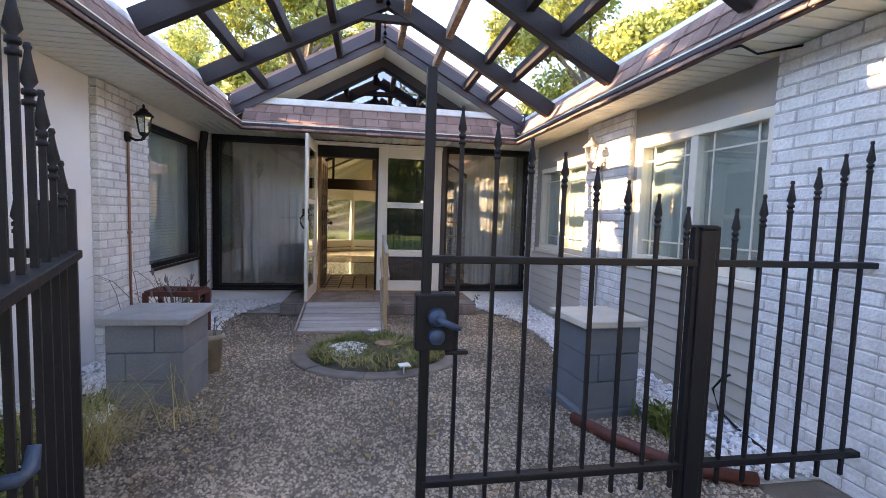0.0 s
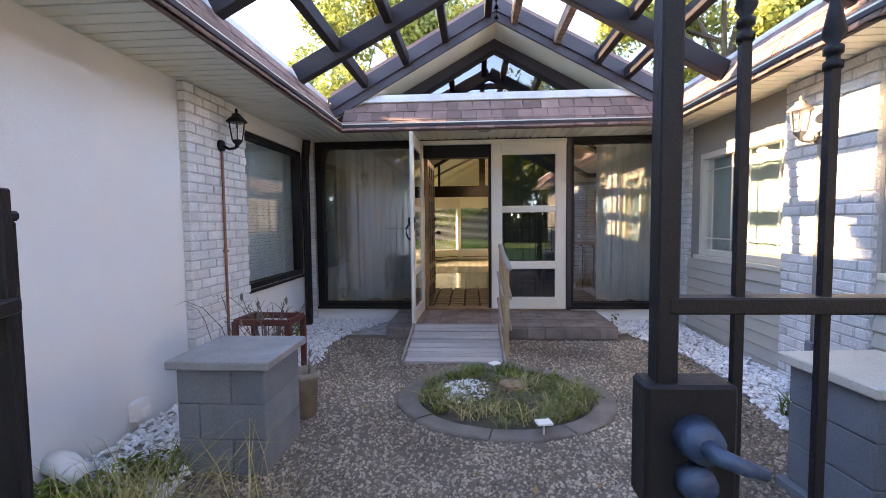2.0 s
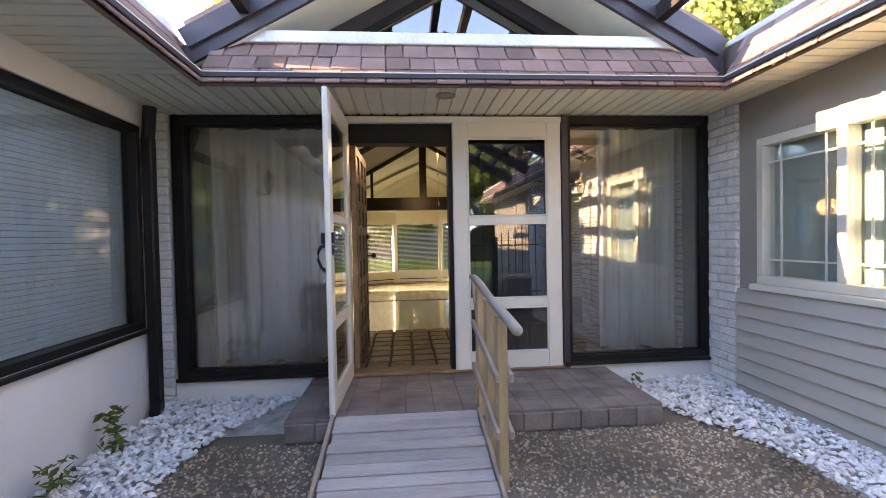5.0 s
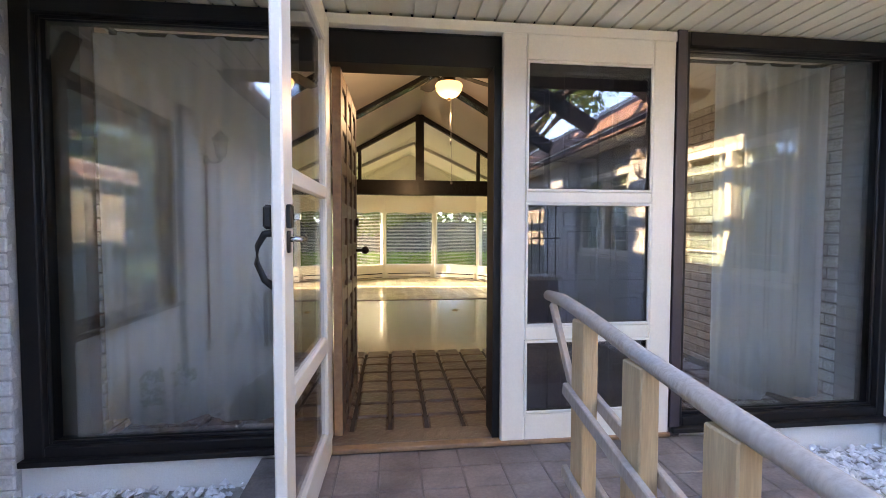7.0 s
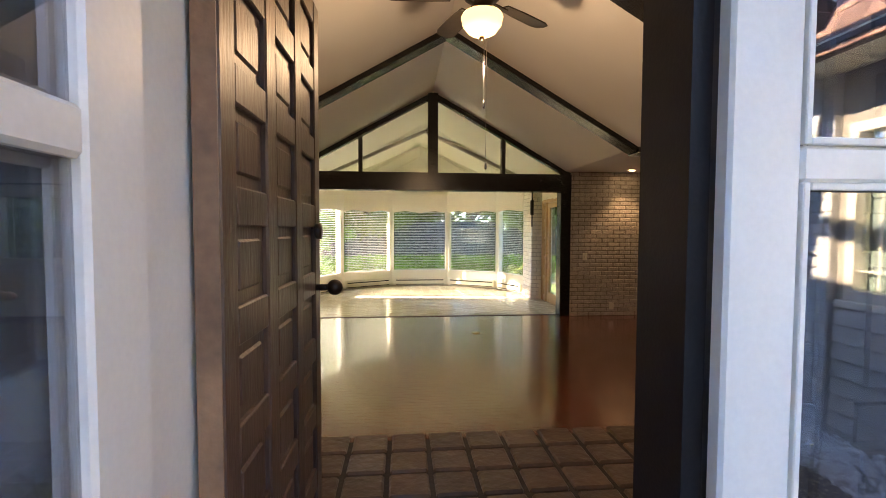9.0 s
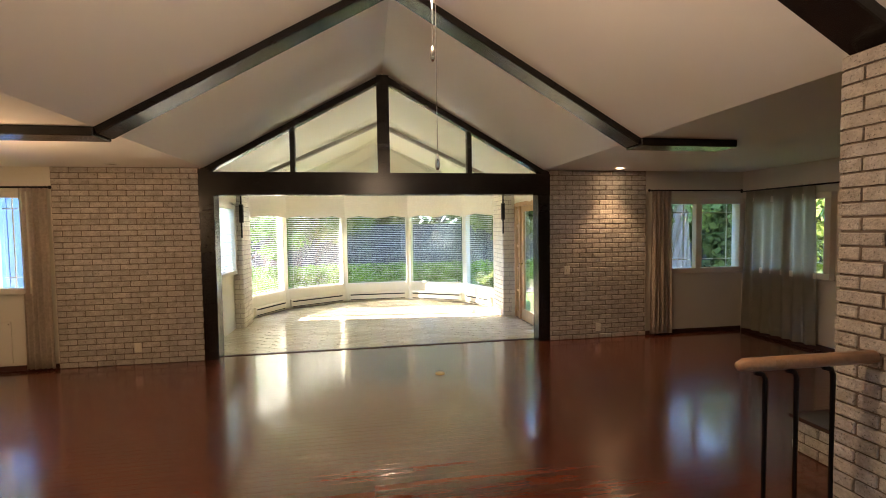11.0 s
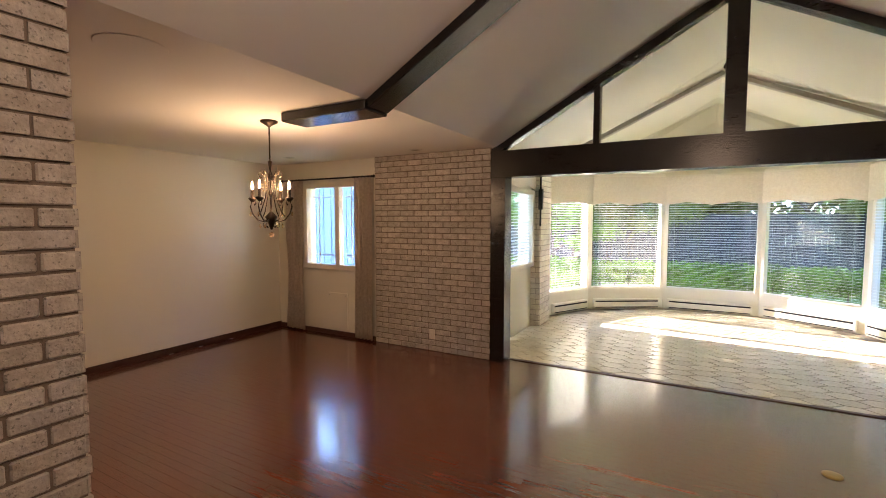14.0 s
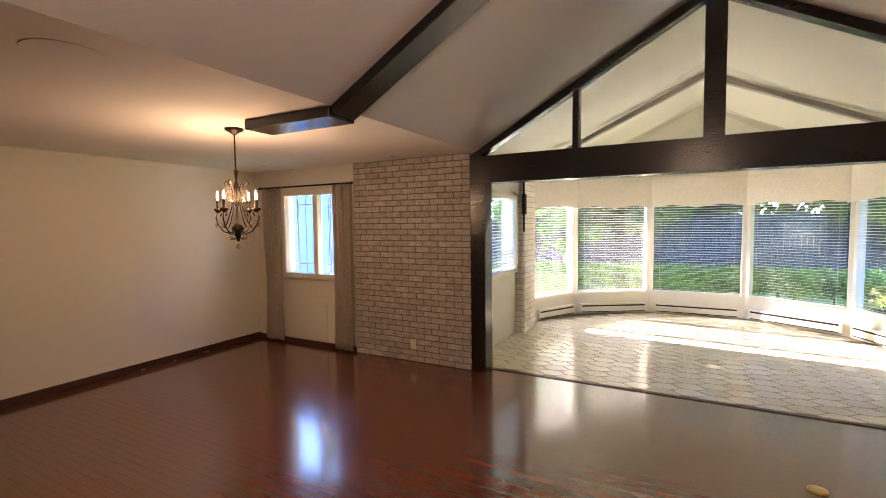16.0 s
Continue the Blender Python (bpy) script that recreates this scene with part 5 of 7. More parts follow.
leafy("weed_plant", -1.82, 2.35, G, 0.22, 0.18, 150, 0.028, M_HEDGE, "bright green broad-leaved weeds on white chips", seed=2)
for k in range(9):
    leafy("ground_ivy", -1.95 + 0.14 * (k % 3) + 0.05 * math.sin(k * 2.0), 1.9 + 0.13 * k, G + 0.01, 0.17, 0.08, 130, 0.026, M_LEAF, "dark green creeping ground ivy over white chips", "plant", 50 + k)
rng = random.Random(77)
for k in range(11):
    x, y = rng.uniform(-2.02, -1.55), rng.uniform(1.75, 2.6)
    leafy("ground_ivy", x, y, G + 0.01, rng.uniform(0.14, 0.22), rng.uniform(0.06, 0.13), 130, rng.uniform(0.02, 0.036), M_LEAF if k % 2 else M_HEDGE, "dark green creeping ground ivy over white chips", "plant", 90 + k)
leafy("weed_plant", -1.55, 2.0, G, 0.25, 0.16, 200, 0.028, M_LEAF, "low green broad-leaved weeds by the gate", seed=3)
leafy("weed_plant", -2.0, 5.55, G + 0.03, 0.07, 0.26, 70, 0.035, M_LEAF, "green thistle weed against the white wall", seed=4)
leafy("weed_plant", -1.98, 5.1, G + 0.03, 0.09, 0.16, 50, 0.03, M_LEAF, "green thistle weed against the white wall", seed=5)
leafy("weed_plant", 1.55, 6.2, G + 0.03, 0.05, 0.12, 30, 0.025, M_LEAF, "small green weed in white chips", seed=6)
leafy("weed_plant", 1.85, 2.35, G + 0.02, 0.16, 0.12, 80, 0.04, M_LEAF, "green ferny weed behind the red edging", seed=7)
# red-brown landscape edging
bm = bmesh.new()
tube(bm, [(1.30, 2.52, G + 0.04), (1.42, 2.2, G + 0.045), (1.62, 1.9, G + 0.04), (1.9, 1.78, G + 0.04)], 0.035, 8)
solid("landscape_edging", bm, M_REDI, "dark red log edging along the chips", "edging", smooth=True)
M_DRYLEAF = mat("fallen leaf", (0.30, 0.17, 0.07), 0.7, second=(0.4, 0.3, 0.1), scale=5, fine=40, bump=0.0, island=0.4)
vs, fs = [], []
rng = random.Random(9)
for _ in range(240):
    x, y = rng.uniform(-1.6, 1.7), rng.uniform(1.6, 5.4)
    if -0.75 < x < 0.25 and y > 4.6:
        continue
    e = Euler((rng.uniform(-0.5, 0.5), rng.uniform(-0.5, 0.5), rng.uniform(0, 6.28))).to_matrix()
    s, o = rng.uniform(0.012, 0.028), len(vs)
    for p in ((0, -1, 0), (0.5, 0, 0.2), (0, 1, 0), (-0.5, 0, 0.2)):
        vs.append(tuple(Vector((x, y, G + 0.022)) + e @ (Vector(p) * s)))
    fs += [(o, o + 1, o + 2), (o, o + 2, o + 3)]
me = bpy.data.meshes.new("fallen_leaves")
me.from_pydata(vs, [], fs)
me.materials.append(M_DRYLEAF)
tagged(new("fallen_leaves", me), "scattered dry brown leaves on gravel", "leaves", "", "stuff")


def stones(name, n, region, size, flat, m, label, category, seed):
    """Many small angular stones in one mesh; region(rng) gives x, y, z."""
    rng = np.random.RandomState(seed)
    base = np.array([(1, 0, 0), (-1, 0, 0), (0, 1, 0), (0, -1, 0), (0, 0, 1), (0, 0, -1)], float)
    tri = np.array([(0, 2, 4), (2, 1, 4), (1, 3, 4), (3, 0, 4), (2, 0, 5), (1, 2, 5), (3, 1, 5), (0, 3, 5)])
    pts = np.array([region(rng) for _ in range(n)])
    s = size * rng.uniform(0.5, 1.5, (n, 1, 1)) * rng.uniform(0.7, 1.3, (n, 6, 1))
    v = base[None] * s
    v[:, :, 2] *= flat
    a = rng.uniform(0, 6.283, n)
    c, sn = np.cos(a)[:, None], np.sin(a)[:, None]
    x, y = v[:, :, 0] * c - v[:, :, 1] * sn, v[:, :, 0] * sn + v[:, :, 1] * c
    t = rng.uniform(-0.5, 0.5, (n, 1))
    z = v[:, :, 2] + x * t
    v = np.stack([x, y, z], 2) + pts[:, None, :]
    f = (tri[None] + 6 * np.arange(n)[:, None, None]).reshape(-1, 3)
    me = bpy.data.meshes.new(name)
    me.from_pydata(v.reshape(-1, 3).tolist(), [], f.tolist())
    me.materials.append(m)
    return tagged(new(name, me), label, category, "", "stuff")


def in_white(r):
    while True:
        x, y = r.uniform(-2.1, 2.3), r.uniform(1.8, 6.42)
        left = x < -1.55 + 0.09 * math.sin(y * 3) + 0.35 * max(0, y - 5.2)
        right = x > 1.78 - 0.08 * math.sin(y * 2.4) - 0.30 * max(0, y - 5.3)
        if (left or right) and not (-1.02 < x < 1.4 and y > 5.5):
            return x, y, G + 0.012 + 0.03 * r.rand()


def in_gravel(r):
    while True:
        x, y = r.uniform(-1.7, 1.9), r.uniform(1.0, 5.6)
        if r.rand() < (2.2 / max(1.0, y)) ** 1.2 and ((x - RX) / RR) ** 2 + ((y - RY) / (0.88 * RR)) ** 2 > 1.0 and not (-0.7 < x < 0.18 and y > 4.74):
            return x, y, G + 0.002


stones("white_chips", 9000, in_white, 0.018, 0.7, M_WROCK, "white marble chips along the walls", "gravel", 4)


def in_bed(r):
    a, q = r.uniform(0, 6.283), math.sqrt(r.rand())
    return RX - 0.27 + 0.17 * q * math.cos(a), RY - 0.02 + 0.22 * q * math.sin(a), G + 0.045 + 0.015 * r.rand()


stones("bed_chips", 260, in_bed, 0.015, 0.7, M_WROCK, "patch of white chips in the planting bed", "gravel", 14)
stones("pea_gravel", 60000, in_gravel, 0.0086, 0.8, M_PEBBLE, "loose grey-brown pea gravel", "gravel", 5)
struct("chip_bed", boxes((XL, -1.6, 2.0, FY, G - 0.05, G + 0.008), (1.85, XR, 1.8, FY, G - 0.05, G + 0.008), (-1.6, -1.03, 5.75, FY, G - 0.05, G + 0.007), (1.41, 1.85, 5.85, FY, G - 0.05, G + 0.007)), M_WBED, "bed of white chips along the walls")

# ---------------------------------------------------------------- living room things
# ceiling fan with its light
FX, FYY = 0.166, 8.69
fan = thing("ceiling_fan", "bronze ceiling fan with five dark blades and lit bowl", "ceiling fan")
bm = bmesh.new()
rod(bm, (FX, FYY, 2.98), (FX, FYY, 3.58), 0.012)
part("downrod", bm, M_BRONZE, fan, "", True)
bm = bmesh.new()
lathe(bm, FX, FYY, [(0.02, 3.60), (0.065, 3.58), (0.06, 3.54), (0.02, 3.50)], 18)
part("canopy", bm, M_BRONZE, fan, "", True)
bm = bmesh.new()
lathe(bm, FX, FYY, [(0.03, 2.98), (0.085, 2.955), (0.115, 2.91), (0.115, 2.87), (0.07, 2.845), (0.06, 2.80), (0.095, 2.785), (0.10, 2.76), (0.08, 2.745)], 24)
part("motor", bm, M_BRONZE, fan, "", True)
bm = bmesh.new()
lathe(bm, FX, FYY, [(0.125, 2.765), (0.135, 2.745), (0.125, 2.70), (0.09, 2.655), (0.045, 2.632), (0.01, 2.626)], 24)
part("light_bowl", bm, M_SHADEGL, fan, "lit frosted glass bowl", True)
bm = bmesh.new()
lathe(bm, FX, FYY, [(0.016, 2.628), (0.018, 2.615), (0.006, 2.60)], 10)
part("bowl_knob", bm, M_BRONZE, fan, "", True)
for k in range(5):
    a = radians(36 + 72 * k)
    r = Matrix.Translation((FX, FYY, 2.875)) @ Matrix.Rotation(a, 4, 'Z') @ Matrix.Rotation(radians(11), 4, 'X')
    bm = bmesh.new()
    outline = [(0.20, -0.05), (0.35, -0.065), (0.58, -0.07), (0.63, -0.05), (0.645, 0.0), (0.63, 0.05), (0.58, 0.07), (0.35, 0.065), (0.20, 0.05)]
    t = [bm.verts.new((x, y, 0.004)) for x, y in outline]
    b = [bm.verts.new((x, y, -0.004)) for x, y in outline]
    bm.faces.new(t)
    bm.faces.new(list(reversed(b)))
    for i in range(len(t)):
        bm.faces.new((t[i], b[i], b[(i + 1) % len(t)], t[(i + 1) % len(t)]))
    bmesh.ops.transform(bm, matrix=r, verts=bm.verts)
    bl = part("blade", bm, M_BLADEF, fan)
    bm = bmesh.new()
    bar(bm, (0.09, 0, -0.006), (0.24, 0, -0.008), 0.03, 0.008, 0.002)
    bmesh.ops.transform(bm, matrix=r, verts=bm.verts)
    part("blade_iron", bm, M_BRONZE, bl)
for dx, dy, zb in ((0.02, -0.05, 1.775), (0.02, 0.03, 2.18)):
    bm = bmesh.new()
    rod(bm, (FX + dx, FYY + dy, zb + 0.05), (FX + dx, FYY + dy, 2.79), 0.0016, n=5)
    ch = part("pull_chain", bm, M_CHROME, fan)
    bm = bmesh.new()
    lathe(bm, FX + dx, FYY + dy, [(0.004, zb), (0.009, zb + 0.01), (0.009, zb + 0.035), (0.004, zb + 0.055)], 10)
    part("pull_bob", bm, M_CHROME, ch, "", True)
lamp("fan_light", FX, FYY, 2.46, 1.3, (1.0, 0.74, 0.48), 0.07)

# chandelier
HX, HY = -3.18, 10.98
cd = thing("chandelier", "dark iron chandelier with candle bulbs and crystal drops", "chandelier")
bm = bmesh.new()
lathe(bm, HX, HY, [(0.07, CEIL - 0.001), (0.068, CEIL - 0.015), (0.03, CEIL - 0.035), (0.01, CEIL - 0.05)], 20)
part("canopy", bm, M_BRONZE, cd, "", True)
bm = bmesh.new()
for i in range(13):
    z = CEIL - 0.05 - i * 0.022
    box(bm, HX - (0.006 if i % 2 else 0.002), HX + (0.006 if i % 2 else 0.002), HY - (0.002 if i % 2 else 0.006), HY + (0.002 if i % 2 else 0.006), z - 0.026, z)
part("chain", bm, M_BRONZE, cd)
bm = bmesh.new()
lathe(bm, HX, HY, [(0.004, 2.04), (0.016, 2.03), (0.012, 2.0), (0.007, 1.96), (0.007, 1.80), (0.02, 1.77), (0.007, 1.74), (0.008, 1.62), (0.05, 1.575), (0.03, 1.54), (0.02, 1.50), (0.008, 1.47)], 14)
part("stem", bm, M_BRONZE, cd, "", True)
for k in range(4):
    a = radians(20 + 90 * k)
    ca, sa = math.cos(a), math.sin(a)
    def pt(r, z):
        return (HX + r * ca, HY + r * sa, z)
    bm = bmesh.new()
    tube(bm, [pt(0.02, 1.56), pt(0.07, 1.535), pt(0.12, 1.55), pt(0.165, 1.60), pt(0.185, 1.66), pt(0.17, 1.71), pt(0.145, 1.715), pt(0.135, 1.69), pt(0.15, 1.672)], 0.006, 6)
    tube(bm, [pt(0.012, 1.94), pt(0.03, 1.86), pt(0.045, 1.74), pt(0.09, 1.62), pt(0.12, 1.58)], 0.0045, 6)
    tube(bm, [pt(0.03, 1.50), pt(0.055, 1.485), pt(0.075, 1.50), pt(0.07, 1.525), pt(0.055, 1.525)], 0.004, 5)
    tube(bm, [pt(0.03, 1.86), pt(0.055, 1.92), pt(0.085, 1.955), pt(0.105, 1.93), pt(0.095, 1.905)], 0.004, 5)
    arm = part("arm", bm, M_BRONZE, cd, "scrolled iron arm", True)
    bm = bmesh.new()
    lathe(bm, *pt(0.165, 0)[:2], [(0.012, 1.70), (0.034, 1.725), (0.03, 1.735), (0.013, 1.735), (0.013, 1.80), (0.008, 1.80)], 10)
    part("candle_cup", bm, M_BRONZE, arm, "", True)
    bm = bmesh.new()
    lathe(bm, *pt(0.165, 0)[:2], [(0.005, 1.80), (0.0095, 1.818), (0.007, 1.845), (0.0015, 1.868)], 10)
    part("bulb", bm, M_BULB, arm, "lit candle bulb", True)
    bm = bmesh.new()
    for i in range(6):
        z = 1.93 - i * 0.028
        bmesh.ops.create_icosphere(bm, subdivisions=1, radius=0.008, matrix=Matrix.Translation(pt(0.075 + 0.012 * math.sin(i), z)))
    part("crystal_strand", bm, M_CRYSTAL, cd)
    for r, z in ((0.185, 1.60), (0.10, 1.50)):
        bm = bmesh.new()
        bmesh.ops.create_icosphere(bm, subdivisions=1, radius=0.014, matrix=Matrix.Translation(pt(r, z)) @ Matrix.Diagonal((0.7, 0.7, 1.5, 1)))
        part("crystal_drop", bm, M_CRYSTAL, cd)
bm = bmesh.new()
bmesh.ops.create_icosphere(bm, subdivisions=1, radius=0.024, matrix=Matrix.Translation((HX, HY, 1.43)))
part("crystal_ball", bm, M_CRYSTAL, cd)
lamp("chandelier_light", HX, HY, 1.82, 0.76, WARM, 0.18)

# recessed downlights
for x, y, lit in ((3.38, 12.82, True), (-2.95, 12.85, False), (-4.75, 12.6, False)):
    d = thing("downlight", "lit recessed ceiling downlight" if lit else "recessed ceiling downlight, switched off", "lamp", "downlights")
    bm = bmesh.new()
    lathe(bm, x, y, [(0.075, CEIL - 0.002), (0.075, CEIL - 0.008), (0.055, CEIL - 0.010), (0.055, CEIL - 0.003)], 20, False)
    part("trim_ring", bm, M_WHITE, d, "", True)
    bm = bmesh.new()
    lathe(bm, x, y, [(0.053, CEIL - 0.004), (0.05, CEIL - 0.0045)], 20)
    part("lens", bm, M_DOWN if lit else M_TAUPE, d)
spot = lamp("downlight_beam", 3.38, 12.82, CEIL - 0.03, 1.15, (1.0, 0.66, 0.36), 0.04, 85)
# soffit downlight above the entry
bm = bmesh.new()
lathe(bm, 0.05, 5.95, [(0.07, 2.359), (0.07, 2.352), (0.05, 2.35), (0.05, 2.357)], 18)
solid("downlight", bm, M_TAUPE, "recessed soffit downlight, switched off", "lamp", "downlights")

# windows of the end wall, their drapes and rods
casement("window_back_left", "almond casement pair with prairie grille", 'y', WALL_Y + 0.02, -1, -5.0, -3.95, 0.86, 2.06, M_CREAMFR, M_GLASS, (0.60,), 0.07, -0.1, True)
casement("window_back_right", "almond casement pair with prairie grille", 'y', WALL_Y + 0.02, -1, 4.25, 5.58, 0.84, 1.95, M_CREAMFR, M_GLASS, (0.42,), 0.08, -0.1, True)
casement("window_right", "almond casement pair with prairie grille", 'x', 5.64, -1, 11.74, 12.9, 0.85, 1.95, M_CREAMFR, M_GLASS, (0.5,), 0.08, -0.1, True)


def drape(name, label, x0, x1, y, z0, z1, m, waves, along='x', tie=0.0):
    bm = bmesh.new()
    n, k, rows = 72, 14, []
    for j in range(k + 1):
        t = j / k
        pinch = 1 - tie * math.exp(-((t - 0.35) / 0.22) ** 2)
        row = []
        for i in range(n + 1):
            s = i / n
            u = (x0 + x1) / 2 + (x1 - x0) * (s - 0.5) * pinch * (0.94 + 0.08 * (1 - t))
            w = y + 0.028 * math.sin(s * waves * 6.283) * (0.7 + 0.4 * (1 - t)) + 0.008 * math.sin(s * 17 + t * 4)
            row.append(bm.verts.new((u, w, z0 + (z1 - z0) * t) if along == 'x' else (w, u, z0 + (z1 - z0) * t)))
        rows.append(row)
    for a, b in zip(rows, rows[1:]):
        for i in range(n):
            bm.faces.new((a[i], a[i + 1], b[i + 1], b[i]))
    bmesh.ops.solidify(bm, geom=bm.faces, thickness=0.004)
    d = thing(name, label, "curtain", "drapes")
    part("cloth", bm, m, d, "", True)
    for k in range(7):
        u = x0 + (x1 - x0) * (0.04 + 0.92 * k / 6)
        bm = bmesh.new()
        bmesh.ops.create_cone(bm, cap_ends=False, segments=12, radius1=0.017, radius2=0.017, depth=0.006, matrix=Matrix.Translation((u, y, z1 + 0.01) if along == 'x' else (y, u, z1 + 0.01)) @ (Matrix.Rotation(radians(90), 4, 'Y') if along == 'x' else Matrix.Rotation(radians(90), 4, 'X')))
        part("ring", bm, M_BLACK, d)
    return d


drape("drape", "beige patterned drape hanging beside window", -5.36, -4.98, WALL_Y - 0.09, F + 0.03, 2.10, M_DRAPE, 5, tie=0.18)
drape("drape", "beige patterned drape hanging beside window", -4.06, -3.76, WALL_Y - 0.09, F + 0.03, 2.10, M_DRAPE, 5)
drape("drape", "beige patterned drape hanging beside window", 4.02, 4.36, WALL_Y - 0.09, F + 0.03, 2.06, M_DRAPE, 5)
drape("drape", "plain cream drape drawn along the side wall", 11.88, 13.02, 5.52, F + 0.06, 2.04, M_DRAPE2, 7, 'y')


def curtain_rod(a, b, label):
    c = thing("curtain_rod", label, "curtain rod", "curtain rods")
    a, b = Vector(a), Vector(b)
    bm = bmesh.new()
    rod(bm, a, b, 0.011)
    part("pole", bm, M_BLACK, c, "", True)
    for p, q in ((a, a - b), (b, b - a)):
        bm = bmesh.new()
        bmesh.ops.create_uvsphere(bm, u_segments=10, v_segments=6, radius=0.02, matrix=Matrix.Translation(p + q.normalized() * 0.012))
        part("finial", bm, M_BLACK, c, "", True)
    return c


curtain_rod((-5.38, WALL_Y - 0.09, 2.11), (-3.74, WALL_Y - 0.09, 2.11), "thin black curtain rod above window")
curtain_rod((4.0, WALL_Y - 0.09, 2.07), (5.5, WALL_Y - 0.09, 2.07), "thin black curtain rod above window")
curtain_rod((5.52, 11.0, 2.05), (5.52, 13.05, 2.05), "thin black curtain rod along side wall")

# access panel, switches, outlets, baseboards
ap = thing("access_panel", "white painted access panel low on the wall", "panel")
part("door", boxes((-4.61, -4.26, WALL_Y - 0.014, WALL_Y - 0.001, F + 0.09, 0.53, 0.003)), M_PLASTER, ap)
for x in (-4.585, -4.285):
    part("screw", boxes((x - 0.006, x + 0.006, WALL_Y - 0.018, WALL_Y - 0.012, 0.49, 0.502, 0.002)), M_BRONZE, ap)
for nm, lb, x, z in (("light_switch", "cream light switch plate on brick", 2.73, 0.94), ("outlet", "cream power outlet plate on brick", 3.21, 0.10), ("outlet", "cream power outlet plate on brick", -2.88, 0.15)):
    sw = thing(nm, lb, "switch" if nm == "light_switch" else "outlet")
    part("plate", boxes((x - 0.04, x + 0.04, WALL_Y - 0.056, WALL_Y - 0.048, z - 0.06, z + 0.06, 0.003)), M_PLASTER, sw)
    part("toggle", boxes((x - 0.008, x + 0.008, WALL_Y - 0.062, WALL_Y - 0.055, z - 0.02, z + 0.02, 0.002)), M_CREAMFR, sw)
bm = bmesh.new()
box(bm, -5.6, -5.575, 6.76, WALL_Y, F, F + 0.075, 0.004)
struct("baseboard_left", bm, M_WBASE, "dark stained baseboard")
struct("baseboard_back_left", boxes((-5.575, -3.76, WALL_Y - 0.022, WALL_Y, F, F + 0.06, 0.004)), M_WBASE, "dark stained baseboard")
struct("baseboard_back_right", boxes((3.98, 5.6, WALL_Y - 0.022, WALL_Y, F, F + 0.06, 0.004)), M_WBASE, "dark stained baseboard")
struct("baseboard_right", boxes((5.595, 5.62, 6.76, WALL_Y - 0.03, F, F + 0.07, 0.004)), M_WBASE, "dark stained baseboard")
struct("threshold_sunroom", boxes((-1.95, 2.31, WALL_Y + 0.10, WALL_Y + 0.15, F - 0.004, F + 0.008, 0.003)), M_WBASE, "dark strip between wood and tile")
bm = bmesh.new()
lathe(bm, 0.707, 12.0, [(0.055, F), (0.055, F + 0.006), (0.045, F + 0.01), (0.01, F + 0.01)], 20)
solid("floor_outlet", bm, M_BRASS, "round pale floor outlet cover in the boards", "outlet", smooth=True)
bm = bmesh.new()
lathe(bm, -2.42, 9.57, [(0.15, CEIL - 0.0005), (0.147, CEIL - 0.0025), (0.06, CEIL - 0.003), (0.02, CEIL - 0.003)], 32)
solid("ceiling_vent", bm, M_CEIL, "round flush ceiling speaker cover painted over", "vent")
bm = bmesh.new()
lathe(bm, 3.25, 9.3, [(0.16, CEIL - 0.001), (0.155, CEIL - 0.008), (0.06, CEIL - 0.010), (0.02, CEIL - 0.009)], 22)
solid("ceiling_vent", bm, M_CEIL, "round flush ceiling speaker cover painted over", "vent")

# steps down from the hall, and the short oak rail at its edge
ST = thing("steps", "two low steps down from the tiled hall", "steps", kind="structure")
part("step", boxes((-1.86, 2.2, 8.2, 8.50, F - 0.05, 0.085, 0.006)), M_FGROUT, ST)
hr = thing("handrail", "short oak handrail on black iron balusters", "handrail")
bm = bmesh.new()
tube(bm, [(1.50, 8.74, 0.955), (1.53, 8.74, 0.96), (1.9, 8.735, 0.96), (2.19, 8.73, 0.96)], [0.02, 0.03, 0.03, 0.03], 10)
part("rail", bm, M_RAILW, hr, "", True)
for x in (1.63, 1.79, 1.98):
    bm = bmesh.new()
    tube(bm, [(x - 0.05, 8.735, 0.925), (x - 0.012, 8.735, 0.915), (x, 8.735, 0.89), (x, 8.735, F)], 0.011, 8)
    part("baluster", bm, M_IRON, hr, "", True)
struct("hearth", boxes((2.95, 4.4, 8.6, 9.80, F, 0.16)), M_MORTARIN, "low whitewashed brick hearth")
struct("hearth_top", boxes((2.93, 4.42, 8.6, 9.83, 0.162, 0.19, 0.005)), M_WBASE, "dark hearth slab")
for s, xe in ((-1, VL), (1, VR)):
    bm = bmesh.new()
    bar(bm, (xe, 8.82, CEIL - 0.025), (CX, 8.82, VZ - 0.03), 0.22, 0.07, 0.006)
    solid("ceiling_beam", bm, M_BEAM, "black gloss painted beam over the entry hall", "beam")

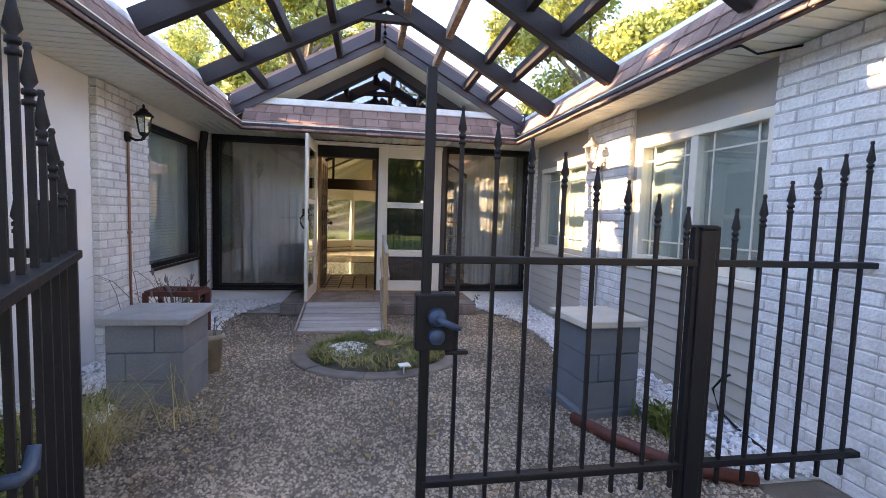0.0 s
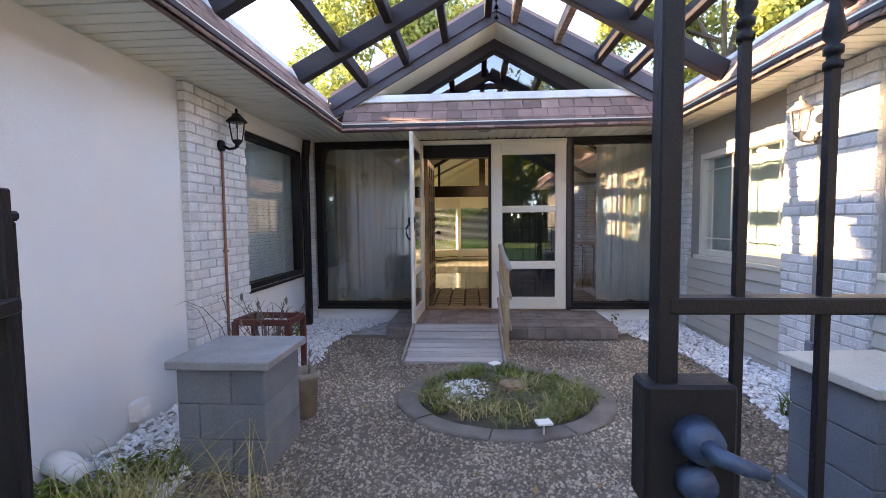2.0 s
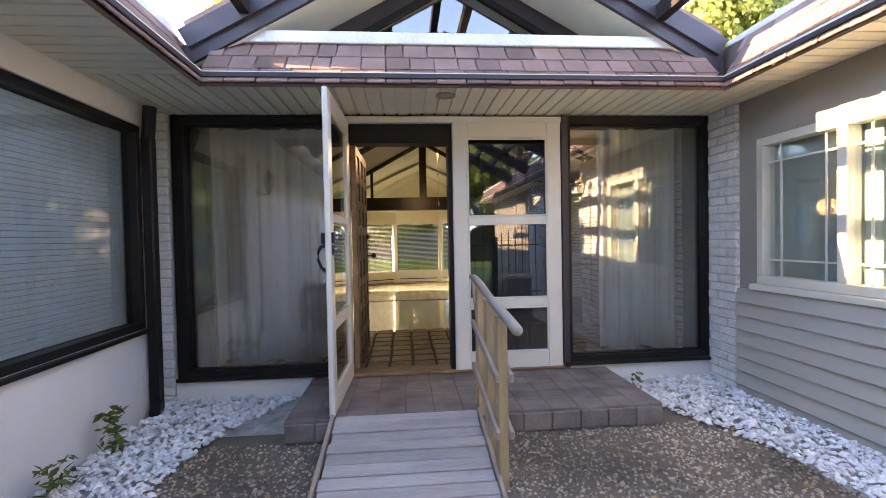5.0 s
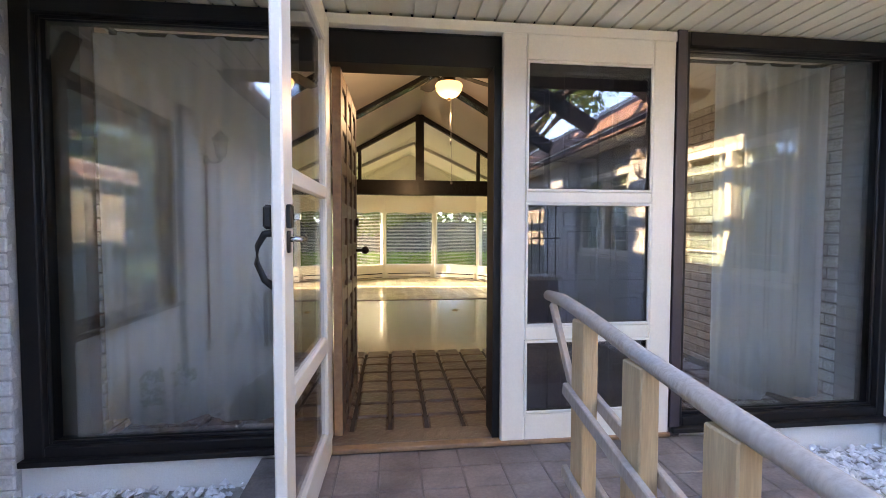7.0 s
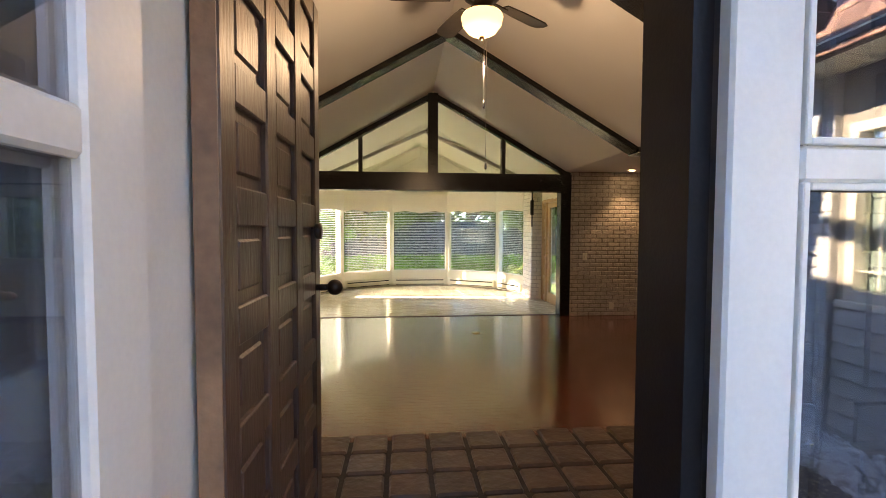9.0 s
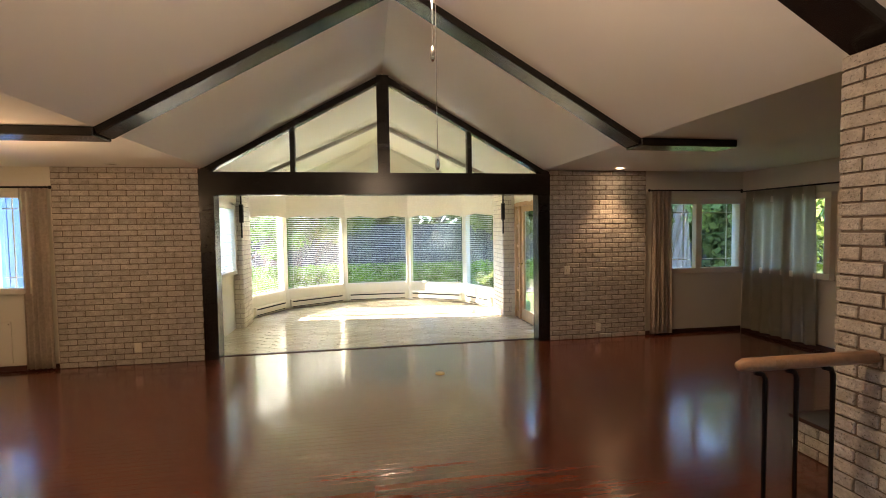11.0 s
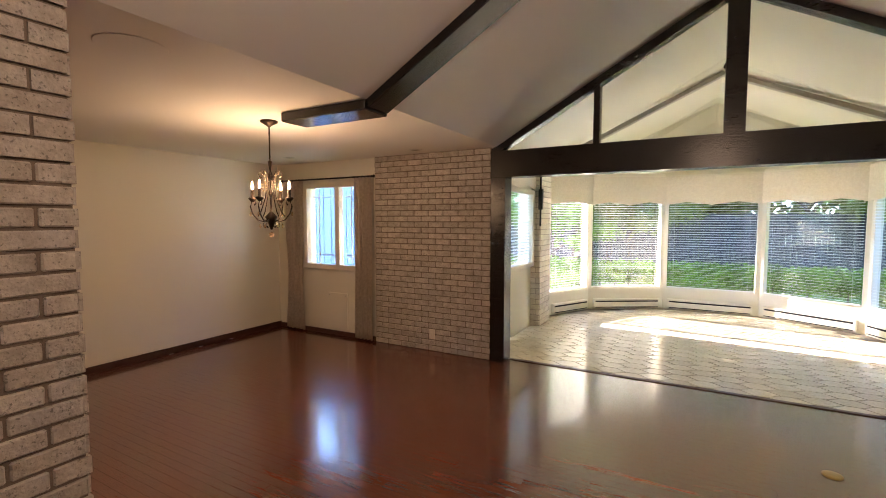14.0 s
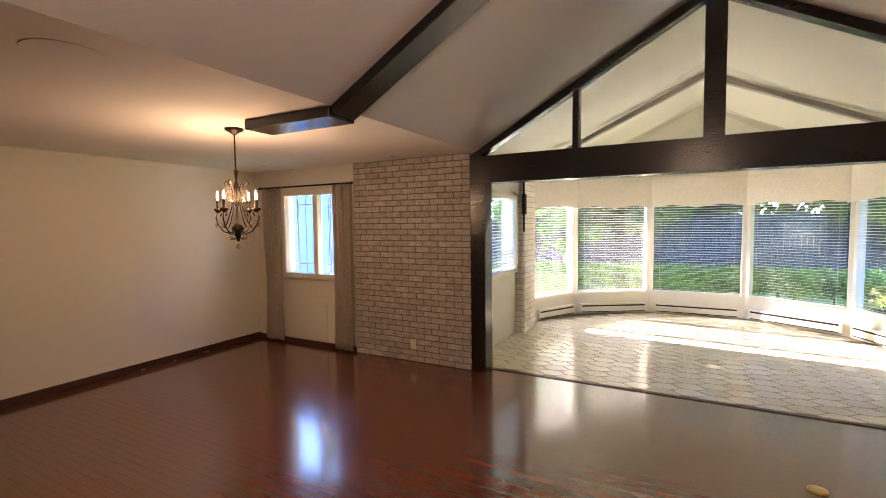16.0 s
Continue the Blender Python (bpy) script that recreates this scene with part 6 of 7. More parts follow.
# ---------------------------------------------------------------- sunroom
# glazing of the bay, blinds, valances and heaters
bays = list(zip(SB, SB[1:]))
for i, ((xa, ya), (xb, yb)) in enumerate(bays):
    L = math.hypot(xb - xa, yb - ya)
    ang = math.degrees(math.atan2(yb - ya, xb - xa))
    m = pose(xa, ya, 0, 0, 0, ang)
    w = thing("window_bay", "tall cream framed bay window", "window", "bay windows", "structure")
    for a in ((0.0, 0.075, -0.055, 0.055, 0.28, 2.0), (L - 0.075, L, -0.055, 0.055, 0.28, 2.0), (0.075, L - 0.075, -0.05, 0.05, 0.28, 0.33), (0.075, L - 0.075, -0.05, 0.05, 1.93, 2.0)):
        part("window_frame", boxes((*a, 0.004)), M_SUNW, w)
    part("pane", boxes((0.075, L - 0.075, 0.02, 0.025, 0.33, 1.93)), M_GLASS, w)
    w.matrix_basis = m
    b = thing("window_blind", "white horizontal blind lowered with open slats", "blind", "bay blinds")
    part("head_rail", boxes((0.085, L - 0.085, -0.10, -0.055, 1.90, 1.95, 0.004)), M_BLIND, b)
    part("bottom_rail", boxes((0.09, L - 0.09, -0.10, -0.06, 0.335, 0.352, 0.003)), M_BLIND, b)
    sl = mesh_of("slat", boxes((0.09, L - 0.09, -0.020, 0.020, -0.0010, 0.0010)), M_BLIND)
    for k in range(37):
        piece("slat", sl, b, pose(0, -0.08, 0.375 + k * 0.0415, -9))
    for u in (0.18, L - 0.18):
        bm = bmesh.new()
        rod(bm, (u, -0.08, 0.35), (u, -0.08, 1.92), 0.0012, n=4)
        part("ladder_cord", bm, M_BLIND, b)
    b.matrix_basis = m
    v = thing("valance", "cream lattice valance with scalloped lower edge", "valance", "valances")
    bm = bmesh.new()
    n, sc = 24, 2 if L > 1.2 else 1
    edge = []
    for k in range(n + 1):
        ph = (k / n * sc) % 1.0
        edge.append((-0.02 + (L + 0.04) * k / n, 1.80 + 0.055 * (1 - abs(2 * ph - 1)) ** 0.8))
    prism(bm, edge + [(L + 0.02, 2.30), (-0.02, 2.30)], -0.147, -0.135)
    part("board", bm, M_VAL, v)
    part("top_shelf", boxes((-0.02, L + 0.02, -0.135, -0.06, 2.30, 2.31)), M_VAL, v)
    v.matrix_basis = m
    h = thing("baseboard_heater", "cream baseboard heater with dark slot below window", "heater", "baseboard heaters")
    part("case", boxes((0.1, L - 0.1, -0.125, -0.062, F + 0.03, F + 0.19, 0.005)), M_SUNW, h)
    part("slot", boxes((0.13, L - 0.13, -0.129, -0.124, F + 0.135, F + 0.16)), M_BLACKW, h)
    part("slot", boxes((0.13, L - 0.13, -0.129, -0.124, F + 0.035, F + 0.048)), M_BLACKW, h)
    h.matrix_basis = m
# side window of the sunroom with blind and valance
casement("window_sun_left", "cream side window of the sunroom", 'x', -2.29, 1, 13.55, 14.93, 0.86, 1.98, M_SUNW, M_GLASS, (), 0.06, -0.1)
b = thing("window_blind", "white horizontal blind lowered with open slats", "blind", "bay blinds")
sl = mesh_of("slat", boxes((-0.021, 0.021, 13.6, 14.88, -0.0012, 0.0012)), M_BLIND)
for k in range(25):
    piece("slat", sl, b, pose(-2.25, 0, 0.89 + k * 0.0415, 0, 10, 0))
part("head_rail", boxes((-2.265, -2.22, 13.6, 14.88, 1.92, 1.97, 0.004)), M_BLIND, b)
for nm, x, y0, y1 in (("valance", -2.205, 13.4, 15.05), ("valance", 2.58, 13.4, 14.95)):
    v = thing(nm, "cream lattice valance with scalloped lower edge", "valance", "valances")
    bm = bmesh.new()
    n = 24
    edge = [(y0 + (y1 - y0) * k / n, 1.98 + 0.06 * (1 - abs(2 * ((k / n * 2) % 1.0) - 1))) for k in range(n + 1)]
    prism(bm, edge + [(y1, 2.30), (y0, 2.30)], -0.006, 0.006)
    for q in bm.verts:
        q.co = Vector((x + q.co.y, q.co.x, q.co.z))
    part("board", bm, M_VAL, v)
# oak garden door
od = thing("door_garden", "honey oak glazed garden door with narrow sidelight", "door", kind="structure")
X0 = 2.575
for y0, y1, z0, z1 in ((13.900, 13.958, F, 2.0), (14.912, 14.970, F, 2.0), (14.671, 14.740, F, 2.0), (13.958, 14.912, 1.93, 2.0)):
    part("frame", boxes((X0, X0 + 0.10, y0, y1, z0, z1, 0.004)), M_OAK, od)
for y0, y1, z0, z1 in ((13.958, 14.061, F, 1.93), (14.567, 14.671, F, 1.93), (14.061, 14.567, F, 0.13), (14.061, 14.567, 1.83, 1.93)):
    part("rail", boxes((X0 + 0.03, X0 + 0.07, y0, y1, z0, z1, 0.004)), M_OAK, od)
part("pane", boxes((X0 + 0.048, X0 + 0.052, 14.061, 14.567, 0.13, 1.83)), M_GLASS, od)
for z0, z1 in ((F, 0.05), (0.40, 0.45), (0.80, 0.85), (1.20, 1.25), (1.56, 1.61), (1.88, 1.93)):
    part("sidelight_bar", boxes((X0 + 0.03, X0 + 0.07, 14.740, 14.912, z0, z1, 0.003)), M_OAK, od)
part("sidelight_pane", boxes((X0 + 0.048, X0 + 0.052, 14.740, 14.912, 0.05, 1.88)), M_GLASS, od)
bm = bmesh.new()
rod(bm, (X0 + 0.03, 14.613, 0.92), (X0 - 0.03, 14.613, 0.92), 0.01)
tube(bm, [(X0 - 0.03, 14.613, 0.92), (X0 - 0.035, 14.567, 0.92), (X0 - 0.035, 14.498, 0.915)], 0.009, 7)
part("handle", bm, M_BRASS, od, "brass lever handle", True)
# brick piers of the bay (core; bricks come last) and iron brackets
struct("sun_pier_left", boxes((-2.42, -2.13, 15.02, 15.55, F, 2.3)), M_MORTARSUN, "cream painted brick pier of the bay")
struct("sun_pier_right", boxes((2.375, 2.70, 15.01, 15.62, F, 2.3)), M_MORTARSUN, "cream painted brick pier of the bay")
for x, y in ((-2.11, 14.97), (2.36, 14.96)):
    k = thing("wall_bracket", "black iron hanging bracket on brick pier", "bracket", "pier brackets")
    part("bar", boxes((x - 0.012, x + 0.012, y - 0.02, y, 1.45, 2.18, 0.003)), M_BLACK, k)
    part("arm", boxes((x - 0.03, x + 0.03, y - 0.03, y + 0.03, 1.70, 2.0, 0.004)), M_BLACK, k)
bm = bmesh.new()
for s, xe in ((-1, -2.5), (1, 2.84)):
    bar(bm, (xe, 15.6, 2.28), (CX, 15.6, 3.50), 0.1, 0.06)
solid("ceiling_beam", bm, M_TAUPE, "brown beam pair under the sunroom ceiling", "beam")
bm = bmesh.new()
lathe(bm, CX, 14.6, [(0.03, 3.34), (0.05, 3.30), (0.03, 3.27), (0.015, 3.22)], 12)
solid("ceiling_hook", bm, M_BRONZE, "small bronze hook plate under the sunroom ridge", "hook", smooth=True)

# ---------------------------------------------------------------- back garden and trees


def leaf_cloud(name, clumps, n, size, m, parent=None, label="", seed=1):
    """Leaves as small bent quads scattered in and around clumps (x, y, z, r)."""
    rng = np.random.RandomState(seed)
    c = np.array(clumps)
    pick = rng.choice(len(c), n, p=(c[:, 3] ** 2) / (c[:, 3] ** 2).sum())
    d = rng.normal(size=(n, 3))
    d /= np.linalg.norm(d, axis=1)[:, None]
    r = c[pick, 3:4] * rng.uniform(0.35, 1.12, (n, 1)) ** 0.6
    pos = c[pick, :3] + d * r * np.array([1, 1, 0.8])
    q = rng.normal(size=(n, 3))
    q /= np.linalg.norm(q, axis=1)[:, None]
    p = np.cross(q, d)
    p /= np.linalg.norm(p, axis=1)[:, None] + 1e-6
    s = size * rng.uniform(0.6, 1.4, (n, 1))
    v = np.stack([pos - q * s, pos + p * s * 0.5, pos + q * s, pos - p * s * 0.5], 1).reshape(-1, 3)
    f = np.arange(n * 4).reshape(n, 4)
    me = bpy.data.meshes.new(name)
    me.from_pydata(v.tolist(), [], f.tolist())
    me.materials.append(m)
    ob = new(name, me)
    if parent:
        ob.parent = parent
    if label:
        tagged(ob, label)
    return ob


def tree(x, y, z, h, spread, m, label, seed, n=7000, size=0.16, low=0.35):
    rng = random.Random(seed)
    t = thing("tree", label, "tree", "garden trees")
    bm = bmesh.new()
    top = Vector((x + rng.uniform(-0.5, 0.5), y, z + h * 0.62))
    tube(bm, [(x, y, z - 0.05), (x + 0.06, y, z + h * 0.2), (x - 0.1, y + 0.1, z + h * 0.42), top], [h * 0.028, h * 0.022, h * 0.016, h * 0.008], 9)
    tr = part("trunk", bm, M_BARK, t)
    clumps = []
    for k in range(11):
        a, e = k * 2.4 + rng.uniform(-0.3, 0.3), rng.uniform(0.1, 1.0)
        s = Vector((x, y, z + h * rng.uniform(low, 0.58)))
        e1 = s + Vector((math.cos(a), math.sin(a), 0)) * spread * rng.uniform(0.5, 1.0) + Vector((0, 0, h * rng.uniform(0.08, 0.36)))
        bm = bmesh.new()
        tube(bm, [s, s.lerp(e1, 0.5) + Vector((0, 0, h * 0.03)), e1], [h * 0.009, h * 0.006, h * 0.002], 6)
        part("limb", bm, M_BARK, tr)
        for _ in range(5):
            c = s.lerp(e1, rng.uniform(0.55, 1.15)) + Vector((rng.uniform(-1, 1), rng.uniform(-1, 1), rng.uniform(-0.5, 0.8))) * spread * 0.22
            clumps.append((c.x, c.y, c.z, spread * rng.uniform(0.12, 0.24)))
    leaf_cloud("crown", clumps, n, size, m, t, "", seed)
    return t


B = -0.25
for i, (x, y, h) in enumerate(((-3.2, -10.5, 7.5), (0.8, -12.5, 8.5), (4.6, -10.0, 7.0))):
    tree(x, y, G, h, 2.6, M_LEAF, "green street tree beyond the gate", 60 + i, 9000, 0.13, 0.12)
tree(-9.0, 34.5, B, 16.0, 5.0, M_LEAFY, "tall green garden tree behind the house", 51, 22000, 0.12)
tree(-2.0, 30.5, B, 9.0, 3.6, M_LEAF, "green garden tree beyond the fence", 52, 12000, 0.13, 0.15)
tree(6.5, 31.0, B, 9.0, 3.8, M_LEAF, "green garden tree beyond the fence", 53, 12000, 0.13, 0.15)
tree(-9.5, 14.6, B, 7.5, 2.2, M_LEAF, "green garden tree beside the house", 41, 5000, 0.12, 0.45)
# out of view, added to keep the sun off the near east wall
tree(-8.5, 3.2, G, 8.5, 1.9, M_LEAF, "unseen green tree added to shade the east wing wall", 42, 6000, 0.12, 0.5)
tree(-3.5, 24.5, B, 17.0, 5.5, M_LEAFY, "tall green garden tree behind the house", 1, 34000, 0.12)
tree(0.5, 33.0, B, 14.0, 5.0, M_LEAF, "tall green garden tree behind the house", 12, 16000, 0.13)
tree(10.5, 21.0, B, 15.5, 5.5, M_LEAFY, "tall tree with yellowing leaves behind the house", 2, 34000, 0.12)
tree(18.0, 21.0, B, 13.0, 5.0, M_LEAFY, "tall tree with yellowing leaves behind the house", 3, 18000, 0.12)
tree(-13.0, 23.5, B, 10.0, 3.2, M_LEAF, "green garden tree beside the lawn", 4, 9000, 0.15, 0.2)
tree(-13.0, 29.0, B, 11.0, 3.6, M_LEAF, "green garden tree beside the lawn", 44, 9000, 0.15, 0.2)
tree(3.5, 29.5, B, 7.0, 3.0, M_LEAF, "small green garden tree near the fence", 5, 8000, 0.11, 0.2)
tree(-1.0, 25.5, B, 6.0, 2.8, M_LEAF, "small green garden tree near the fence", 6, 8000, 0.10, 0.2)
tree(-3.8, 21.5, B, 4.2, 1.7, M_HEDGE, "bright green young garden tree", 7, 6000, 0.07, 0.15)
tree(7.5, 26.0, B, 6.5, 3.0, M_LEAF, "small green garden tree near the fence", 8, 8000, 0.11, 0.2)
tree(14.0, 19.5, B, 6.0, 2.6, M_LEAF, "small green garden tree beside the lawn", 9, 7000, 0.10, 0.2)
tree(2.6, -1.2, G, 6.0, 1.9, M_LEAF, "garden tree beside the gate", 10, 4000, 0.06, 0.45)
# the woods beyond the garden fence
rng = random.Random(5)
cl = [(rng.uniform(-28, 28), 31.0 + rng.uniform(-1.5, 2.5), rng.uniform(0.2, 9.0) + 0.8 * math.sin(k), rng.uniform(0.9, 1.7)) for k in range(420)]
cl += [(rng.uniform(-9, 14), rng.uniform(24.5, 26.8), rng.uniform(1.6, 6.0), rng.uniform(0.6, 1.1)) for k in range(90)]
cl += [(rng.uniform(6.0, 13.5), rng.uniform(21.0, 25.0), rng.uniform(1.5, 5.0), rng.uniform(0.6, 1.0)) for k in range(55)]
cl += [(-13.5 + rng.uniform(-2, 2), rng.uniform(17.5, 30), rng.uniform(0.4, 3.4), rng.uniform(0.5, 0.9)) for k in range(90)]
cl += [(14.5 + rng.uniform(-1.5, 2), rng.uniform(8.0, 27), rng.uniform(0.3, 7.0), rng.uniform(0.8, 1.5)) for k in range(190)]
tagged(leaf_cloud("far_woods", cl, 190000, 0.19, M_LEAF, None, "", 70), "dark green woods beyond the garden fence", "woods", "", "stuff")
cl = [(rng.uniform(-15, 15), -15.5 + rng.uniform(-2.0, 1.5), rng.uniform(0.2, 6.5), rng.uniform(0.8, 1.5)) for k in range(170)]
tagged(leaf_cloud("street_woods", cl, 50000, 0.20, M_LEAF, None, "", 71), "dark green trees across the street from the gate", "woods", "", "stuff")
# clipped hedge in the back garden
hd = thing("hedge", "clipped bright green hedge behind the bay", "hedge")
cl = []
for k in range(60):
    x = -4.5 + 9.5 * k / 59
    cl += [(x, 20.3, 0.16, 0.28), (x, 20.2, 0.40, 0.24)]
leaf_cloud("foliage", cl, 16000, 0.045, M_HEDGE, hd, "", 21)
bm = bmesh.new()
for k in range(30):
    rod(bm, (-4.4 + 9.3 * k / 29, 20.3, B), (-4.4 + 9.3 * k / 29 + 0.08 * math.sin(k * 5), 20.3, 0.3), 0.02, 0.01, 5)
part("stems", bm, M_BARK, hd)
# shrubs by the bay
for i, (x, y, r) in enumerate(((-2.6, 18.6, 0.5), (-3.4, 18.0, 0.55), (3.3, 19.6, 0.4), (5.5, 20.5, 0.6))):
    sh = thing("shrub", "leafy green shrub on the lawn", "shrub", "garden shrubs")
    bm = bmesh.new()
    for k in range(7):
        rod(bm, (x, y, B), (x + 0.3 * r * math.cos(k), y + 0.3 * r * math.sin(k), B + r), 0.012, 0.005, 5)
    part("stems", bm, M_BARK, sh)
    leaf_cloud("foliage", [(x + 0.5 * r * math.cos(k * 1.1), y + 0.5 * r * math.sin(k * 1.1), B + r * (0.5 + 0.25 * (k % 3)), 0.45 * r) for k in range(9)], 2200, 0.045, M_HEDGE if i < 2 else M_LEAF, sh, "", 30 + i)
# board fences
def board_fence(x0, y0, x1, y1, h, label, m, step=0.16):
    fc = thing("board_fence", label, "fence", "garden fences")
    d = Vector((x1 - x0, y1 - y0, 0))
    n = min(290, int(d.length / step))
    st = d.length / n
    me = mesh_of("board", boxes((-st / 2 + 0.004, st / 2 - 0.004, -0.012, 0.012, 0, h, 0.003)), m)
    a = math.degrees(math.atan2(d.y, d.x))
    for i in range(n):
        p = Vector((x0, y0, 0)) + d * ((i + 0.5) / n)
        piece("board", me, fc, pose(p.x, p.y, B + 0.012 * math.sin(i * 1.7), 0, 0, a))
    for z in (0.3, h - 0.3):
        bm = bmesh.new()
        bar(bm, (x0, y0 + 0.03, B + z), (x1, y1 + 0.03, B + z), 0.04, 0.09)
        part("rail", bm, m, fc)
# pale vinyl; the dim blue skylight on it is put into the colour
M_BLUEF = mat("vinyl fence shaded blue", (0.06, 0.125, 0.27), 0.5, scale=2, fine=60, bump=0.03, amount=0.2)
board_fence(-20, 27.5, 18, 27.5, 2.0, "weathered grey board fence at the garden end", M_FENCE)
board_fence(-12.0, 15.1, -4.6, 15.1, 2.5, "vinyl privacy fence beside the house, blue shade in its colour", M_BLUEF, 0.19)
board_fence(18, 13, 18, 27.4, 1.8, "weathered grey board fence along the lawn", M_FENCE)
# paving behind the hedge
struct("garden_path", boxes((-4, 5, 18.9, 19.7, B - 0.05, B + 0.02)), M_EDGE, "brown mulch strip in front of the hedge")
# closing walls of the wings behind the gate
struct("garden_wall_front", boxes((-2.35, -2.2, -9.0, -3.0, 0, 2.3)), M_STUCCO, "white stucco garden wall")

# ---------------------------------------------------------------- pieces: bricks, shingles, tiles, boards


def brick_mesh(name, l, d, h, m):
    """A brick with softened edges, long side along x, centred."""
    bm = bmesh.new()
    box(bm, -l / 2, l / 2, -d / 2, d / 2, -h / 2, h / 2, 0.005)
    return mesh_of(name, bm, m)


rng = random.Random(42)


def brick_face(parent, m, origin, along, normal, length, z0, z1, limit=300, bl=0.225, gap=0.011, course=0.0815, proud=0.012, seed_shift=0.0):
    """Running bond over a face: each brick an object that shares one of a few meshes; past the limit one joined mesh."""
    along, normal, origin = Vector(along), Vector(normal), Vector(origin)
    a = math.degrees(math.atan2(along.y, along.x))
    n = int(round((z1 - z0) / course))
    ch = (z1 - z0) / n
    made, rest = 0, bmesh.new()
    cache = {}
    for j in range(n):
        z = z0 + ch * (j + 0.5)
        u = -(bl + gap) * (0.5 if j % 2 else 0.0) - seed_shift
        while u < length - 0.005:
            u0, u1 = max(0.0, u), min(length, u + bl)
            if u1 - u0 > 0.02:
                l = round(u1 - u0, 3)
                out = proud + rng.uniform(-0.003, 0.003)
                p = origin + along * ((u0 + u1) / 2) + normal * (out - 0.02)
                if made < limit:
                    if l not in cache:
                        cache[l] = brick_mesh("brick", l, 0.04, ch - gap, m)
                    piece("brick", cache[l], parent, pose(p.x, p.y, z, rng.uniform(-0.5, 0.5), rng.uniform(-0.25, 0.25), a + rng.uniform(-0.3, 0.3)))
                    made += 1
                else:
                    vv = bmesh.ops.create_cube(rest, size=1.0, matrix=Matrix.Translation((p.x, p.y, z)) @ Matrix.Rotation(radians(a), 4, 'Z') @ Matrix.Diagonal((l, 0.04, ch - gap, 1)))
            u += bl + gap
    if rest.verts:
        tagged(part("brickwork", rest, m, parent), "", "", "", "stuff")
    else:
        rest.free()


def get(name):
    return bpy.data.objects[name]


# end wall panels and the hall walls
brick_face(get("brick_panel_left"), M_BRICKIN, (-3.75, WALL_Y - 0.03, 0), (1, 0, 0), (0, -1, 0), 1.629, F, CEIL - 0.004, bl=0.193, gap=0.0105, course=0.0695)
brick_face(get("brick_panel_right"), M_BRICKIN, (2.481, WALL_Y - 0.03, 0), (1, 0, 0), (0, -1, 0), 1.489, F, CEIL - 0.004, seed_shift=0.06, bl=0.193, gap=0.0105, course=0.0695)
brick_face(get("wall_hall_left"), M_BRICKIN, (-1.87, 9.09, 0), (0, -1, 0), (1, 0, 0), 2.4, F, CEIL - 0.004, limit=320, bl=0.193, gap=0.0105, course=0.0695)
brick_face(get("wall_hall_right"), M_BRICKIN, (2.205, 8.9, 0), (0, -1, 0), (-1, 0, 0), 2.3, F, CEIL - 0.004, bl=0.193, gap=0.0105, course=0.0695)
brick_face(get("wall_hall_left"), M_BRICKIN, (-2.06, 9.09, 0), (1, 0, 0), (0, 1, 0), 0.2, F, CEIL - 0.004, limit=0, bl=0.193, gap=0.0105, course=0.0695)
brick_face(get("wall_hall_right"), M_BRICKIN, (2.2, 8.9, 0), (1, 0, 0), (0, 1, 0), 0.2, F, CEIL - 0.004, limit=0, bl=0.193, gap=0.0105, course=0.0695)
brick_face(get("hearth"), M_BRICKIN, (2.95, 8.6, 0), (0, 1, 0), (-1, 0, 0), 1.2, F, 0.16, bl=0.193, gap=0.0105, course=0.0695)
brick_face(get("hearth"), M_BRICKIN, (2.95, 9.80, 0), (1, 0, 0), (0, 1, 0), 1.4, F, 0.16, bl=0.193, gap=0.0105, course=0.0695)
brick_face(get("sun_pier_left"), M_BRICKSUN, (-2.42, 15.02, 0), (1, 0, 0), (0, -1, 0), 0.29, F, 2.3)
brick_face(get("sun_pier_left"), M_BRICKSUN, (-2.13, 15.02, 0), (0, 1, 0), (1, 0, 0), 0.53, F, 2.3)
brick_face(get("sun_pier_right"), M_BRICKSUN, (2.375, 15.01, 0), (1, 0, 0), (0, -1, 0), 0.29, F, 2.3)
brick_face(get("sun_pier_right"), M_BRICKSUN, (2.375, 15.01, 0), (0, 1, 0), (-1, 0, 0), 0.61, F, 2.3)
# painted columns of the wings
for nm, x0, x1, y0, y1 in (("column_west", XL - 0.02, -2.10, 3.95, 4.77), ("column_east_far", 2.31, XR + 0.03, 3.73, 4.52), ("column_east_near", 2.30, XR + 0.03, 0.9, 2.25)):
    struct(nm, boxes((x0, x1, y0, y1, G - 0.1, CEIL - 0.004)), M_MORTAROUT, "white painted brick column")
brick_face(get("column_west"), M_BRICKOUT, (-2.10, 3.95, 0), (0, 1, 0), (1, 0, 0), 0.82, G, CEIL - 0.004, bl=0.193, gap=0.0095, course=0.0695)
brick_face(get("column_west"), M_BRICKOUT, (-2.15, 3.95, 0), (1, 0, 0), (0, -1, 0), 0.06, G, CEIL - 0.004, bl=0.193, gap=0.0095, course=0.0695)
brick_face(get("column_east_far"), M_BRICKOUT, (2.31, 3.73, 0), (0, 1, 0), (-1, 0, 0), 0.79, G, CEIL - 0.004, bl=0.193, gap=0.0095, course=0.0695)
brick_face(get("column_east_near"), M_BRICKOUT, (2.30, 0.9, 0), (0, 1, 0), (-1, 0, 0), 1.35, G, CEIL - 0.004, bl=0.193, gap=0.0095, course=0.0695)
brick_face(get("corner_brick_pier"), M_BRICKOUT, (2.335, 6.1, 0), (0, 1, 0), (-1, 0, 0), 0.32, G, CEIL - 0.004, bl=0.193, gap=0.0095, course=0.0695)
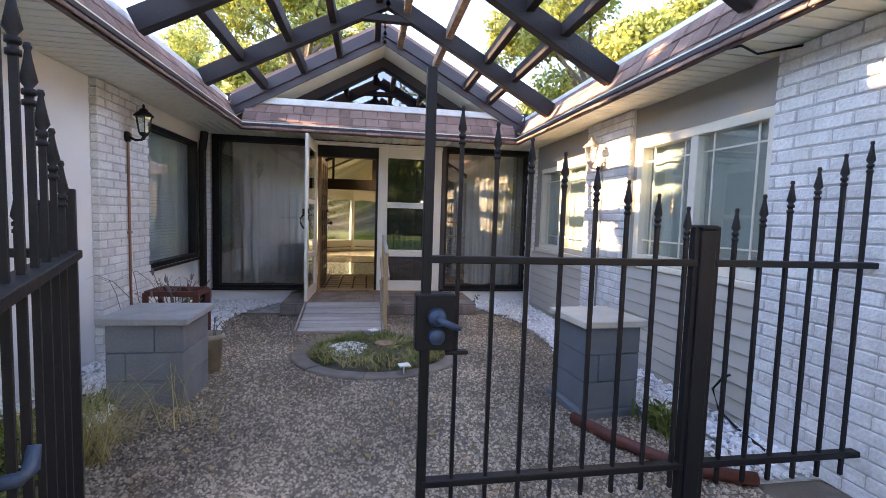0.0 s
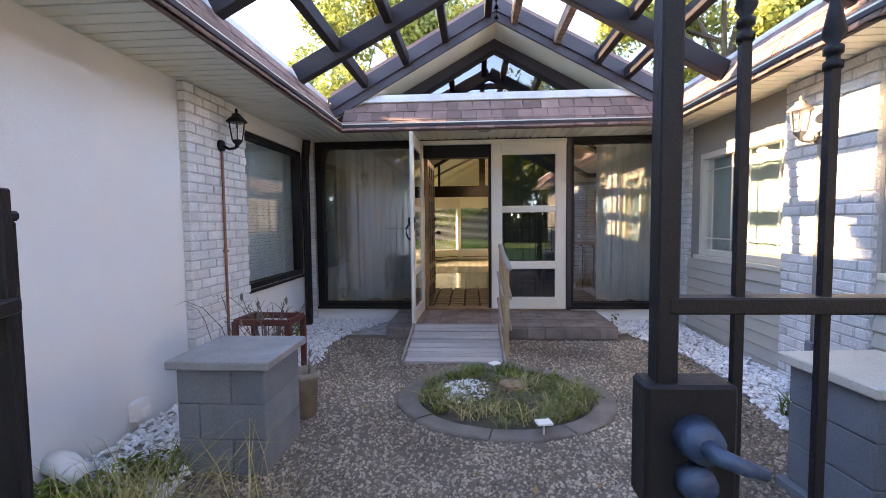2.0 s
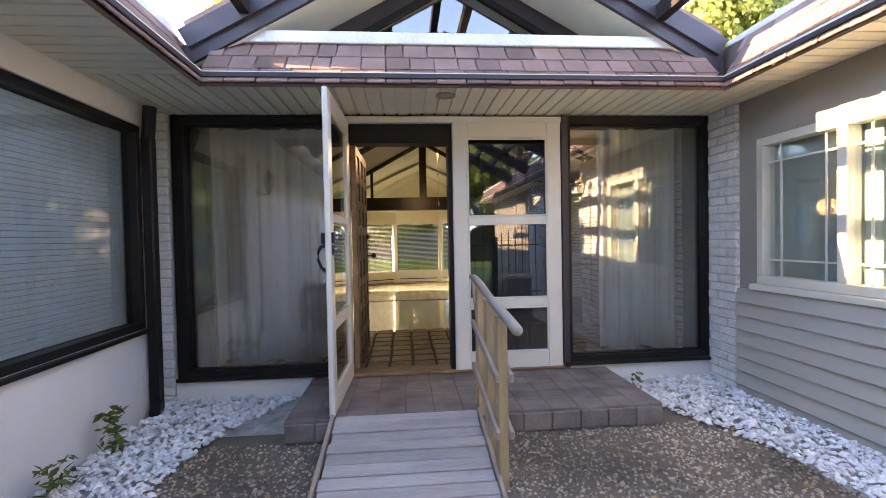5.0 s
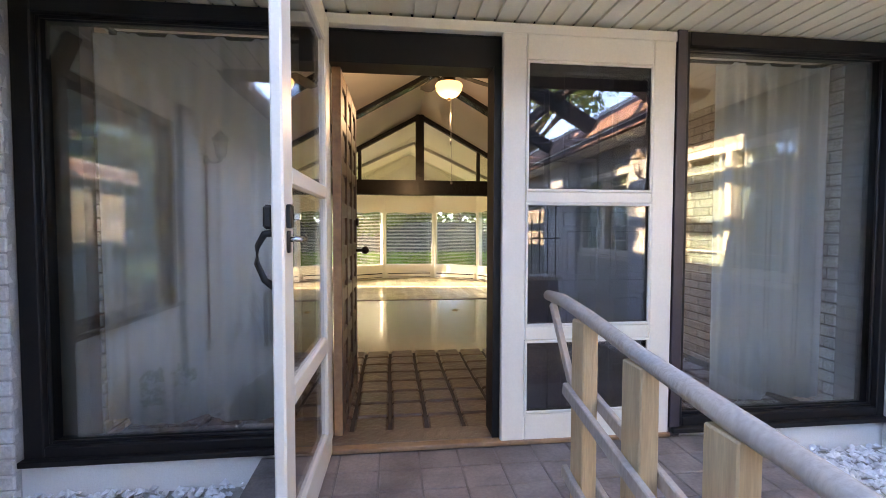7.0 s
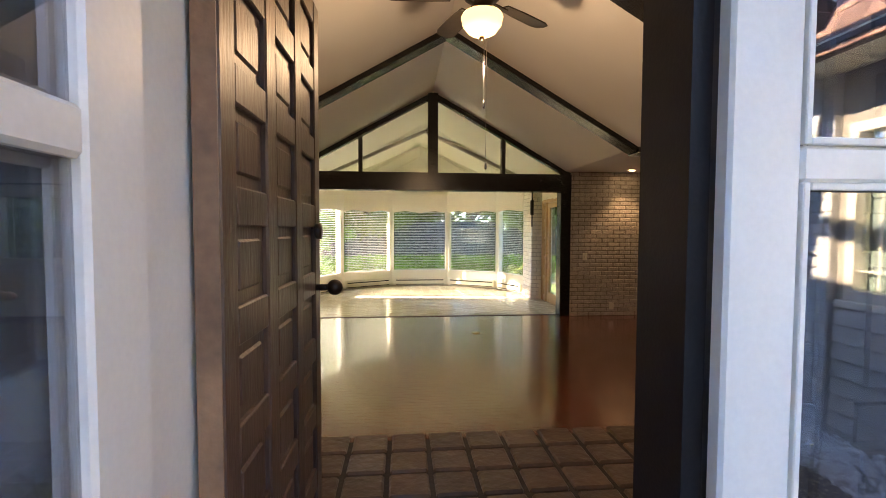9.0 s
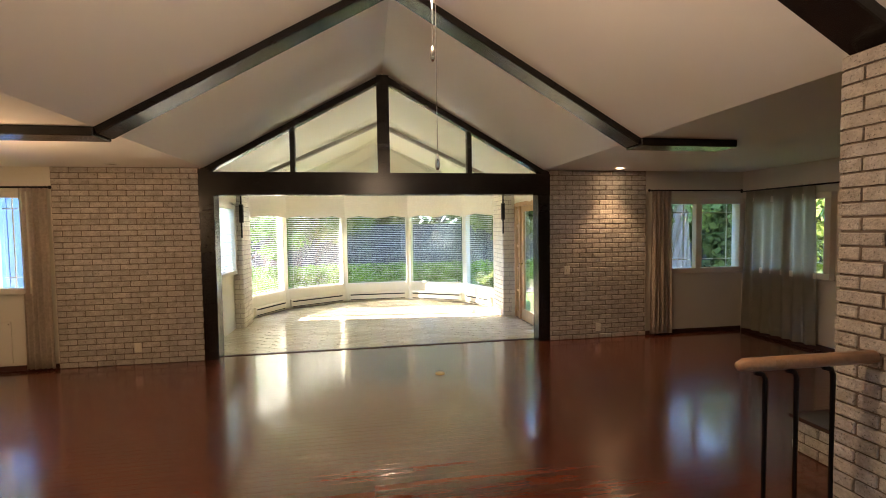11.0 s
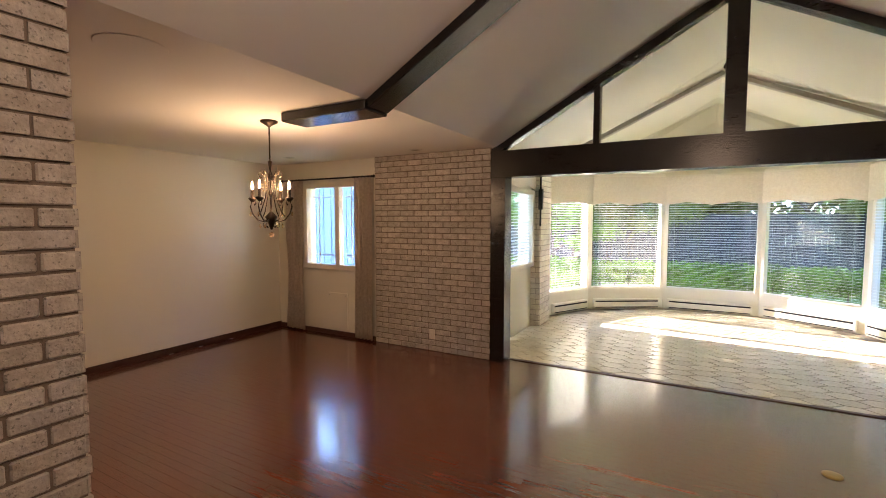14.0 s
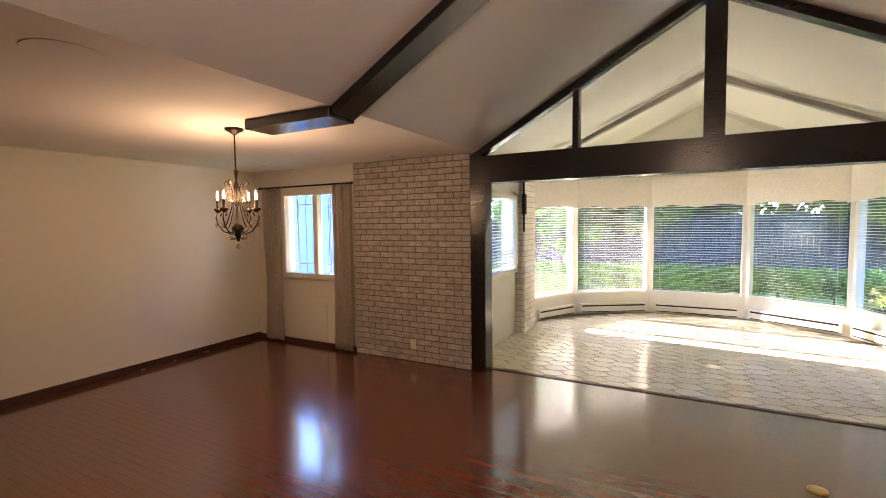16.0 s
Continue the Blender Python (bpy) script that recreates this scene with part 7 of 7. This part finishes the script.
brick_face(get("corner_brick_pier"), M_BRICKOUT, (-2.16, FY - 0.03, 0), (1, 0, 0), (0, -1, 0), 0.095, G, CEIL - 0.004, bl=0.193, gap=0.0095, course=0.0695)


def shingle_field(name, base, along, back, length, rows, expo, label, limit):
    """Shingle courses on a skirt roof. base: lower start corner; along: unit way of the eave; back: the way up the slope."""
    t = thing(name, label, "roof", kind="structure")
    along, back = Vector(along), Vector(back)
    up = back.normalized()
    nrm = along.cross(up).normalized()
    if nrm.z < 0:
        nrm = -nrm
    m3 = Matrix((along, up, nrm)).transposed().to_4x4()
    cache, made = {}, 0
    for j in range(rows):
        u = -0.11 * (j % 2) - rng.uniform(0, 0.05)
        while u < length:
            w = rng.choice((0.12, 0.155, 0.19, 0.155))
            u0, u1 = max(0, u), min(length, u + w - 0.006)
            if u1 - u0 > 0.03:
                l = round((u1 - u0) / 0.01) * 0.01
                if l not in cache:
                    bm = bmesh.new()
                    box(bm, -l / 2, l / 2, -0.012, expo * 1.35, -0.006, 0.006, 0.003)
                    cache[l] = mesh_of("shingle", bm, M_SHING)
                p = Vector(base) + along * ((u0 + u1) / 2) + up * (j * expo + rng.uniform(-0.004, 0.004)) + nrm * (0.008 + 0.004 * rng.random())
                piece("shingle", cache[l], t, Matrix.Translation(p) @ m3 @ Matrix.Rotation(radians(-3.2 + rng.uniform(-0.6, 0.6)), 4, 'X'))
            u += w
    bm = bmesh.new()
    c = [Vector(base) - nrm * 0.012 + along * a + up * b for a, b in ((0, 0), (length, 0), (length, rows * expo), (0, rows * expo))]
    v = [bm.verts.new(q) for q in c] + [bm.verts.new(q - nrm * 0.02) for q in c]
    for q in ((0, 1, 2, 3), (7, 6, 5, 4), (0, 4, 5, 1), (1, 5, 6, 2), (2, 6, 7, 3), (3, 7, 4, 0)):
        bm.faces.new([v[i] for i in q])
    part("decking", bm, M_ROOF, t)


ln = math.hypot(0.25, 0.34)
shingle_field("roof_skirt_front", (EAVE_L - 0.02, EAVE_F, 2.315), (1, 0, 0), (0, 0.27, 0.34), EAVE_R - EAVE_L + 0.04, 3, ln / 3, "skirt of red-brown asphalt shingles above the entry", 300)
shingle_field("roof_skirt_west", (EAVE_L, -1.2, 2.315), (0, 1, 0), (-0.23, 0, 0.35), EAVE_F + 1.25, 3, ln / 3, "skirt of red-brown asphalt shingles along the wing", 300)
shingle_field("roof_skirt_east", (EAVE_R, -1.2, 2.315), (0, 1, 0), (0.19, 0, 0.35), EAVE_F + 1.25, 3, ln / 3, "skirt of red-brown asphalt shingles along the wing", 300)

# porch tiles
for i in range(13):
    for j in range(5):
        w, d = 2.42 / 13, (FY - 0.03 - 5.57) / 5
        me = bpy.data.meshes.get("porch_tile") or mesh_of("porch_tile", boxes((-w / 2 + 0.0035, w / 2 - 0.0035, -d / 2 + 0.0035, d / 2 - 0.0035, -0.012, 0.012, 0.003)), M_PORCH)
        piece("tile", me, PORCH, pose(-1.02 + w * (i + 0.5), 5.57 + d * (j + 0.5), P - 0.012, rng.uniform(-0.5, 0.5), rng.uniform(-0.5, 0.5)))
for i in range(13):
    w = 2.42 / 13
    me = bpy.data.meshes.get("riser_tile") or mesh_of("riser_tile", boxes((-w / 2 + 0.004, w / 2 - 0.004, -0.01, 0.008, -0.055, 0.055, 0.005)), M_PORCH)
    piece("tile", me, PORCH, pose(-1.02 + w * (i + 0.5), 5.562, P - 0.075))

# clay tiles of the hall
hall = get("floor_foyer")
tw = 0.205
me = bpy.data.meshes.get("clay_tile") or mesh_of("clay_tile", boxes((-tw / 2 + 0.012, tw / 2 - 0.012, -tw / 2 + 0.010, tw / 2 - 0.010, -0.014, 0.013, 0.010)), M_FOYER)
nx, ny = 19, 8
for i in range(nx):
    for j in range(ny):
        piece("tile", me, hall, pose(-1.85 + tw * (i + 0.5) + 0.003 * math.sin(j), FY + 0.18 + tw * (j + 0.5), P - 0.006, rng.uniform(-0.7, 0.7), rng.uniform(-0.7, 0.7), rng.uniform(-0.6, 0.6)))
for i in range(nx):
    piece("tile", me, get("steps"), pose(-1.85 + tw * (i + 0.5), 8.36, 0.083, rng.uniform(-0.4, 0.4), 0, 0) @ Matrix.Diagonal((1, 1.3, 1, 1)))

# six-sided floor tiles of the sunroom, stretched along x
R6, HW = 0.115, 0.09
bm = bmesh.new()
o = [(R6 + 0.05, 0), (R6 * 0.5, HW), (-R6 * 0.5, HW), (-R6 - 0.05, 0), (-R6 * 0.5, -HW), (R6 * 0.5, -HW)]
o = [(x * 0.925, y * 0.915) for x, y in o]
t = [bm.verts.new((x, y, 0.004)) for x, y in o]
b = [bm.verts.new((x * 1.02, y * 1.02, -0.004)) for x, y in o]
bm.faces.new(t)
for i in range(6):
    bm.faces.new((b[i], b[(i + 1) % 6], t[(i + 1) % 6], t[i]))
hexme = mesh_of("hex_tile", bm, M_HEX)
sun_floor = get("floor_sunroom")
vs, fs, made = [], [], 0
px, py = (R6 + 0.05) + R6 * 0.5, HW * 2
for j in range(26):
    for i in range(34):
        x = -2.42 + i * px
        y = WALL_Y + 0.2 + j * py + (HW if i % 2 else 0)
        if x > 2.6 or (y > 15.8 and abs(x - 0.15) > 2.35 - (y - 15.8) * 0.9):
            continue
        if made < 300 and y < 15.4:
            piece("tile", hexme, sun_floor, pose(x, y, F - 0.004, rng.uniform(-0.25, 0.25), rng.uniform(-0.25, 0.25)))
            made += 1
        else:
            k = len(vs)
            vs += [(x + a, y + c, F) for a, c in o] + [(x + a * 1.02, y + c * 1.02, F - 0.008) for a, c in o]
            fs += [tuple(range(k, k + 6))] + [(k + 6 + q, k + 6 + (q + 1) % 6, k + (q + 1) % 6, k + q) for q in range(6)]
me = bpy.data.meshes.new("far_tiles")
me.from_pydata(vs, [], fs)
me.materials.append(M_HEXS)
ft = new("far_tiles", me)
ft.parent = sun_floor
tagged(ft, "", "", "", "stuff")

# strip boards of the living room, laid along x
living = get("floor_living")
bw = 0.062
vs, fs, made, cache = [], [], 0, {}
j = 0
y = 8.22
while y < WALL_Y + 0.10:
    x = -5.6 - rng.uniform(0, 0.9)
    while x < 5.62:
        l = rng.choice((0.45, 0.6, 0.75, 0.9))
        x0, x1 = max(-5.59, x), min(5.61, x + l)
        if x1 - x0 > 0.05:
            near = -2.4 < (x0 + x1) / 2 < 1.2 and y < 11.0
            if near and made < 300:
                q = round(x1 - x0, 2)
                if q not in cache:
                    cache[q] = mesh_of("floor_board", boxes((-q / 2 + 0.0003, q / 2 - 0.0003, -bw / 2 + 0.0003, bw / 2 - 0.0003, -0.012, 0.0, 0.0008)), M_WOODP)
                piece("board", cache[q], living, pose((x0 + x1) / 2, y + bw / 2, F, 0, 0, 0))
                made += 1
            else:
                k = len(vs)
                a, b, c, d, e = x0 + 0.0003, x1 - 0.0003, y + 0.0003, y + bw - 0.0003, 0.0004
                vs += [(a + e, c + e, F), (b - e, c + e, F), (b - e, d - e, F), (a + e, d - e, F), (a, c, F - 0.01), (b, c, F - 0.01), (b, d, F - 0.01), (a, d, F - 0.01)]
                fs += [(k, k + 1, k + 2, k + 3), (k + 4, k + 5, k + 1, k), (k + 5, k + 6, k + 2, k + 1), (k + 6, k + 7, k + 3, k + 2), (k + 7, k + 4, k, k + 3)]
        x += l
    y += bw
me = bpy.data.meshes.new("strip_boards")
me.from_pydata(vs, [], fs)
me.materials.append(M_WOODF)
sb = new("strip_boards", me)
sb.parent = living
tagged(sb, "", "", "", "stuff")
